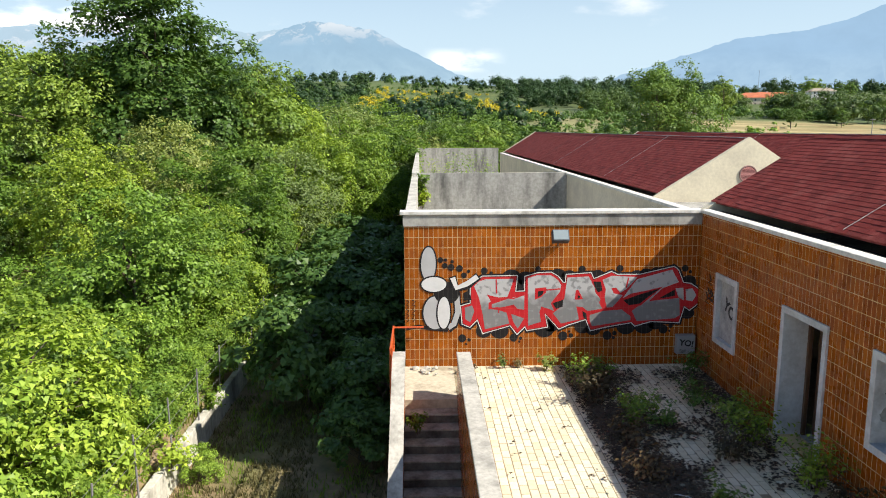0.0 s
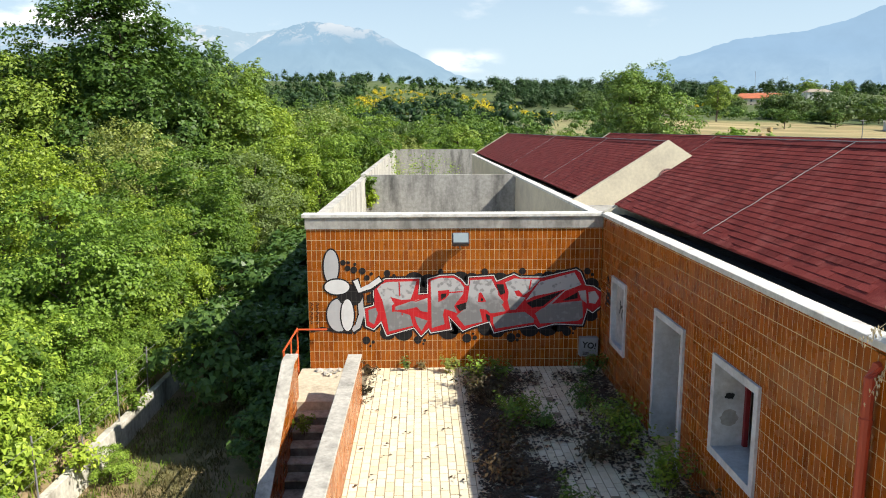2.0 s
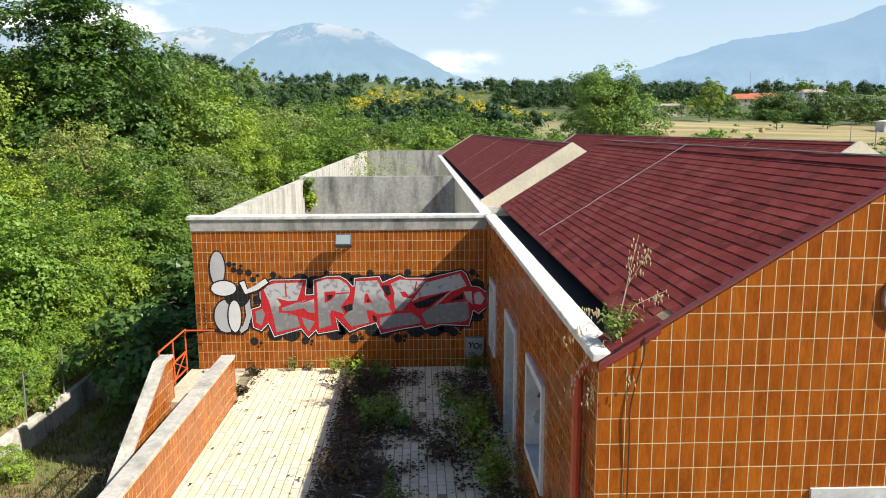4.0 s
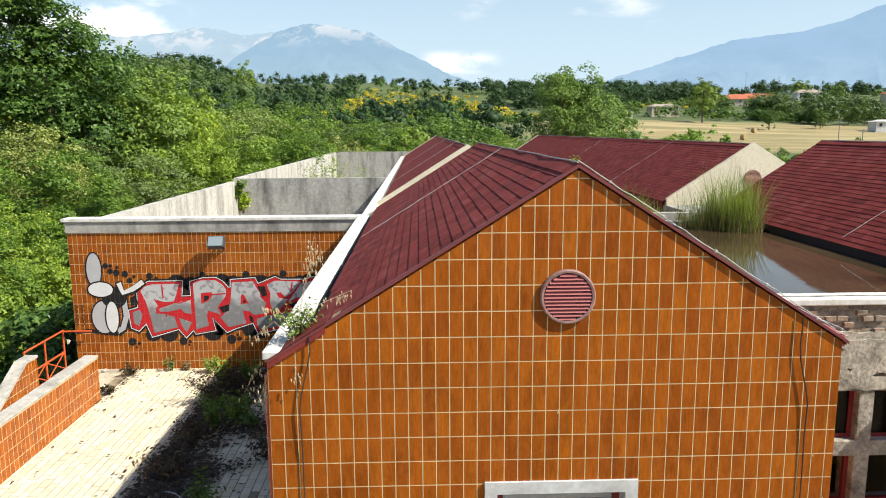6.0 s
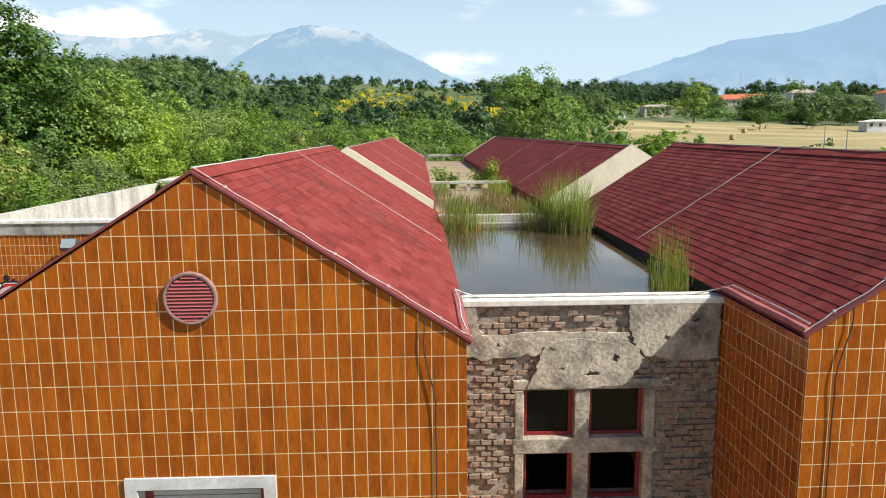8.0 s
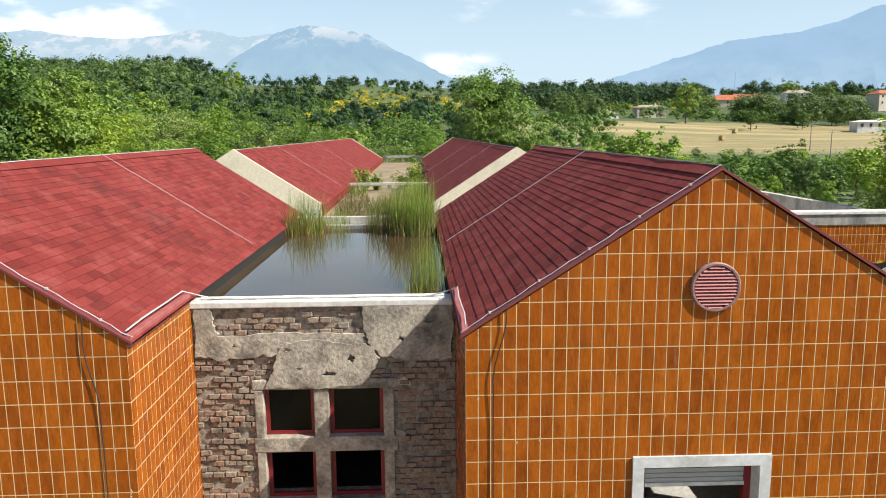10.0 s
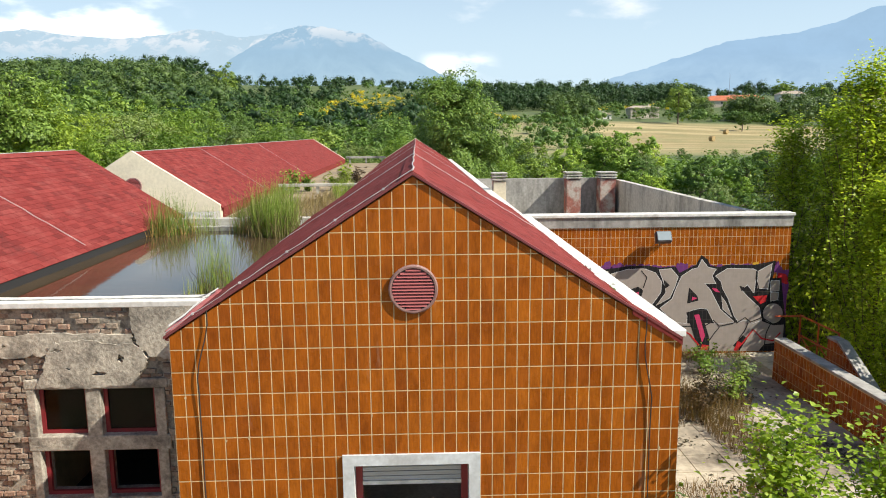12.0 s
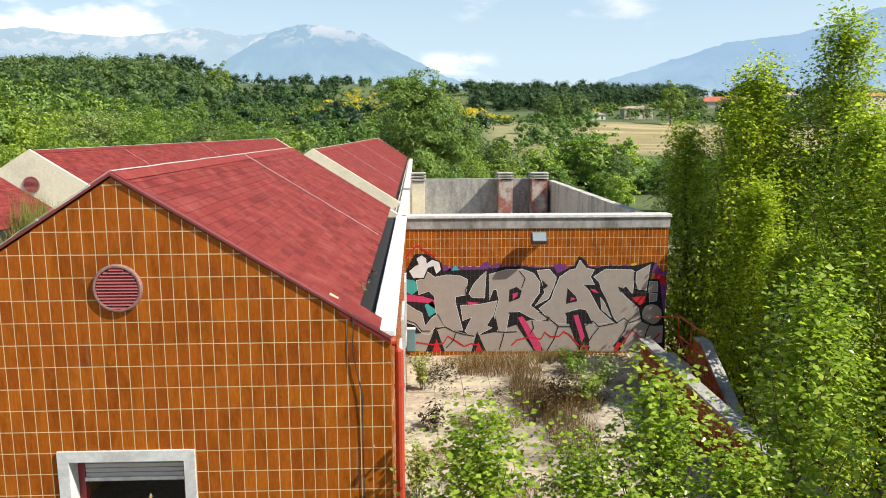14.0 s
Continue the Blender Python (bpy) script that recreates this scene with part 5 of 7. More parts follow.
P_BIG = poplar(31, 11.6, 2.3, 19000, 0.108, "tall poplar with pale green fluttering leaves")
P_MID = poplar(32, 9.6, 2.0, 15000, 0.108, "slender poplar with pale green leaves")
P_SAP = poplar(33, 6.2, 1.1, 8200, 0.07, "young poplar with shiny fresh green leaves", M_SAPL)
# poplars beyond x 26, below y 8 are unseen, added to shade the terrace
for k, (p, x, y, sc) in enumerate([(P_BIG, 28.7, 17.3, 0.88), (P_BIG, 31.1, 17.5, 0.98), (P_MID, 29.8, 18.3, 0.92), (P_MID, 30.2, 15.6, 0.62), (P_MID, 27.9, 18.4, 0.9), (P_MID, 29.2, 20.0, 0.95), (P_MID, 28.6, 10.4, 0.84), (P_MID, 29.6, 12.8, 0.92), (P_MID, 28.2, 7.6, 0.78), (P_MID, 28.2, 14.0, 0.62), (P_MID, 28.1, 15.2, 0.76), (P_SAP, 27.2, 11.6, 0.95), (P_MID, 26.9, 3.4, 0.86), (P_MID, 28.4, 4.4, 0.8), (P_SAP, 26.6, 9.4, 0.9), (P_MID, 27.9, 5.4, 0.8),
                                     (P_SAP, 20.8, 4.7, 0.95), (P_SAP, 21.5, 4.6, 0.9), (P_SAP, 22.3, 5.0, 1.0), (P_SAP, 22.0, 4.1, 0.86), (P_SAP, 21.3, 3.7, 0.82), (P_SAP, 22.9, 4.5, 0.9), (P_SAP, 24.0, 5.6, 1.14), (P_SAP, 25.0, 4.4, 1.05), (P_SAP, 19.43, 2.5, 0.98)]):
    plant(p, x, y, sc, 700 + k, "poplars beside the terrace")


# ---- far woods, broom, houses, hills ----
def bearing(px):
    return math.degrees(math.atan((px - 784) / 1284)) + 1.94


def far_points(n, test, seed):
    rng = random.Random(seed)
    out = []
    while len(out) < n:
        y = 215 * (5.0 ** rng.random())
        x = 12 + rng.uniform(-0.75, 0.75) * y
        if test(x, y, rng):
            out.append((x, y))
    return out


def in_field(x, y):
    return x > 40 and 130 < y < 345


def village(x, y):
    """The loosely wooded strip with houses beyond the field."""
    return x > 45 and 340 < y < 640


def clumps(name, pts, mat, seed, hmin, hmax, leaves, wide=0.5, lsize=0.16, n_lobe=4):
    """Far trees: a few billowing lobes each, covered with leaf tufts."""
    rng = np.random.default_rng(seed)
    P, N, S, L = [], [], [], []
    for x, y in pts:
        h = rng.uniform(hmin, hmax)
        w = h * wide * rng.uniform(0.75, 1.25)
        g = ground_z(x, y)
        for j in range(n_lobe):
            a = j * 2.4 + rng.uniform(0, 1.0)
            r = w * rng.uniform(0.5, 0.68)
            off = w * (0.0 if j == 0 else rng.uniform(0.4, 0.6))
            c = np.array([x + off * math.cos(a), y + off * math.sin(a), g + (h - r * 0.85 if j == 0 else rng.uniform(0.22, 0.72) * h)])
            k = leaves // n_lobe
            d = rng.normal(size=(k, 3))
            d /= np.linalg.norm(d, axis=1)[:, None]
            P.append(c + d * np.array([1, 1, 0.85]) * r * rng.uniform(0.62, 1.22, (k, 1)))
            N.append(d)
            S.append(np.full((k, 1), h * lsize))
            L.append((*c, r))
    pos, nrm = np.concatenate(P), np.concatenate(N)
    V, F = cores(L, 0.5, rng)
    me = leaves_mesh(name, pos, nrm, np.concatenate(S), mat, rng, aspect=0.8, single=True, core=(V, F), loose=0.4)
    return new(name, me)


def broom(x, y):
    return -38 < x < 66 and 340 < y < 640 and noise.noise((x * 0.02, y * 0.012, 1.0)) > -0.28


def front(x, y):
    """The low scrub before the broom slope."""
    return -40 < x < 66 and 250 < y < 345


def strip(n, px0, px1, d0, d1, seed):
    """Places between two bearings and two distances."""
    rng = random.Random(seed)
    out = []
    while len(out) < n:
        d = rng.uniform(d0, d1)
        x = 12.6 + d * math.tan(radians(bearing(rng.uniform(px0, px1))))
        if any(abs(x - hx) < hw and hy - hd < d < hy + 12 for hx, hy, hw, hd in KEEP):
            continue
        out.append((x, d - 1.3))
    return out


# clear spots at the houses: bearing place, distance, half width, clear depth in front
KEEP = [(12.6 + d * math.tan(radians(bearing(px))), d, w, f) for px, d, w, f in ((1290, 470, 17, 130), (1322, 560, 20, 60), (1068, 385, 11, 50), (1402, 520, 12, 60), (1540, 300, 10, 60), (1565, 420, 14, 90), (1150, 395, 8, 40))]
far1 = clumps("far_wood", far_points(1050, lambda x, y, r: not in_field(x, y) and not (broom(x, y) and r.random() < 0.93) and not (front(x, y) and r.random() < 0.75) and not village(x, y), 1), M_LEAFF, 21, 6, 13, 190, 0.5, 0.10)
tagged(far1, "distant dark green woods covering the low hills", "woodland", kind="stuff")
far2 = clumps("far_trees", far_points(560, lambda x, y, r: not in_field(x, y) and not (broom(x, y) and r.random() < 0.88) and not village(x, y), 2), M_LEAFD, 22, 3.5, 8, 160, 0.6, 0.12)
tagged(far2, "distant mid green trees and scrub on the plain", "woodland", kind="stuff")
rr = random.Random(19)
ridge = clumps("ridge_wood", [(x, y) for x, y in ((rr.uniform(-215, -40), rr.uniform(250, 470)) for _ in range(520)) if x - 12.6 + 0.232 * y < -2][:330], M_LEAFF, 29, 9, 15, 260, 0.55, 0.085, 4)
tagged(ridge, "dense green oak wood covering the low ridge", "woodland", kind="stuff")
hill = clumps("hill_wood", strip(150, 850, 1245, 540, 680, 5) + strip(14, 1240, 1568, 640, 720, 6), M_LEAFF, 24, 9, 16, 640, 0.48, 0.075, 5)
tagged(hill, "dark green wood on the rise behind the houses", "woodland", kind="stuff")
grove = clumps("village_trees", strip(26, 1310, 1400, 355, 440, 7) + strip(34, 1400, 1530, 330, 430, 8) + strip(22, 990, 1060, 400, 470, 9) + strip(14, 1225, 1262, 380, 470, 10) + strip(22, 985, 1090, 345, 400, 17), M_LEAFF, 25, 8, 14, 640, 0.46, 0.07, 5)
tagged(grove, "rounded dark green trees among the far houses", "woodland", kind="stuff")
hedge = clumps("field_hedge", strip(70, 990, 1245, 350, 470, 11) + strip(60, 1250, 1568, 340, 372, 12) + strip(30, 1060, 1240, 440, 560, 13) + strip(46, 960, 1085, 190, 335, 18), M_LEAFD, 26, 3, 7, 220, 0.6, 0.085, 4)
tagged(hedge, "hedge and scrub along the edge of the mown field", "hedge", kind="stuff")
verge = clumps("field_verge", strip(240, 1090, 1568, 96, 128, 14), M_LEAF, 27, 2.4, 4.4, 90, 0.8, 0.11, 3)
tagged(verge, "tall weeds and scrub on the near verge of the field", "scrub", kind="stuff")
br = clumps("broom_scrub", far_points(800, lambda x, y, r: broom(x, y), 3) + strip(110, 985, 1250, 455, 535, 15), M_YEL, 23, 1.6, 3.0, 60, 0.9, 0.24, 2)
gs = clumps("slope_scrub", far_points(900, lambda x, y, r: -60 < x < 90 and 300 < y < 660 and not village(x, y), 16), M_LEAFD, 28, 1.6, 4.0, 70, 0.8, 0.16, 2)
tagged(gs, "low green scrub between the broom on the slope", "scrub", kind="stuff")
tagged(br, "yellow flowering broom on the far hillside", "scrub", kind="stuff")


def mountain(name, prof, dist, base, mat, label, seed, depth=700):
    """A hazy range: crest heights by bearing (degrees) and elevation (degrees)."""
    rows, n = 14, 160
    a0, a1 = prof[0][0], prof[-1][0]
    verts, faces = [], []
    for j in range(rows + 1):
        t = j / rows
        for i in range(n + 1):
            a = a0 + (a1 - a0) * i / n
            e = np.interp(a, [p[0] for p in prof], [p[1] for p in prof])
            top = dist * math.tan(radians(e))
            d = dist - depth * (1 - t)
            z = base + (top - base) * (t ** 0.8)
            rough = 60 * noise.fractal((a * 0.9 + seed, t * 3.0, seed), 1.0, 2.0, 4) * (0.15 + 0.85 * math.sin(math.pi * min(1, t * 0.97)))
            verts.append((12.6 + d * math.tan(radians(a)), -1.0 + d + rough * 2, z + rough * 0.35 + (10 * noise.noise((a * 2.2, seed, 1)) if t == 1 else 0)))
    for j in range(rows):
        for i in range(n):
            q = j * (n + 1) + i
            faces.append((q, q + 1, q + n + 2, q + n + 1))
    ob = obj(name, verts, faces, mat)
    for p in ob.data.polygons:
        p.use_smooth = True
    return tagged(ob, label, "mountain", kind="structure")


# mountain colours with the air's haze painted in, self-lit by emission
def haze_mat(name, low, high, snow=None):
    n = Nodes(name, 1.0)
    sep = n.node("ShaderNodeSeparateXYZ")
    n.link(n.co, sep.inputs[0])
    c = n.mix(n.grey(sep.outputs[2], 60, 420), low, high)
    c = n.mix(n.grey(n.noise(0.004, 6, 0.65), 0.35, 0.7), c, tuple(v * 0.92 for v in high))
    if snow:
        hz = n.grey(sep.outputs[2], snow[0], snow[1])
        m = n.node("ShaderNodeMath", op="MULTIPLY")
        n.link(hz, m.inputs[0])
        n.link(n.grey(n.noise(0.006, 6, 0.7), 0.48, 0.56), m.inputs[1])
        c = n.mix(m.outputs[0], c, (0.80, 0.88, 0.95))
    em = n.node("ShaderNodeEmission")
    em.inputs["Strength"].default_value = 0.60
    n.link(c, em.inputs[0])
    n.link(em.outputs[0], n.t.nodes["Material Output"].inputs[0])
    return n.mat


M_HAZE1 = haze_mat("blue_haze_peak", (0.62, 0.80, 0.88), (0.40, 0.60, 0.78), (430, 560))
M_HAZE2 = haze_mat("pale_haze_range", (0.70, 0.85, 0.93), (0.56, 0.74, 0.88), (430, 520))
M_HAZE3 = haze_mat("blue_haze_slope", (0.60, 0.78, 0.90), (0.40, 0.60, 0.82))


def rise(py):
    return math.degrees(math.atan((228 - py) / 1284))


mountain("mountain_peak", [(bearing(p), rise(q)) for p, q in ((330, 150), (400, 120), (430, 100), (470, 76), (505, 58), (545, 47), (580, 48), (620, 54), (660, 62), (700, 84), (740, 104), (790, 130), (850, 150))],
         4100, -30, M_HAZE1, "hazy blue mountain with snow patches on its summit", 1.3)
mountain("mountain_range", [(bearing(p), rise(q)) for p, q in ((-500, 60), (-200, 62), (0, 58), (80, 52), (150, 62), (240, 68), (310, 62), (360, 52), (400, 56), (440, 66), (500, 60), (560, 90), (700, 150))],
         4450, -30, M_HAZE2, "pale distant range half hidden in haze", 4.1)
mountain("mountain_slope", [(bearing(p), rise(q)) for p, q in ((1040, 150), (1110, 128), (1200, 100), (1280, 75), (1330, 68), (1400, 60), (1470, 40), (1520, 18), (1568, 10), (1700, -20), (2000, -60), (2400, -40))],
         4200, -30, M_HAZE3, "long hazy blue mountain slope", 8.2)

# ---- painted pieces on the terrace end walls ----
def paint(name, colour, rough=0.7):
    n = Nodes(name, rough)
    # the tile joints show through the paint
    br = n.node("ShaderNodeTexBrick")
    br.offset = 0.0
    br.inputs["Scale"].default_value = 1.0
    br.inputs["Brick Width"].default_value, br.inputs["Row Height"].default_value = TE, TV
    br.inputs["Mortar Size"].default_value = 0.006
    br.inputs["Mortar Smooth"].default_value = 0.2
    br.inputs["Color1"].default_value = br.inputs["Color2"].default_value = (1, 1, 1, 1)
    br.inputs["Mortar"].default_value = (0, 0, 0, 1)
    sep, comb = n.node("ShaderNodeSeparateXYZ"), n.node("ShaderNodeCombineXYZ")
    n.link(n.co, sep.inputs[0])
    n.link(sep.outputs[0], comb.inputs[0])
    n.link(sep.outputs[2], comb.inputs[1])
    off = n.node("ShaderNodeMapping")
    off.inputs["Location"].default_value = (0.40, -ROW, 0)
    n.link(comb.outputs[0], off.inputs[0])
    n.link(off.outputs[0], br.inputs["Vector"])
    if isinstance(colour[0], tuple):
        add = n.node("ShaderNodeMath", op="ADD")
        n.link(n.noise(2.2, 3, 0.5), add.inputs[0])
        n.link(sep.outputs[2], add.inputs[1])
        c = n.mix(n.grey(add.outputs[0], 2.18, 1.98), colour[0], colour[1])
        c = n.mix(n.grey(n.noise(9.0, 2, 0.4), 0.56, 0.66), c, tuple(v * 1.25 for v in colour[1]))
    else:
        c = n.mix(0.3, colour, n.ramp(n.noise(7, 4), [(0.3, tuple(v * 0.6 for v in colour)), (0.7, colour)]))
    joint = n.mix(0.05, c, (0.62, 0.56, 0.48))
    c = n.mix(br.outputs["Color"], joint, c)
    n.bump(br.outputs["Fac"], -0.25, 0.004)
    n.b.inputs["Specular IOR Level"].default_value = 0.12
    return n.done(c)


P_BLACK = paint("black_spray_paint", (0.018, 0.017, 0.018))
P_WHITE = paint("white_spray_paint", (0.66, 0.66, 0.66))
P_GREY = paint("grey_spray_paint", ((0.44, 0.44, 0.45), (0.20, 0.20, 0.205)))
P_LGREY = paint("light_grey_spray_paint", (0.45, 0.45, 0.46))
P_RED = paint("red_spray_paint", (0.50, 0.022, 0.028))
P_TAUPE = paint("taupe_spray_paint", (0.345, 0.30, 0.265))
P_PURPLE = paint("purple_spray_paint", (0.15, 0.04, 0.17))
P_TEAL = paint("teal_spray_paint", (0.06, 0.36, 0.34))
P_YELLOW = paint("yellow_spray_paint", (0.60, 0.36, 0.04))
P_PINK = paint("pink_spray_paint", (0.55, 0.05, 0.14))


def grow(pts, d):
    """Moves an outline outwards by d, with blunt corners."""
    n = len(pts)
    area = sum(pts[i][0] * pts[(i + 1) % n][1] - pts[(i + 1) % n][0] * pts[i][1] for i in range(n))
    sg = 1 if area > 0 else -1
    out = []
    for i in range(n):
        p, q, r = Vector(pts[i - 1]), Vector(pts[i]), Vector(pts[(i + 1) % n])
        a, b = (q - p).normalized(), (r - q).normalized()
        na, nb = Vector((a.y, -a.x)) * sg, Vector((b.y, -b.x)) * sg
        m = na + nb
        if m.length < 0.2:
            out.append(tuple(q + na * d))
            continue
        m = m.normalized()
        out.append(tuple(q + m * d / max(0.55, m.dot(na))))
    return out


class Mural:
    """Flat paint layers on a wall that faces the front; points in a 2D grid of the wall."""

    def __init__(self, label, to):
        self.e = tagged(new("graffiti_mural"), label, "graffiti")
        self.to = to
        self.layer = 0

    def shape(self, name, pts, mat, level):
        y = Y_BACK - 0.0075 - 0.0016 * level
        bm = bmesh.new()
        vs = [bm.verts.new((*self.to(*p)[:1], y, self.to(*p)[1])) for p in pts]
        f = bm.faces.new(vs)
        f.normal_update()
        if f.normal.y > 0:
            f.normal_flip()
        bmesh.ops.triangulate(bm, faces=[f])
        r = bmesh.ops.extrude_face_region(bm, geom=bm.faces[:])
        for v in r["geom"]:
            if isinstance(v, bmesh.types.BMVert):
                v.co.y += 0.001
        return part(name, bm, mat, self.e)

    def disc(self, name, cx, cy, rx, ry, mat, level, n=18):
        return self.shape(name, [(cx + rx * math.cos(k * math.tau / n), cy + ry * math.sin(k * math.tau / n)) for k in range(n)], mat, level)

    def stroke(self, name, pts, w, mat, level):
        left, right = [], []
        for i, p in enumerate(pts):
            a, b = Vector(pts[max(0, i - 1)]), Vector(pts[min(len(pts) - 1, i + 1)])
            d = (b - a).normalized()
            nrm = Vector((-d.y, d.x)) * w / 2
            left.append(tuple(Vector(p) + nrm))
            right.append(tuple(Vector(p) - nrm))
        return self.shape(name, left + right[::-1], mat, level)


def plane_map(a, b, c, d, e, f, g, h):
    """From a drawing's grid to x and z on the wall, seen at a slight angle."""
    def to(u, v):
        w = 1 + g * u + h * v
        return (a * u + b * v + c) / w, (d * u + e * v + f) / w
    return to


def mural_left():
    m = Mural("spray-painted block letters in grey with red outline and black shadow", plane_map(0.0115933, -0.000209315, -7.61575, -0.000150071, -0.0121081, 7.97909, -2.30842e-05, -0.000120676))
    sil = [(752, 512), (760, 500), (772, 493), (832, 492), (829, 520), (848, 519), (848, 493), (870, 487), (893, 486), (905, 493), (914, 504), (920, 504), (921, 490), (963, 487), (968, 498), (1000, 485), (1010, 490)]
    sil += [(1050, 490), (1110, 476), (1117, 481), (1126, 504), (1140, 506), (1153, 515), (1153, 538), (1138, 550), (1128, 543), (1119, 572), (1070, 570), (1042, 578), (1036, 572), (994, 579), (964, 586), (956, 566)]
    sil += [(924, 576), (908, 583), (882, 556), (886, 580), (852, 586), (848, 578), (834, 592), (822, 577), (774, 591), (764, 566), (750, 580), (738, 575), (735, 545), (752, 540)]
    for cx, cy, r in ((823, 494, 17), (848, 496, 15), (838, 508, 12), (905, 492, 16), (925, 493, 14), (975, 494, 16), (1045, 492, 13), (1062, 490, 14), (1080, 486, 12), (1137, 501, 13), (1134, 556, 13)):
        m.disc("shadow_blot", cx, cy, r, r * 0.85, P_BLACK, 0.5)
    for cx, cy, r in ((742, 572, 12), (775, 588, 14), (803, 588, 16), (882, 584, 18), (894, 578, 14), (950, 580, 15), (968, 584, 14), (1026, 580, 17), (1058, 578, 18), (1078, 574, 14)):
        m.disc("shadow_blot", cx, cy, r, r * 0.85, P_BLACK, 0.5)
    for cx, cy, r in ((775, 482, 6), (787, 486, 3), (870, 479, 5), (948, 479, 6), (1015, 478, 6), (1130, 478, 6), (1139, 484, 3), (1157, 551, 4), (1156, 524, 3), (737, 601, 7), (749, 604, 3), (744, 611, 2), (828, 600, 7), (840, 601, 3), (838, 607, 2)):
        m.disc("dot", cx, cy, r, r, P_BLACK, 1)
    for cx, cy, r in ((915, 597, 8), (929, 596, 4), (926, 589, 2), (993, 596, 8), (1006, 592, 4), (1004, 600, 3), (1092, 585, 8), (1105, 579, 4), (1103, 588, 2), (697, 463, 5), (706, 463, 3), (705, 473, 5), (716, 476, 6), (718, 466, 3), (731, 478, 6), (739, 490, 5), (747, 483, 3)):
        m.disc("dot", cx, cy, r, r, P_BLACK, 1)
    m.shape("shadow", grow(sil, 5.5), P_BLACK, 1.5)
    m.shape("outline", grow(sil, 2.4), P_WHITE, 2)
    m.shape("outline_shade", grow(sil, 0.9), P_BLACK, 2.6)
    m.shape("fill_red", sil, P_RED, 3.2)
    letters = {
        "letter_g": [(757, 509), (765, 501), (777, 497), (827, 496), (822, 512), (816, 528), (800, 529), (780, 524), (787, 536), (783, 539), (783, 549), (800, 551), (815, 556), (820, 575), (777, 585), (773, 560), (766, 530)],
        "letter_g_bar": [(789, 541), (818, 531), (846, 524), (846, 551), (832, 549), (826, 542), (808, 546), (789, 548)],
        "letter_g_tail": [(823, 558), (846, 566), (835, 584), (827, 572)],
        "letter_r": [(852, 495), (868, 490), (893, 490), (905, 498), (911, 507), (909, 519), (897, 534), (893, 540), (899, 553), (889, 549), (876, 545), (873, 555), (876, 572), (853, 579)],
        "letter_a": [(922, 494), (960, 492), (966, 505), (971, 513), (971, 520), (981, 532), (978, 538), (984, 549), (958, 553), (949, 546), (938, 545), (943, 568), (911, 575), (897, 557), (910, 546), (917, 530)],
        "letter_f": [(984, 498), (1000, 491), (1046, 493), (1028, 513), (1016, 521), (1008, 512), (1000, 513), (1004, 522), (1020, 525), (1012, 535), (1002, 546), (992, 547), (988, 530), (990, 515)],
        "letter_f_foot": [(962, 560), (985, 553), (1018, 550), (1034, 562), (1034, 569), (966, 580), (962, 570)],
        "letter_z": [(1045, 497), (1107, 480), (1119, 502), (1090, 513), (1066, 536), (1080, 534), (1120, 530), (1121, 560), (1112, 566), (1045, 571), (1036, 553), (1052, 541), (1060, 530), (1078, 514), (1036, 522), (1020, 530)],
        "arrow": [(1131, 515), (1143, 513), (1150, 525), (1143, 536), (1132, 534)],
        "arrow_stub": [(1113, 513), (1127, 512), (1128, 535), (1118, 528)],
        "flourish": [(741, 547), (754, 543), (758, 553), (751, 573), (742, 567)],
    }
    for nm, pts in letters.items():
        m.shape(nm, pts, P_GREY, 4)
    for pts in ([(865, 513), (885, 511), (884, 520), (876, 528), (865, 533)], [(937, 517), (941, 515), (950, 532), (935, 533)], [(1016, 534), (1050, 520), (1091, 510), (1066, 531), (1052, 543), (1030, 546)]):
        m.shape("counter_edge", pts, P_RED, 5)
    for pts in ([(870, 518), (881, 516), (878, 524), (870, 529)], [(941, 525), (945, 527), (944, 531), (940, 531)], [(1021, 534), (1052, 523), (1086, 513), (1064, 529), (1050, 540), (1031, 543)], [(1085, 530), (1112, 515), (1112, 526), (1092, 530)],
                [(896, 539), (915, 533), (914, 545), (903, 549)], [(968, 501), (981, 501), (984, 517), (976, 520), (971, 511)], [(949, 553), (956, 557), (957, 568), (951, 565)], [(738, 521), (748, 517), (753, 533), (739, 535)]):
        m.shape("counter", pts, P_BLACK, 5.6)
    for pts in ([(812, 529), (826, 531), (846, 524)], [(783, 549), (800, 547), (801, 556)], [(796, 497), (797, 522)], [(870, 517), (909, 514)], [(826, 542), (834, 550), (846, 552)], [(1030, 494), (1026, 512)], [(962, 556), (985, 551), (1018, 549)]):
        m.stroke("red_line", pts, 2.2, P_RED, 6)
    # the painted figure beside the letters, as plain rounded shapes
    for nm, cx, cy, rx, ry, mt, lv in (("figure_top", 676, 470, 13, 30, P_LGREY, 3), ("figure_body", 689, 556, 21, 29, P_LGREY, 3), ("figure_chest", 709, 521, 20, 17, P_BLACK, 4), ("figure_head", 686, 506, 22, 13, P_WHITE, 5), ("figure_front", 704, 556, 11, 28, P_WHITE, 5)):
        m.disc(nm + "_edge", cx, cy, rx + 2.6, ry + 2.6, P_BLACK, lv - 0.6, 28)
        m.disc(nm, cx, cy, rx, ry, mt, lv, 28)
    m.stroke("figure_arm_edge", [(726, 520), (729, 555), (722, 578), (712, 585)], 14, P_BLACK, 1.6)
    m.stroke("figure_arm", [(726, 520), (729, 555), (722, 576), (712, 582)], 9.5, P_LGREY, 2.2)
    m.stroke("figure_hand_edge", [(718, 492), (726, 514), (744, 508), (765, 491)], 14, P_BLACK, 6)
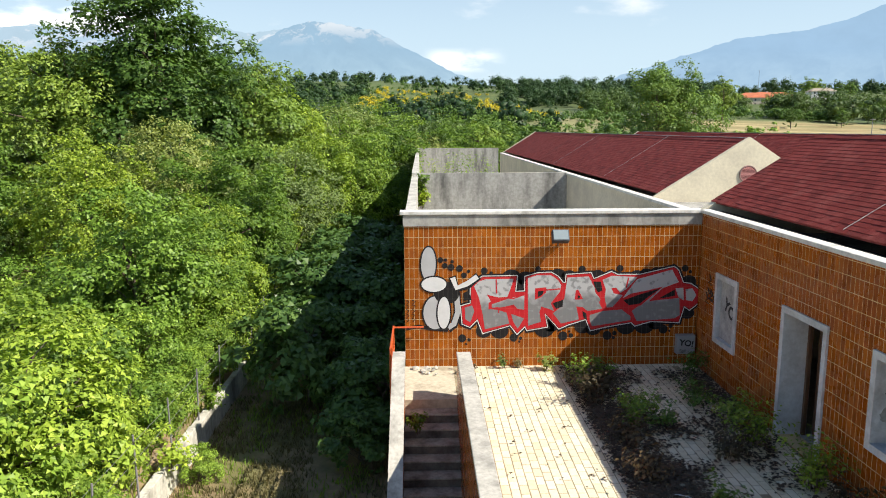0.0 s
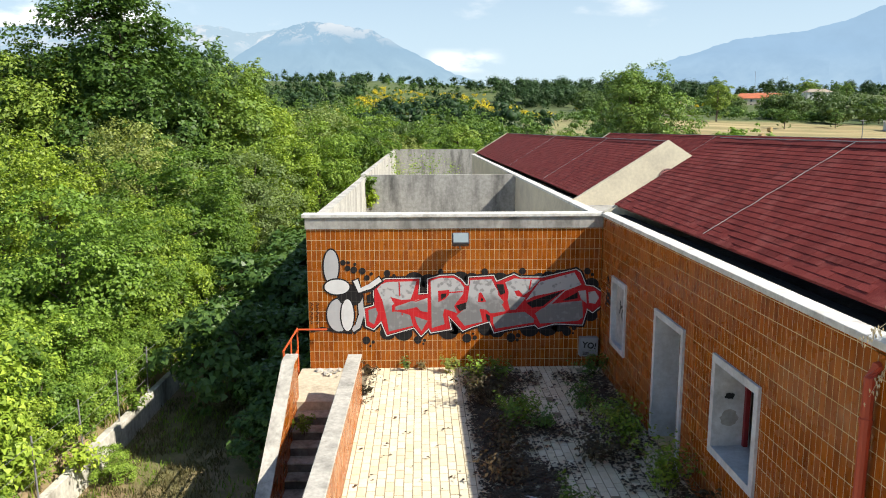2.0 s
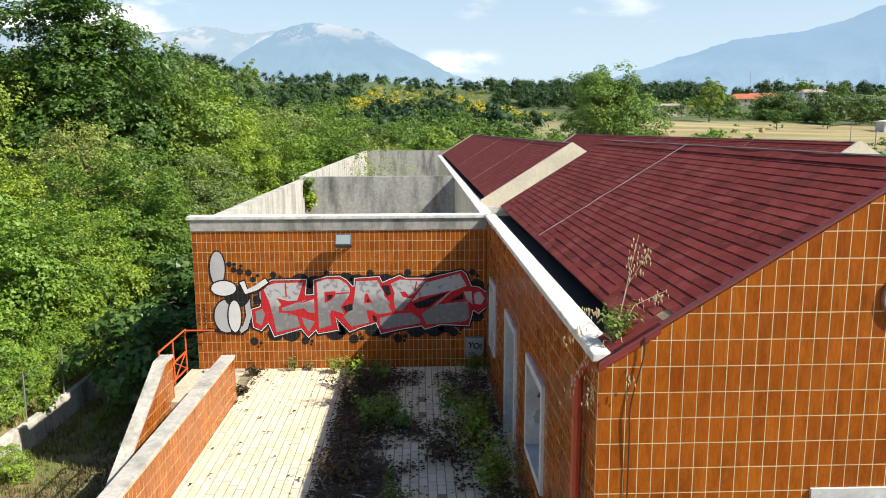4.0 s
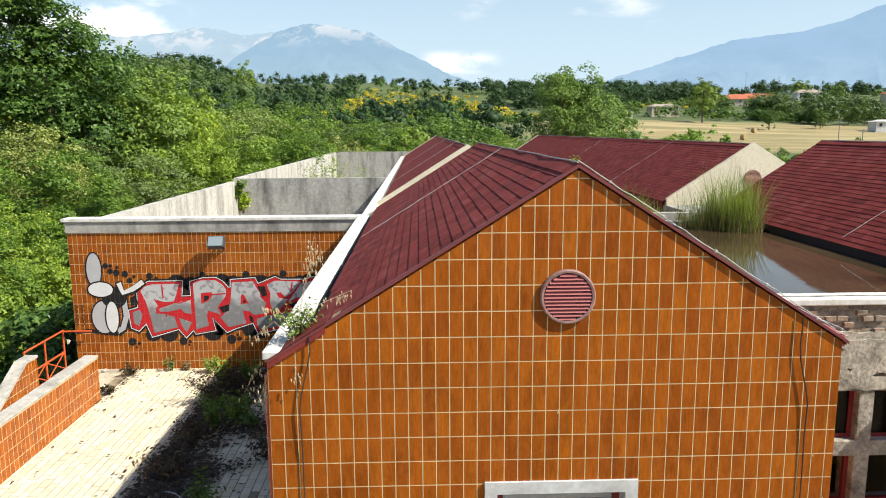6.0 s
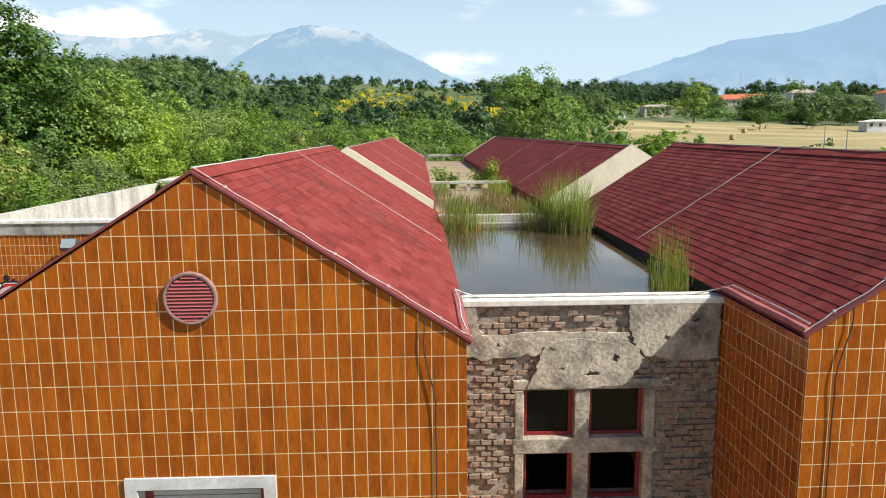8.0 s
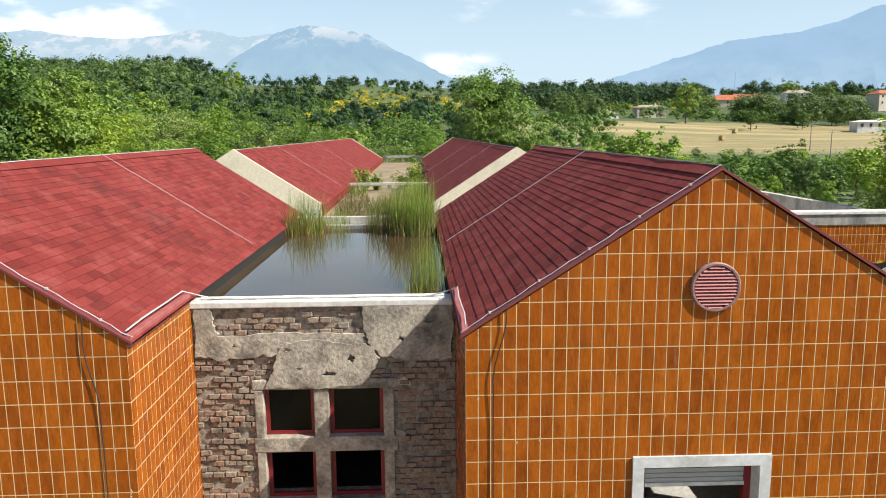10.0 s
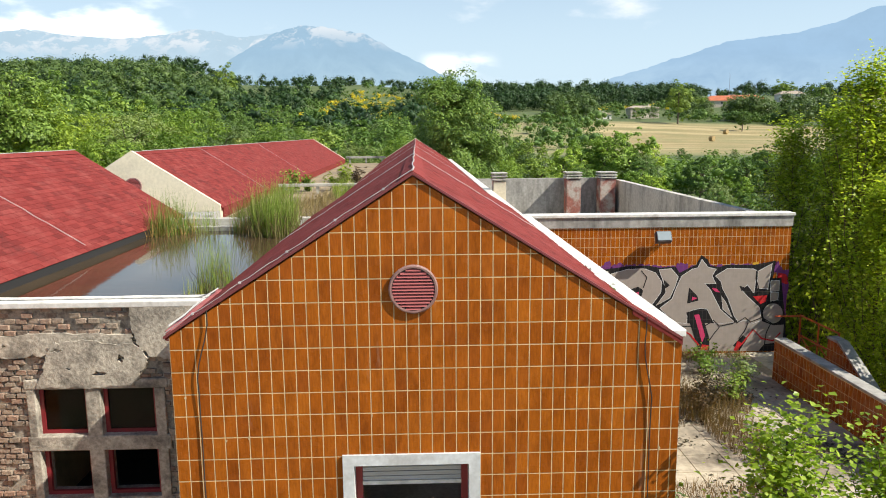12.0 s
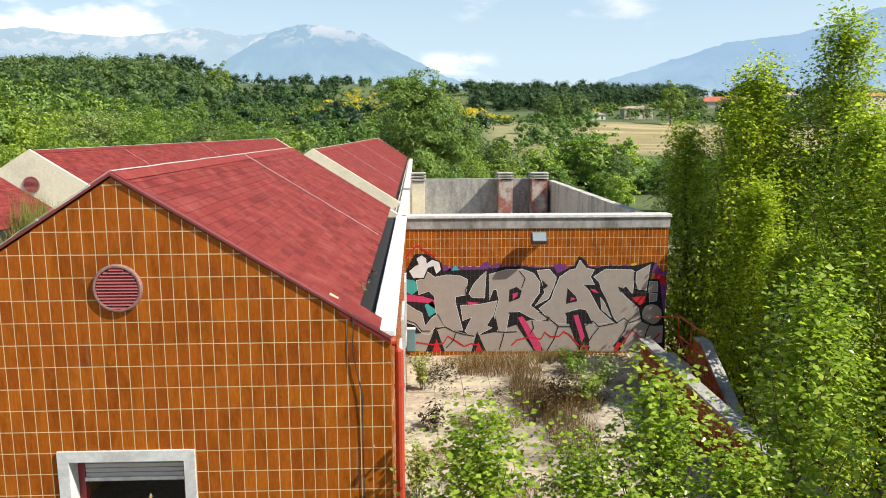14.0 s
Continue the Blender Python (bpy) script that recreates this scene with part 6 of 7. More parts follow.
    m.stroke("figure_hand", [(719, 494), (726, 512), (744, 505), (763, 492)], 9, P_WHITE, 6.6)
    m.stroke("figure_base", [(638, 584), (660, 580), (680, 584), (712, 587)], 6, P_BLACK, 1.2)
    for i in range(5):
        yy = 534 + i * 8
        m.stroke("scribble", [(638, yy), (643, yy + 3), (639, yy + 6)], 1.4, P_BLACK, 1)
        m.stroke("scribble", [(648, yy), (654, yy + 2), (649, yy + 6)], 1.4, P_BLACK, 1)


def mural_right():
    m = Mural("spray-painted taupe letters with black shadow, cracks and red zigzag", plane_map(0.0122641, -0.00241818, 10.4413, -0.000186358, -0.0133096, 8.51762, -2.7905e-05, -0.000116367))
    rng = random.Random(8)
    for i in range(17):
        cx = 795 + i * 23
        m.shape("overspray", ragged([(cx - 18, 484), (cx + 18, 484), (cx + 9, 472 - rng.uniform(0, 9)), (cx - 8, 474 - rng.uniform(0, 7))], 5, 2.2, 300 + i), P_PURPLE, 0)
    m.shape("overspray", ragged([(1166, 478), (1190, 480), (1190, 530), (1184, 590), (1180, 520)], 4, 2.5, 340), P_PURPLE, 0.2)
    m.shape("overspray", ragged([(1172, 485), (1190, 490), (1189, 505), (1174, 500)], 3, 2, 341), P_RED, 0.4)
    m.shape("overspray", ragged([(1128, 468), (1137, 462), (1142, 474), (1130, 474)], 3, 2, 342), P_YELLOW, 0.4)
    m.shape("overspray", ragged([(806, 482), (818, 470), (826, 483), (816, 486)], 3, 2, 343), P_TEAL, 0.4)
    m.stroke("red_line", [(726, 459), (738, 445), (750, 434), (760, 443), (772, 449), (781, 455)], 3, P_RED, 0.4)
    sil = [(720, 500), (735, 468), (745, 450), (765, 450), (793, 466), (795, 480), (830, 478), (872, 477), (905, 472), (940, 471), (962, 475), (990, 473), (998, 484), (1018, 474), (1027, 470), (1036, 453), (1047, 461), (1052, 472), (1068, 474), (1082, 470)]
    sil += [(1128, 471), (1168, 463), (1163, 494), (1178, 494), (1183, 540), (1187, 572), (1187, 622), (720, 622)]
    m.shape("shadow", sil, P_BLACK, 1)
    m.shape("lower_fill", [(722, 592), (760, 590), (797, 580), (850, 595), (886, 588), (950, 566), (985, 569), (1012, 573), (1060, 573), (1096, 573), (1115, 568), (1143, 569), (1165, 577), (1184, 576), (1182, 606), (1150, 610), (1140, 622), (722, 622)], P_TAUPE, 1.6)
    for pts, mt in (([(724, 493), (745, 497), (755, 510), (740, 522), (724, 515)], P_TEAL), ([(762, 540), (776, 533), (786, 550), (770, 561)], P_TEAL), ([(724, 520), (760, 525), (781, 532), (784, 550), (765, 536), (724, 533)], P_PINK)):
        m.shape("accent", pts, mt, 1.6)
    letters = {
        "letter_t": [(748, 497), (761, 494), (767, 481), (780, 491), (802, 487), (826, 489), (838, 495), (835, 522), (817, 525), (816, 534), (829, 584), (812, 584), (796, 577), (782, 553), (780, 525), (770, 515), (752, 521)],
        "letter_t_bar": [(841, 520), (848, 505), (860, 491), (871, 481), (868, 527), (846, 526)],
        "letter_t_foot": [(826, 541), (860, 539), (890, 533), (884, 556), (871, 577), (881, 580), (862, 590), (848, 598), (834, 586), (846, 561), (830, 567)],
        "left_limb": [(722, 533), (745, 548), (757, 554), (763, 578), (775, 563), (786, 556), (797, 578), (781, 579), (770, 592), (758, 590), (745, 575), (722, 568)],
        "letter_r": [(877, 486), (905, 478), (935, 477), (955, 484), (966, 500), (965, 518), (949, 541), (965, 553), (985, 562), (965, 568), (950, 562), (930, 551), (912, 553), (905, 590), (892, 587), (886, 560), (894, 531), (890, 512), (883, 513), (877, 530)],
        "letter_bit": [(962, 479), (983, 477), (995, 491), (990, 508), (981, 528), (958, 541), (975, 518), (970, 500)],
        "letter_a": [(1002, 490), (1020, 478), (1030, 476), (1037, 461), (1048, 475), (1062, 478), (1055, 490), (1062, 503), (1042, 503), (1053, 515), (1061, 530), (1071, 549), (1096, 571), (1062, 574), (1048, 548), (1037, 546), (1020, 550), (1012, 556), (1012, 573), (985, 570), (975, 556), (965, 546), (986, 530), (993, 510)],
        "letter_f": [(1062, 490), (1082, 477), (1128, 478), (1134, 481), (1132, 500), (1130, 520), (1118, 505), (1108, 515), (1118, 526), (1140, 546), (1144, 568), (1130, 573), (1115, 567), (1104, 571), (1096, 560), (1085, 530), (1075, 512), (1072, 500)],
        "letter_f_bar": [(1137, 482), (1161, 469), (1154, 513), (1136, 511)],
        "splinter": [(1073, 526), (1080, 536), (1092, 562), (1076, 548)],
        "mark": [(1160, 499), (1174, 499), (1174, 516), (1159, 517)],
        "mark_foot": [(1160, 520), (1173, 520), (1172, 532), (1160, 534)],
    }
    for nm, pts in letters.items():
        m.shape(nm + "_shine", grow(pts, 0.8), P_WHITE, 2.2)
        m.shape(nm, pts, P_TAUPE, 2.8)
    m.disc("mark_dot_edge", 1164, 556, 19.5, 19.5, P_BLACK, 2.2, 26)
    m.disc("mark_dot", 1164, 556, 17.5, 17.5, P_TAUPE, 2.8, 26)
    m.shape("curl_edge", grow([(735, 480), (745, 472), (752, 468), (748, 458), (757, 452), (765, 458), (766, 467), (775, 460), (788, 464), (791, 478), (783, 485), (778, 471), (768, 474), (760, 492), (742, 492)], 2.2), P_BLACK, 3)
    m.shape("curl", [(735, 480), (745, 472), (752, 468), (748, 458), (757, 452), (765, 458), (766, 467), (775, 460), (788, 464), (791, 478), (783, 485), (778, 471), (768, 474), (760, 492), (742, 492)], P_WHITE, 3.6)
    for pts in ([(912, 513), (925, 508), (934, 515), (930, 528), (911, 535)], [(1015, 510), (1030, 525), (1032, 533), (1012, 538)], [(1011, 554), (1036, 547), (1053, 600), (1053, 621), (1034, 619)], [(1104, 507), (1118, 512), (1108, 517)], [(970, 496), (981, 506), (972, 512)], [(1118, 524), (1131, 519), (1156, 521), (1152, 542), (1142, 546)],
                [(764, 622), (782, 577), (798, 622)], [(845, 622), (855, 586), (871, 622)], [(910, 553), (929, 552), (973, 621), (955, 621)], [(884, 576), (888, 560), (893, 586)], [(1095, 612), (1112, 594), (1120, 600), (1106, 622)], [(1050, 505), (1066, 508), (1075, 522), (1062, 520)]):
        m.shape("counter", pts, P_BLACK, 3.6)
    for pts, mt in (([(918, 520), (927, 517), (926, 524), (918, 530)], P_PINK), ([(1021, 526), (1030, 529), (1020, 533)], P_PINK), ([(1025, 558), (1034, 557), (1045, 595), (1040, 607)], P_PINK), ([(927, 562), (936, 560), (967, 608), (969, 621), (958, 621)], P_PINK), ([(1128, 526), (1153, 524), (1151, 535), (1142, 540)], P_RED), ([(776, 622), (783, 600), (792, 622)], P_RED),
                    ([(852, 622), (857, 605), (865, 622)], P_RED), ([(836, 534), (862, 536), (842, 540)], P_PINK), ([(1096, 621), (1103, 604), (1110, 608), (1104, 621)], P_RED), ([(1036, 620), (1040, 610), (1052, 612), (1050, 620)], P_RED), ([(1055, 511), (1064, 512), (1070, 519), (1061, 517)], P_PINK)):
        m.shape("accent", pts, mt, 4.4)
    for z in ([(747, 606), (775, 610), (795, 608), (803, 595), (820, 605), (832, 613), (845, 608), (860, 612)], [(915, 612), (925, 602), (945, 597), (968, 600), (975, 588), (985, 596), (1000, 595), (1008, 587), (1018, 592), (1035, 612)], [(1098, 620), (1110, 610), (1130, 584), (1145, 600), (1165, 604), (1178, 590)]):
        m.stroke("zigzag", z, 2.6, P_RED, 5)
    for pts in ([(797, 578), (815, 587), (832, 592), (850, 595)], [(886, 587), (905, 588), (925, 587)], [(965, 552), (990, 570), (1000, 578), (1025, 578)], [(1045, 577), (1060, 568), (1070, 578), (1095, 573)], [(1100, 573), (1115, 563), (1125, 571), (1145, 563), (1165, 575), (1184, 575)], [(817, 590), (813, 602), (800, 616)], [(903, 588), (900, 600), (894, 619)],
                [(952, 568), (955, 580), (948, 592)], [(998, 578), (991, 600), (979, 620)], [(1070, 580), (1060, 592), (1053, 603)], [(1121, 572), (1115, 586), (1105, 600)], [(728, 566), (745, 572), (757, 586), (772, 586)], [(838, 490), (842, 500), (835, 512), (836, 526)], [(1134, 481), (1133, 495), (1138, 512)], [(930, 480), (940, 492), (934, 510)], [(1160, 575), (1153, 590), (1150, 612)]):
        m.stroke("crack", pts, 1.7, P_BLACK, 5)


mural_left()
mural_right()


def lettering(name, text, size, m, mat, parent):
    cu = bpy.data.curves.new(name, "FONT")
    cu.body, cu.size, cu.align_x, cu.align_y, cu.extrude = text, size, "CENTER", "CENTER", 0.001
    cu.offset = size * 0.035
    tmp = new("tmp", cu)
    me = bpy.data.meshes.new_from_object(tmp)
    bpy.data.objects.remove(tmp)
    me.materials.clear()
    me.materials.append(mat)
    ob = new(name, me)
    ob.parent = parent
    ob.matrix_basis = m
    return ob


# ---- fixtures on the walls ----
M_BOX = plain("grey_cabinet_paint", (0.30, 0.31, 0.31), 0.5)
M_TEALBOX = plain("teal_cabinet_paint", (0.12, 0.24, 0.27), 0.5)
M_LAMP = plain("dark_lamp_housing", (0.07, 0.07, 0.075), 0.5)
M_LENS = plain("dusty_lamp_glass", (0.24, 0.29, 0.31), 0.25)
M_INK = plain("black_marker", (0.012, 0.012, 0.012), 0.6)
M_PIPE = plain("red_downpipe_paint", (0.42, 0.06, 0.028), 0.45)


def floodlight(x):
    e = tagged(new("floodlight"), "square dark floodlight with dusty glass on a wall bracket", "lamp")
    y, z = Y_BACK, 3.0
    bm = bmesh.new()
    m = pose(x, y - 0.27, z - 0.01, -32)
    r = bmesh.ops.create_cube(bm, size=1.0, matrix=m @ Matrix.Diagonal((0.37, 0.17, 0.27, 1)))
    bmesh.ops.bevel(bm, geom=bm.edges[:], offset=0.015, segments=2, affect="EDGES")
    part("housing", bm, M_LAMP, e)
    bm = bmesh.new()
    bmesh.ops.create_cube(bm, size=1.0, matrix=m @ pose(0, -0.088, 0) @ Matrix.Diagonal((0.32, 0.008, 0.22, 1)))
    part("glass", bm, M_LENS, e)
    bm = bmesh.new()
    tube(bm, [(x - 0.1, y - 0.01, z - 0.2), (x - 0.12, y - 0.2, z - 0.08)], 0.014, 6)
    tube(bm, [(x + 0.1, y - 0.01, z - 0.2), (x + 0.12, y - 0.2, z - 0.08)], 0.014, 6)
    tube(bm, [(x, y - 0.005, z - 0.24), (x, y - 0.24, z)], 0.018, 6)
    part("bracket", bm, M_LAMP, e)


floodlight(3.0)
floodlight(22.95)

cab = tagged(new("electric_cabinet"), "grey metal wall cabinet with black scribbled tag", "cabinet")
box("body", 5.72, 6.14, Y_BACK - 0.17, Y_BACK - 0.005, 0.26, 0.70, M_BOX, cab, bevel=0.012)
box("door", 5.74, 6.12, Y_BACK - 0.185, Y_BACK - 0.17, 0.28, 0.68, M_BOX, cab, bevel=0.004)
lettering("tag", "YO!", 0.19, pose(5.93, Y_BACK - 0.188, 0.52, 90, 8, 0), M_INK, cab)
bm = bmesh.new()
for i in range(3):
    tube(bm, [(5.78, Y_BACK - 0.187, 0.38 - i * 0.03), (5.84, Y_BACK - 0.187, 0.36 - i * 0.025), (5.92, Y_BACK - 0.187, 0.37 - i * 0.02)], 0.006, 5)
part("tag_lines", bm, M_INK, cab)
cab2 = tagged(new("electric_cabinet"), "narrow teal-grey metal cabinet with a white lid", "cabinet")
box("body", 19.73, 19.94, Y_BACK - 0.17, Y_BACK - 0.02, 0.16, 0.70, M_TEALBOX, cab2, bevel=0.012)
box("lid", 19.722, 19.95, Y_BACK - 0.18, Y_BACK - 0.02, 0.70, 0.74, M_COPE, cab2, bevel=0.006)
tag1 = tagged(new("wall_tag"), "black scribbled tag on the boarded window", "graffiti")
lettering("letters", "YO", 0.36, pose(6.257, 14.1, 1.62, 90, 0, -90) @ pose(0, 0, 0, 0, 0, -25), M_INK, tag1)
for i in range(6):
    bm = bmesh.new()
    r = random.Random(60 + i)
    z0 = 1.9 + r.uniform(-0.35, 0.35)
    tube(bm, [(6.19, 15.15 - 0.06 * i, z0), (6.19, 15.05 - 0.06 * i, z0 - 0.12), (6.19, 15.2 - 0.06 * i, z0 - 0.2), (6.19, 15.0 - 0.06 * i, z0 - 0.22)], 0.011, 5)
    part("stroke", bm, M_INK, tag1)


def downpipe(x, y):
    e = tagged(new("downpipe"), "red painted metal downpipe at the block's corner", "pipe")
    bm = bmesh.new()
    s = -1 if x < XC else 1
    tube(bm, [(x - s * 0.08, y, 3.3), (x + s * 0.02, y, 3.28), (x + s * 0.075, y, 3.18), (x + s * 0.075, y, 0.5), (x + s * 0.075, y, GROUND)], 0.05, 10)
    part("pipe", bm, M_PIPE, e)
    for z in (2.75, 1.4, 0.1):
        bm = bmesh.new()
        tube(bm, [(x + s * 0.075, y, z), (x + s * 0.075, y, z + 0.05)], 0.058, 10)
        part("collar", bm, M_PIPE, e)


downpipe(X_OUT, 5.78)
downpipe(mx(X_OUT, 1), 5.78)


def cable(name, pts, r, mat, label):
    bm = bmesh.new()
    tube(bm, pts, r, 5)
    return tagged(part(name, bm, mat), label, "cable")


def hanging(x, z0, off, seed):
    rng = random.Random(seed)
    pts = [(x, Y_FRONT - 0.03, z0)]
    z = z0
    for i in range(6):
        z -= 0.14
        pts.append((x + off * (1 - math.cos(i / 5 * math.pi)) / 2 - 0.03 * math.sin(i / 5 * math.pi), Y_FRONT - 0.03, z))
    for i in range(14):
        z -= 0.3
        pts.append((x + off + rng.uniform(-0.004, 0.004), Y_FRONT - 0.02, z))
    cable("hanging_cable", pts, 0.0065, M_DARKCABLE, "thin dark cable hanging down the tiled gable")


hanging(10.95, 3.82, 0.10, 1)
hanging(6.58, 3.68, -0.10, 2)
hanging(mx(10.95, 1), 3.82, -0.12, 3)
hanging(mx(6.58, 1), 3.68, 0.08, 4)


def over_roof(s, y, zr, side, r=0.005):
    """A conductor lying across a slope from the ridge to the eaves."""
    xr = mx(X_RIDGE, s)
    xe = mx(X_IN - 0.05, s) if side == "in" else mx(X_OUT + 0.40, s)
    k = SLOPE_IN if side == "in" else SLOPE_OUT
    pts = []
    for i in range(13):
        t = i / 12
        x = xr + (xe - xr) * t
        pts.append((x, y + 0.05 * t + 0.015 * math.sin(i * 2.1), zr - k * abs(x - xr) + 0.035 + 0.004 * math.sin(i * 3)))
    cable("roof_cable", pts, r, M_CABLE, "pale lightning cable lying across the shingles")


for s in (-1, 1):
    for side in ("in", "out"):
        over_roof(s, 10.9, Z_RIDGE, side)
        for y in (26.0, 36.0):
            over_roof(s, y, 5.0, side, 0.004)
    xr = mx(X_RIDGE, s)
    cable("ridge_cable", [(xr + 0.012 * math.sin(i * 1.7), Y_FRONT + 0.03 + i * 0.535, Z_RIDGE + 0.030 + 0.003 * math.sin(i * 2.3)) for i in range(21)], 0.0075, M_CABLE, "pale lightning cable along the roof ridge")
    cable("ridge_cable", [(xr + 0.01 * math.sin(i * 1.7), 19.8 + i * 1.8, 5.0 + 0.035 + 0.004 * math.sin(i * 2.3)) for i in range(21)], 0.009, M_CABLE, "pale lightning cable along the roof ridge")
    xi = mx(X_IN, s)
    d = -s
    cable("eave_cable", [(xi + d * 0.05 * 0, 5.36, 3.66), (xi - d * 0.02, 5.8, 3.66), (xi, 6.5, 3.67), (xi - d * 0.02, 7.1, 3.66), (xi + d * 0.12, 7.3, 3.56), (xi + d * 0.3, 7.4, 3.49)], 0.009, M_CABLE, "pale cable running round the eave")
    structure(box("corner_flashing_" + SIDE[s], *sorted((xi - d * 0.035, xi + d * 0.04)), Y_FRONT + 0.02, 7.28, 3.50, 3.612, M_FLASH, bevel=0.008), "faded red metal upstand at the roof's inner corner", "trim")
    structure(box("eave_flashing_" + SIDE[s], *sorted((xi - d * 0.02, xi + d * 0.045)), 7.60, Y_WING, 3.30, 3.545, M_BLACK), "black bituminous eave edge above the pond", "trim")
    structure(box("eave_flashing_rear_" + SIDE[s], *sorted((xi - d * 0.02, xi + d * 0.045)), 19.76, 56.9, 3.10, 3.415, M_SHING), "red shingle-clad eave edge of the rear roof", "trim")

# long white conduit on the court coping
cable("coping_conduit", [(X_IN + 0.1 + i * 0.3, 7.42 + 0.01 * math.sin(i * 2.0), 3.497) for i in range(11)], 0.022, M_COPE, "white plastic conduit lying on the coping")

# loose pale pipe on the terrace
cable("loose_pipe", [(3.62 + 0.055 * i, 9.62 - 0.05 * i * i * 0.12, 0.03) for i in range(14)], 0.012, M_CABLE, "pale plastic pipe lying on the paving")


# ---- chimneys on the east yard ----
M_CHIM = weathered("flaking_red_chimney", (0.50, 0.44, 0.38), (0.34, 0.13, 0.10), 1.4, 10.0, lo=0.42, hi=0.55)
for k, (x, y, w, top, mat) in enumerate([(20.08, 25.0, 0.46, 3.72, M_PLAST), (23.95, 30.3, 0.62, 3.42, M_CHIM), (25.45, 30.3, 0.68, 3.42, M_CHIM)]):
    e = tagged(new("chimney"), "flaking plastered chimney with stacked concrete cap slabs", "chimney", "yard chimneys")
    box("shaft", x - w / 2, x + w / 2, y - w / 2, y + w / 2, 0.0, top, mat, e, bevel=0.01)
    for i in range(3):
        z = top + i * 0.11
        box("cap_slab", x - w / 2 - 0.05, x + w / 2 + 0.05, y - w / 2 - 0.05, y + w / 2 + 0.05, z + 0.05, z + 0.105, M_CONCL, e, bevel=0.008)
        for dx in (-1, 1):
            for dy in (-1, 1):
                box("cap_block", x + dx * (w / 2 - 0.05) - 0.04, x + dx * (w / 2 - 0.05) + 0.04, y + dy * (w / 2 - 0.05) - 0.04, y + dy * (w / 2 - 0.05) + 0.04, z, z + 0.05, M_CONC, e)

structure(box("floor_yard_far", X_END[-1] + 0.25, X_OUT, 30.95, 67.75, -0.2, 0.0, M_CONC), "overgrown concrete floor of the far yard", "floor")


# ---- boundary wall with posts ----
bw = structure(new("wall_boundary"), "low whitewashed boundary wall, stained and partly overgrown", "wall")
M_LIME = weathered("stained_limewash", (0.66, 0.63, 0.55), (0.22, 0.20, 0.16), 1.3, 9.0, streak=True, lo=0.45, hi=0.7)
yy, k = 6.0, 0
while yy < 46:
    rng = random.Random(500 + k)
    L = 2.4
    box("wall_panel", -6.12 + rng.uniform(-0.02, 0.02), -5.92 + rng.uniform(-0.02, 0.02), yy + 0.01, yy + L - 0.01, GROUND - 0.2, -2.36 + rng.uniform(-0.05, 0.05), M_LIME, bw, bevel=0.02)
    yy += L
    k += 1
M_POST = plain("rusty_grey_post", (0.22, 0.21, 0.22), 0.6)
for i in range(14):
    y = 8 + i * 2.1
    bm = bmesh.new()
    tube(bm, [(-6.02, y, -2.45), (-6.02 + random.Random(i).uniform(-0.06, 0.06), y, -0.95)], 0.022, 6)
    tagged(part("fence_post", bm, M_POST), "thin grey metal fence post on the boundary wall", "post", "fence posts")
for z in (-1.9, -1.5, -1.1):
    cable("fence_wire", [(-6.02, 8 + i * 2.1, z + 0.03 * math.sin(i)) for i in range(14)], 0.004, M_POST, "slack rusty fence wire")


# ---- reeds and weeds ----
def blades(n, radius, hmin, hmax, width, seed, lean=0.35, seg=4, bend=0.5):
    """Long thin leaves rising from a patch; returns vertices and faces."""
    rng = np.random.default_rng(seed)
    V, F = [], []
    for _ in range(n):
        a, r = rng.uniform(0, math.tau), radius * math.sqrt(rng.uniform())
        p = np.array([r * math.cos(a), r * math.sin(a), -0.03])
        h = rng.uniform(hmin, hmax)
        la = rng.uniform(0, math.tau)
        l = np.array([math.cos(la), math.sin(la), 0]) * rng.uniform(0, lean)
        side = np.array([-math.sin(la + 1), math.cos(la + 1), 0])
        b = len(V)
        w = width * rng.uniform(0.6, 1.3)
        for k in range(seg + 1):
            t = k / seg
            q = p + np.array([0, 0, h * (t - bend * 0.25 * t ** 3 * np.linalg.norm(l) * 2)]) + l * h * t ** 1.8
            ww = w * (1 - t) ** 0.6 + 0.001
            V += [tuple(q - side * ww / 2), tuple(q + side * ww / 2)]
        for k in range(seg):
            F.append((b + 2 * k, b + 2 * k + 1, b + 2 * k + 3, b + 2 * k + 2))
    return V, F


def reed_clump(x, y, z, sx, sy, n, h, seed, label="clump of tall green reeds growing at the pond's edge", dry=True):
    e = tagged(new("reed_clump"), label, "reeds", "pond reeds")
    e.matrix_basis = pose(x, y, z)
    V, F = blades(int(n * 1.3), 1.0, h * 0.4, h, 0.02, seed, 0.75)
    ob = obj("foliage", [(v[0] * 1, v[1], v[2]) for v in V], F, M_REED, e)
    ob.matrix_basis = Matrix.Diagonal((sx, sy, 1, 1))
    if dry:
        V, F = blades(n, 1.1, h * 0.2, h * 0.6, 0.026, seed + 50, 1.3)
        ob = obj("dead_foliage", V, F, M_DRY, e)
        ob.matrix_basis = Matrix.Diagonal((sx * 1.05, sy * 1.1, 1, 1))
    return e


reed_clump(11.75, 14.0, 3.3, 0.42, 0.55, 300, 1.25, 1)
reed_clump(12.35, 14.3, 3.3, 0.35, 0.5, 110, 0.9, 2)
reed_clump(14.0, 13.9, 3.3, 0.5, 0.75, 620, 1.6, 3)
reed_clump(13.35, 14.2, 3.3, 0.35, 0.5, 200, 1.2, 4)
reed_clump(14.25, 8.3, 3.3, 0.24, 0.42, 200, 1.12, 5, "clump of yellow-green iris leaves beside the coping")
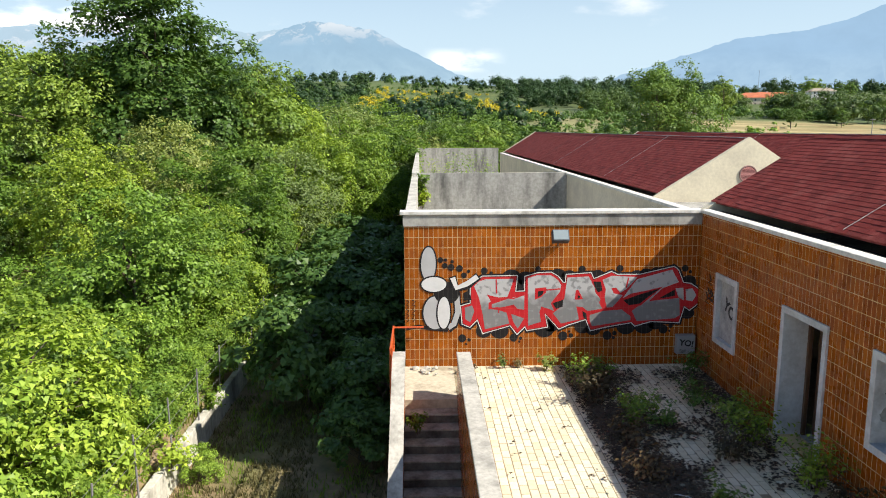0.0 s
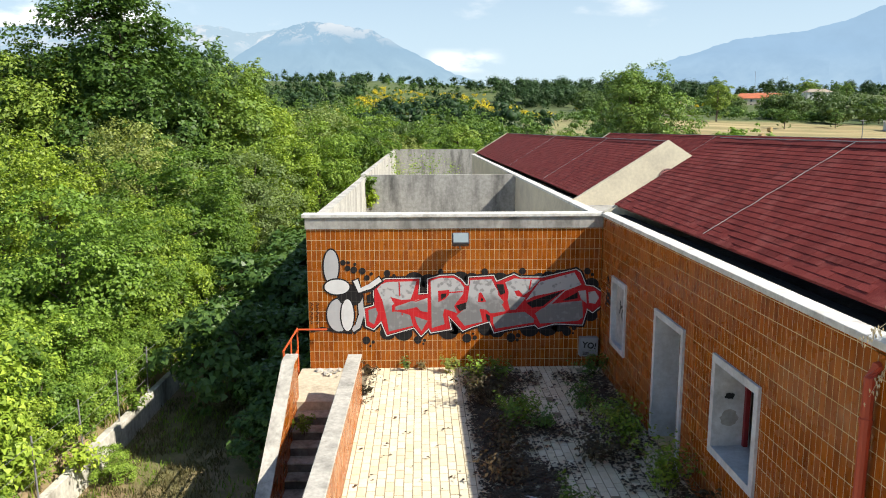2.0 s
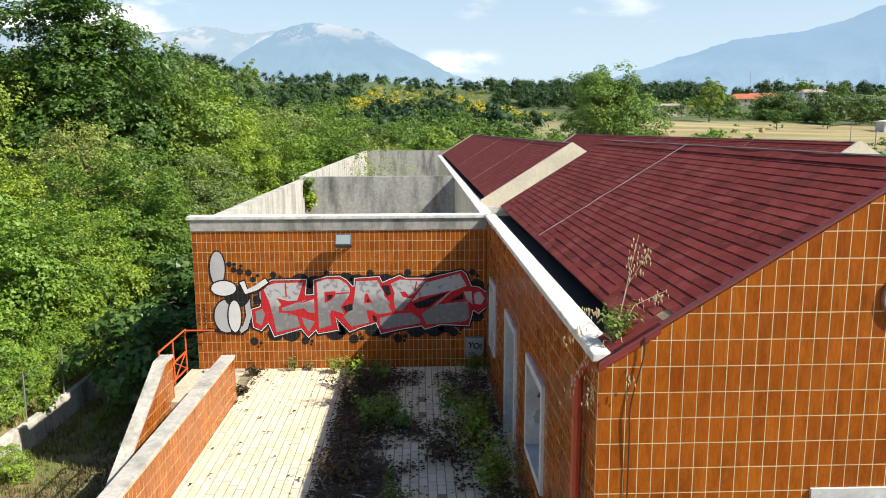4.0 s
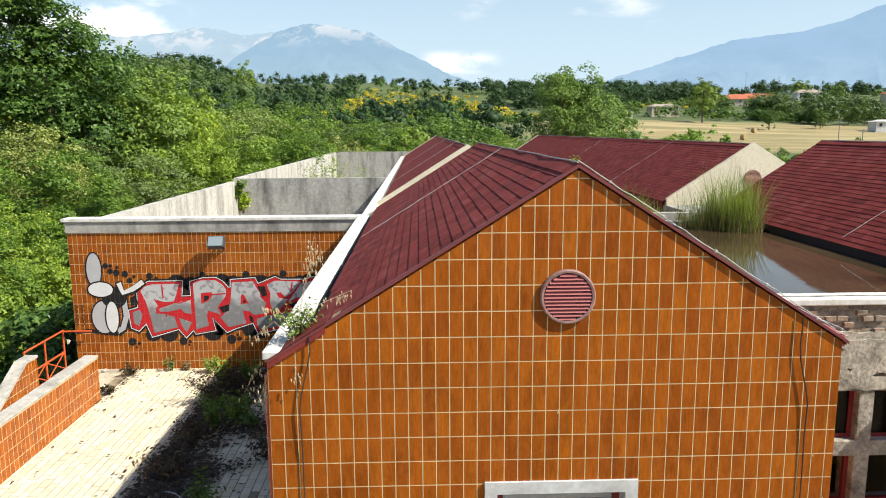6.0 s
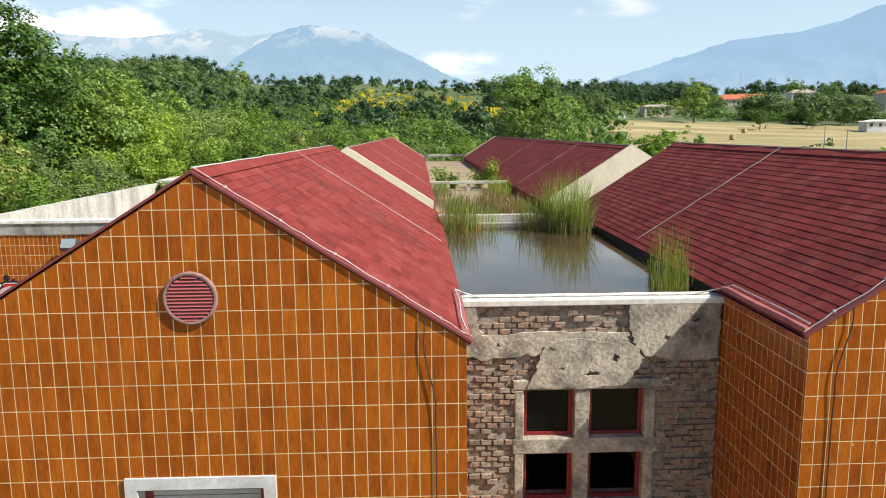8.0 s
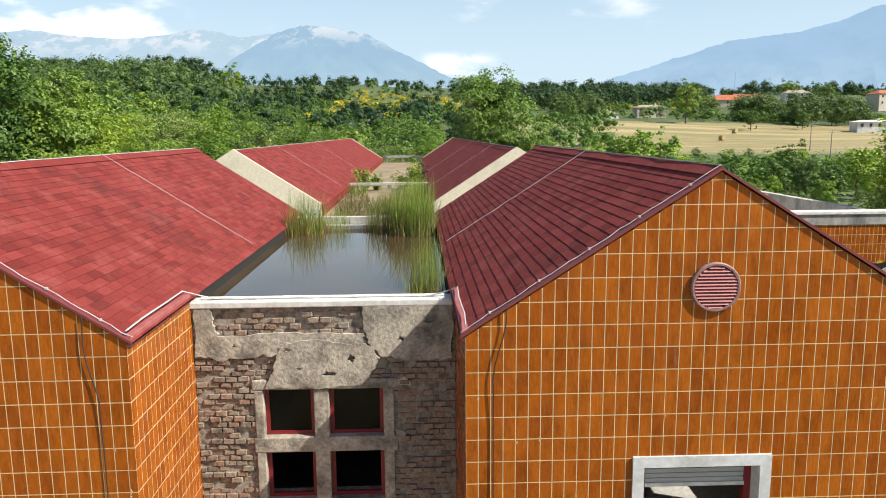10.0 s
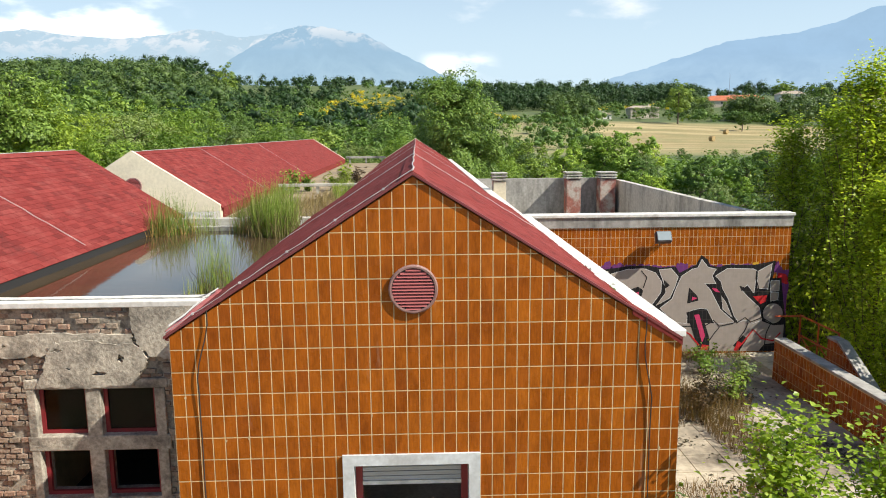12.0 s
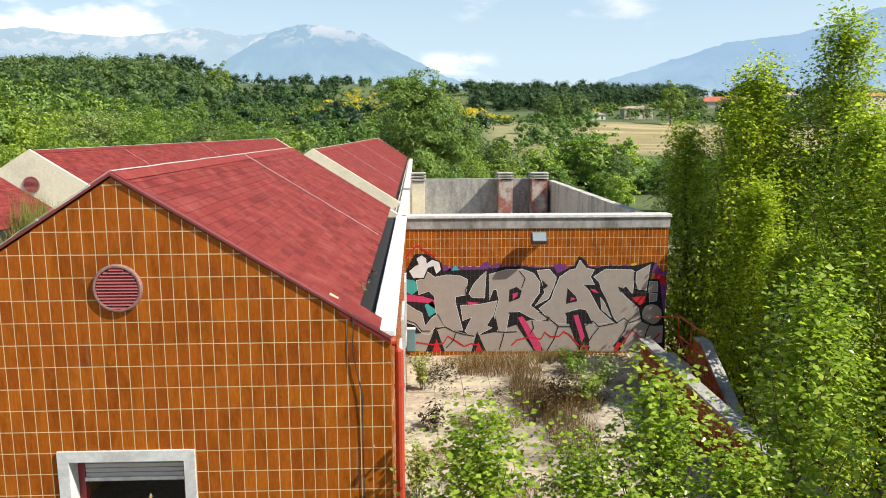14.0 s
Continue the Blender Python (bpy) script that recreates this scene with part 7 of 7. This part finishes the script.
reed_clump(14.05, 7.95, 3.3, 0.16, 0.2, 80, 0.5, 6, "small iris tuft in the pond corner")


def weed(x, y, z, h, r, n, size, mat, seed, label, name="weed", twigs=M_BARK):
    e = tagged(new(name), label, "plant", "weeds on the building")
    e.matrix_basis = pose(x, y, z)
    rng = np.random.default_rng(seed)
    bm = bmesh.new()
    pos, nrm = [], []
    for k in range(max(5, n // 45)):
        a = rng.uniform(0, math.tau)
        q = rng.uniform(0.15, 1) * r
        tip = np.array([q * math.cos(a), q * math.sin(a), h * rng.uniform(0.55, 1.0)])
        mid = tip * np.array([0.45, 0.45, 0.55])
        tube(bm, [(0.1 * r * math.cos(a), 0.1 * r * math.sin(a), -0.02), tuple(mid), tuple(tip)], [0.007, 0.005, 0.002], 4)
        m = n // max(5, n // 45)
        t = rng.uniform(0.25, 1.05, (m, 1))
        pos.append(np.where(t < 0.5, mid * t * 2, mid + (tip - mid) * (t - 0.5) * 2) + rng.normal(size=(m, 3)) * r * 0.13)
    pos = np.concatenate(pos)
    pos[:, 2] = np.maximum(pos[:, 2], 0.01)
    nrm = pos / (np.linalg.norm(pos, axis=1)[:, None] + 1e-6)
    part("branching", bm, twigs, e)["kind"] = "stuff"
    lv = new("leaves", leaves_mesh("leaves", pos, nrm, size, mat, rng))
    lv.parent = e
    return e


GREENW = "leafy green weed growing through the paving"
BROWNW = "dead brown twiggy weed among leaf litter"
for k, (x, y, h, r, n, mat, lb) in enumerate([
        (3.75, 12.0, 0.75, 0.42, 520, M_LEAFB, GREENW), (3.95, 12.5, 0.6, 0.4, 420, M_LEAF, GREENW), (3.3, 14.3, 0.62, 0.4, 420, M_LEAFB, GREENW), (3.75, 14.6, 0.55, 0.4, 380, M_LEAF, GREENW), (2.75, 15.3, 0.38, 0.3, 260, M_LEAFG, GREENW),
        (3.35, 13.3, 0.7, 0.7, 480, M_DRYL, BROWNW), (3.6, 13.8, 0.6, 0.6, 420, M_DRYL, BROWNW), (3.5, 11.3, 0.5, 0.6, 360, M_DRYL, BROWNW), (3.55, 10.2, 0.45, 0.6, 360, M_DRYL, BROWNW),
        (4.35, 9.3, 0.4, 0.45, 280, M_LEAF, GREENW), (5.55, 11.3, 0.75, 0.8, 750, M_LEAF, GREENW), (5.0, 10.9, 0.5, 0.7, 480, M_DRYL, BROWNW), (5.75, 12.3, 0.55, 0.6, 480, M_LEAFD, GREENW), (5.75, 9.75, 0.85, 0.6, 800, M_LEAF, GREENW),
        (5.85, 9.1, 0.5, 0.5, 420, M_DRYL, BROWNW), (5.3, 13.2, 0.4, 0.55, 380, M_LEAFD, GREENW), (5.85, 14.9, 0.5, 0.5, 420, M_LEAFD, GREENW), (4.4, 12.2, 0.35, 0.5, 300, M_LEAFD, GREENW), (5.9, 8.2, 0.6, 0.4, 420, M_LEAFD, GREENW),
        (1.8, 15.45, 0.34, 0.16, 120, M_LEAFG, GREENW), (2.15, 15.5, 0.2, 0.2, 100, M_DRY, GREENW), (0.98, 15.2, 0.25, 0.25, 160, M_DRYL, BROWNW), (0.95, 14.0, 0.2, 0.2, 120, M_DRYL, BROWNW), (0.1 - 0.2, 12.9, 0.45, 0.22, 200, M_LEAFB, GREENW)]):
    weed(x, y, -0.4 if y == 12.9 else 0.0, h, r, n, 0.075, mat, 40 + k, lb)
DRYW = "dry straw-coloured grass tuft on the terrace"
for k, (x, y, h, r, n, mat, lb) in enumerate([
        (20.1, 13.2, 0.9, 0.35, 520, M_LEAFG, GREENW), (20.0, 8.5, 1.0, 0.4, 600, M_LEAFG, GREENW), (20.05, 7.2, 0.9, 0.45, 600, M_LEAFG, GREENW), (23.6, 14.0, 0.7, 0.55, 520, M_LEAF, GREENW), (24.2, 13.4, 0.6, 0.5, 420, M_LEAFG, GREENW),
        (23.0, 12.4, 0.7, 0.6, 420, M_DRYL, BROWNW), (22.6, 11.6, 0.6, 0.5, 360, M_DRYL, BROWNW), (23.6, 12.6, 0.6, 0.6, 420, M_LEAF, GREENW), (20.3, 11.0, 0.5, 0.4, 300, M_DRYL, BROWNW)]):
    weed(x, y, 0.0, h, r, n, 0.08, mat, 80 + k, lb)
for k, (x, y, sx, sy, n, h) in enumerate([(22.6, 15.2, 1.6, 0.35, 900, 0.32), (21.2, 15.0, 0.8, 0.4, 420, 0.24), (23.9, 15.35, 1.3, 0.2, 420, 0.3), (22.4, 12.6, 0.45, 1.4, 1300, 0.6), (22.8, 10.6, 0.45, 1.3, 1100, 0.55), (21.9, 14.4, 1.0, 0.5, 900, 0.5), (23.3, 12.4, 0.5, 0.8, 700, 0.5), (21.4, 11.2, 0.7, 0.25, 420, 0.4), (20.6, 9.8, 0.5, 0.3, 240, 0.4), (21.5, 8.6, 1.0, 0.25, 340, 0.3), (1.0, 15.1, 0.15, 0.5, 120, 0.15)]):
    e = tagged(new("grass_tuft"), DRYW, "grass", "dry grass tufts")
    e.matrix_basis = pose(x, y, 0.0)
    V, F = blades(n, 1.0, h * 0.4, h, 0.012, 900 + k, 0.9, 3)
    ob = obj("foliage", V, F, M_DRY if k in (0, 1, 2, 8) else M_BROWNG, e)
    ob.matrix_basis = Matrix.Diagonal((sx, sy, 1, 1))

# dry and green growth on the flat court roof behind the pond
for k, (x, y, sx, sy, n, h, mat) in enumerate([(12.6, 20.0, 0.9, 3.6, 900, 0.5, M_DRY), (13.6, 22.0, 0.7, 4.2, 800, 0.6, M_DRY), (11.9, 24, 0.5, 3.0, 420, 0.5, M_DRY), (14.1, 27.5, 0.4, 2.2, 420, 0.9, M_REED), (11.7, 27.8, 0.4, 1.4, 320, 0.7, M_REED)]):
    e = tagged(new("grass_tuft"), "dry grass growing on the flat court roof", "grass", "court grass")
    e.matrix_basis = pose(x, y, 3.05)
    V, F = blades(n, 1.0, h * 0.4, h, 0.02, 950 + k, 0.7, 3)
    ob = obj("foliage", V, F, mat, e)
    ob.matrix_basis = Matrix.Diagonal((sx, sy, 1, 1))
for k, (x, y, h, r, mat) in enumerate([(11.9, 29.2, 0.9, 0.7, M_LEAFB), (12.4, 29.6, 0.6, 0.5, M_LEAF), (14.0, 29.4, 1.3, 0.5, M_LEAF), (13.5, 30, 0.7, 0.6, M_LEAF), (14.2, 33, 0.8, 0.6, M_DRYL)]):
    weed(x, y, 3.05, h, r, 420, 0.13, mat, 120 + k, "green bush growing on the flat court roof", "bush")

# weeds on the roof corners and yard walls
weed(6.42, 5.62, 3.56, 0.30, 0.30, 380, 0.045, M_REED, 140, "green weed sprouting from the gutter corner")
e = tagged(new("oat_grass"), "dry oat grass stalks hanging from the gutter corner", "grass")
e.matrix_basis = pose(6.4, 5.62, 3.56)
bm = bmesh.new()
orng = random.Random(9)
for a, b in (((0.12, 0.05, 0.55), (0.2, 0.05, 0.95)), ((0.1, 0.0, 0.5), (0.28, -0.05, 0.85)), ((-0.15, -0.05, 0.1), (-0.45, -0.12, -0.45)), ((0.02, -0.15, 0.08), (0.05, -0.32, -0.25)), ((0.45, 0.0, 0.25), (0.8, 0.05, 0.3)), ((-0.1, 0, 0.25), (-0.25, 0.0, 0.3)), ((0.3, -0.05, 0.2), (0.6, -0.1, 0.12)), ((-0.2, 0.1, 0.15), (-0.4, 0.1, 0.0)), ((0.2, 0.1, 0.3), (0.5, 0.15, 0.42)), ((-0.12, -0.12, 0.05), (-0.3, -0.25, -0.5))):
    tube(bm, [(0, 0, 0), a, b], [0.004, 0.003, 0.002], 4)
    for i in range(26):
        t = orng.uniform(0.25, 1.05)
        p = Vector(a).lerp(Vector(b), t) + Vector((orng.uniform(-0.05, 0.05), orng.uniform(-0.04, 0.04), orng.uniform(-0.05, 0.03)))
        tube(bm, [p, p + Vector((0.002, 0, -0.014)), p + Vector((0.004, 0, -0.04))], [0.002, 0.0075, 0.001], 4)
part("stalks", bm, M_OAT, e)
weed(mx(6.75, 1), 6.6, 3.4, 0.45, 0.2, 240, 0.06, M_LEAFG, 141, "thin weeds in the east gutter")
weed(mx(6.72, 1), 8.0, 3.4, 0.3, 0.25, 200, 0.05, M_DRYL, 142, "thin dry weeds in the east gutter")
for k, (x, y, z, h, r) in enumerate([(-0.1, 29.9, 2.6, 0.8, 0.4), (0.0, 30.3, 2.0, 0.9, 0.4), (2.2, 42, 1.6, 2.0, 1.5), (3.6, 44, 1.6, 1.8, 1.4), (1.2, 45, 1.6, 1.7, 1.2)]):
    weed(x, y, z if k < 2 else 0.0, h if k < 2 else h + 2.3, r, 700, 0.14, M_LEAFB, 150 + k, "bright green climber in the walled yard", "climber")


# creepers over the boundary wall
crng = random.Random(31)
yy = 12.6
while yy < 44:
    gap = yy < 22.5
    weed(-6.02 + crng.uniform(-0.12, 0.1), yy, -2.45, crng.uniform(0.5, 0.9), crng.uniform(0.5, 0.8), 360, 0.12, crng.choice((M_LEAFB, M_LEAF, M_LEAF if gap else M_LEAFB)), 1500 + int(yy * 10), "leafy creeper hanging over the boundary wall", "creeper")
    yy += crng.uniform(3.2, 4.8) if gap else crng.uniform(0.55, 0.8)


# ---- litter and grass, past counting ----
def litter(name, n, region, dens, size, mat, label, seed, z=0.006, cat="leaf litter"):
    rng = np.random.default_rng(seed)
    pos = []
    while len(pos) < n:
        x, y = rng.uniform(region[0], region[1]), rng.uniform(region[2], region[3])
        if rng.uniform() < dens(x, y):
            pos.append((x, y, z + rng.uniform(0, 0.03)))
    pos = np.array(pos)
    ob = new(name, leaves_mesh(name, pos, np.tile([0, 0, 3.0], (len(pos), 1)), size, mat, rng, aspect=0.8))
    return tagged(ob, label, cat, kind="stuff")


def litter_dens(x, y):
    v = noise.fractal((x * 0.9, y * 0.6, 2.0), 1.0, 2.0, 4)
    strip = smooth(2.9, 3.3, x) * (0.65 + 0.35 * smooth(4.6, 4.0, x))
    clear = max(smooth(1.0, 0.5, math.hypot((x - 4.75) / 0.9, (y - 13.6) / 1.5)), smooth(1.0, 0.5, math.hypot((x - 4.75) / 1.1, (y - 9.3) / 1.3)))
    edge = 0.06 * smooth(1.3, 0.95, x) * smooth(12.0, 15.0, y) + 0.003
    band = smooth(2.95, 3.25, x) * smooth(4.35, 3.9, x) * (0.75 + v)
    return max(edge, band, strip * (0.30 + 0.9 * v) * (1 - 0.95 * clear))


litter("leaf_litter", 12500, (0.9, 6.15, 7.2, 15.6), litter_dens, 0.07, M_LITTER, "dark dead leaves and soil covering the paving", 5)
litter("leaf_litter", 5500, (20.0, 25.0, 7.2, 15.6), lambda x, y: 0.01 + (0.5 if x < 22.6 else 1.6) * max(0, noise.fractal((x * 0.6, y * 0.6, 5.0), 1.0, 2.0, 4)), 0.06, M_DRYL, "dry brown leaves scattered on the paving", 6)


def ground_cover(name, n, region, test, h, width, mat, label, seed):
    rng = random.Random(seed)
    V, F = [], []
    while len(V) < n * 30:
        x, y = rng.uniform(region[0], region[1]), rng.uniform(region[2], region[3])
        if not test(x, y):
            continue
        v, f = blades(5, 0.16, h * 0.4, h, width, rng.randrange(10 ** 6), 0.7, 2)
        z = ground_z(x, y)
        b = len(V)
        V += [(p[0] + x, p[1] + y, p[2] + z) for p in v]
        F += [tuple(b + i for i in q) for q in f]
    return tagged(obj(name, V, F, mat), label, "grass", kind="stuff")


ground_cover("meadow_grass", 1800, (-23, -11, 25.5, 34), GLADE, 0.7, 0.05, M_LEAFB, "bright green meadow grass in a clearing", 11)
ground_cover("shade_grass", 1100, (-5.8, -0.7, 8, 30), lambda x, y: noise.noise((x * 0.5, y * 0.4, 9)) + (0.35 if y > 19 or x < -5.2 else -0.1) > 0.1, 0.28, 0.03, M_LEAF, "patchy grass on the shaded earth strip", 12)
ground_cover("dry_shade_grass", 3600, (-5.8, -0.7, 8, 22), lambda x, y: noise.noise((x * 0.7, y * 0.6, 9)) < 0.25, 0.22, 0.032, M_DRY, "dry grass on the shaded earth strip", 13)

ground_cover("thicket_grass", 2600, (-10.5, -6.2, 8, 60), lambda x, y: True, 0.5, 0.035, M_LEAF, "tall green undergrowth behind the boundary wall", 14)

# loose stones on the landing
srng = random.Random(14)
for i in range(11):
    bm = bmesh.new()
    bmesh.ops.create_icosphere(bm, subdivisions=1, radius=srng.uniform(0.04, 0.09))
    for v in bm.verts:
        v.co += Vector((srng.uniform(-0.02, 0.02), srng.uniform(-0.02, 0.02), srng.uniform(-0.02, 0.02)))
        v.co.z *= 0.6
    ob = part("stone", bm, M_STONE)
    ob.location = (srng.uniform(-0.2, 0.3), srng.uniform(15.0, 15.5), 0.035)
    tagged(ob, "pale broken stone lying on the landing", "stone", "rubble on the landing")


# ---- far houses, bales and poles ----
M_ROOFT = weathered("orange_clay_roof", (0.52, 0.16, 0.07), (0.36, 0.11, 0.06), 0.3, 2.0)
M_HWALL = weathered("pale_house_wall", (0.62, 0.55, 0.45), (0.5, 0.44, 0.36), 0.2, 2.0)
M_RBEIGE = weathered("old_beige_roof", (0.40, 0.33, 0.26), (0.28, 0.24, 0.20), 0.3, 2.0)
M_HWHITE = weathered("white_house_wall", (0.75, 0.74, 0.72), (0.6, 0.6, 0.58), 0.2, 2.0)
M_HAY = weathered("hay_bale", (0.45, 0.33, 0.15), (0.32, 0.23, 0.1), 2.0, 8.0)
M_WIN = plain("dark_house_window", (0.04, 0.045, 0.05), 0.2)


def house(x, y, w, d, h, roof_h, wall, roof_m, turn, label, z=None, storeys=2, bays=4):
    e = tagged(new("house"), label, "house", "far houses")
    e.matrix_basis = pose(x, y, (ground_z(x, y) if z is None else z), 0, 0, turn)
    box("wall", -w / 2, w / 2, -d / 2, d / 2, -3.0, h, wall, e)
    bm = bmesh.new()
    o = 0.6
    a = [bm.verts.new(p) for p in ((-w / 2 - o, -d / 2 - o, h), (w / 2 + o, -d / 2 - o, h), (w / 2 + o, d / 2 + o, h), (-w / 2 - o, d / 2 + o, h), (-w / 2 + d * 0.35, 0, h + roof_h), (w / 2 - d * 0.35, 0, h + roof_h))]
    for f in ((0, 1, 5, 4), (1, 2, 5), (2, 3, 4, 5), (3, 0, 4), (3, 2, 1, 0)):
        bm.faces.new([a[i] for i in f])
    rf = part("roof", bm, roof_m, e)
    box("chimney", w * 0.2, w * 0.2 + 0.7, 0.3, 1.0, h, h + roof_h + 0.8, wall, rf)
    for s in range(storeys):
        for b in range(bays):
            cx = -w / 2 + w * (b + 0.5) / bays
            cz = h * (s + 0.55) / storeys
            wd = box("window", cx - 0.55, cx + 0.55, -d / 2 - 0.06, -d / 2 + 0.02, cz - 0.7, cz + 0.7, M_WIN, e)
            box("sill", cx - 0.7, cx + 0.7, -d / 2 - 0.16, -d / 2, cz - 0.8, cz - 0.7, M_HWHITE, wd)
    return e


def far_place(px, py, d):
    """Ground place on a bearing at a distance from the middle of the walk."""
    a = bearing(px)
    return 12.6 + d * math.tan(radians(a)), -1.3 + d


HOUSES = [(1290, 470, 26, 12, 6.0, 3.4, M_HWALL, M_ROOFT, -8, "cream two-storey house with orange tiled hip roof", 194), (1318, 560, 30, 12, 5.5, 3.0, M_HWALL, M_ROOFT, 6, "pale house with orange tiled roof behind trees", 187),
          (1068, 385, 15, 8, 3.6, 1.6, M_HWHITE, M_RBEIGE, 14, "white low farm building at the field's edge", 212), (1402, 520, 18, 10, 4.5, 2.4, M_HWHITE, M_RBEIGE, -4, "pale house with grey-beige roof", 178),
          (1540, 300, 14, 7, 3.0, 0.8, M_HWHITE, M_HWHITE, -6, "white low shed at the field's far edge", 230), (1560, 420, 18, 10, 7.0, 2.2, M_HWALL, M_ROOFT, 10, "beige house with reddish roof", 190), (1150, 395, 16, 7, 2.6, 1.4, M_HWALL, M_RBEIGE, 5, "low sheds with beige roofs", 198)]
for px, d, w, dd, h, rh, wall, rm, turn, lb, base in HOUSES:
    x, y = far_place(px, 0, d)
    house(x, y, w, dd, h, rh, wall, rm, turn, lb, z=5.48 + math.tan(radians(rise(base))) * d, storeys=2 if h > 4 else 1)

for px, d in ((1282, 250), (1303, 285)):
    x, y = far_place(px, 0, d)
    bm = bmesh.new()
    bmesh.ops.create_cone(bm, cap_ends=True, segments=24, radius1=1.0, radius2=1.0, depth=1.5, matrix=pose(x, y, ground_z(x, y) + 0.95, 90, 0, 30))
    bmesh.ops.bevel(bm, geom=[e for e in bm.edges if len(e.link_faces) == 2 and any(len(f.verts) > 4 for f in e.link_faces)], offset=0.12, segments=2, affect="EDGES")
    tagged(part("hay_bale", bm, M_HAY), "round straw-coloured hay bale on the mown field", "hay bale", "hay bales")

for px, d, h in ((1440, 190, 8.0), (1478, 170, 6.0), (1295, 560, 24.0), (1418, 350, 9.0), (1405, 380, 9.0)):
    x, y = far_place(px, 0, d)
    z = ground_z(x, y)
    e = tagged(new("utility_pole"), "thin grey utility pole by the field", "pole", "utility poles")
    bm = bmesh.new()
    tube(bm, [(x, y, z - 0.5), (x, y, z + h)], [0.14, 0.08], 6)
    part("pole", bm, M_POST, e)
    bm = bmesh.new()
    tube(bm, [(x - 0.8, y, z + h - 0.5), (x + 0.8, y, z + h - 0.5)], 0.05, 5)
    part("crossarm", bm, M_POST, e)

# trees round the field and houses
frng = random.Random(77)
for k, (px, d, sc, i) in enumerate([(1215, 330, 1.6, 0), (1330, 380, 1.1, 0), (1355, 370, 1.2, 1), (1300, 395, 0.9, 0), (1380, 390, 1.1, 1), (1440, 360, 1.0, 2), (1470, 340, 0.9, 2), (1500, 350, 1.0, 1), (1015, 330, 0.8, 0), (1040, 420, 0.9, 0), (1140, 380, 0.7, 3), (1170, 370, 0.8, 3), (1385, 600, 1.6, 0),
                                    (1400, 610, 1.4, 0), (1436, 600, 1.4, 0), (1455, 590, 1.4, 0), (1560, 470, 1.3, 0), (1062, 96, 0.85, 4), (1100, 100, 1.0, 4), (1135, 98, 1.06, 4), (1168, 100, 1.12, 4), (1195, 104, 0.9, 4), (1420, 92, 0.58, 0), (1545, 85, 0.85, 4), (1568, 90, 0.8, 4), (1330, 300, 0.8, 0), (1420, 310, 0.7, 0), (1262, 390, 1.0, 3), (1250, 420, 1.1, 2)]):
    x, y = far_place(px, 0, d)
    plant(T_MID[i], x, y, sc, 1300 + k, "field trees")
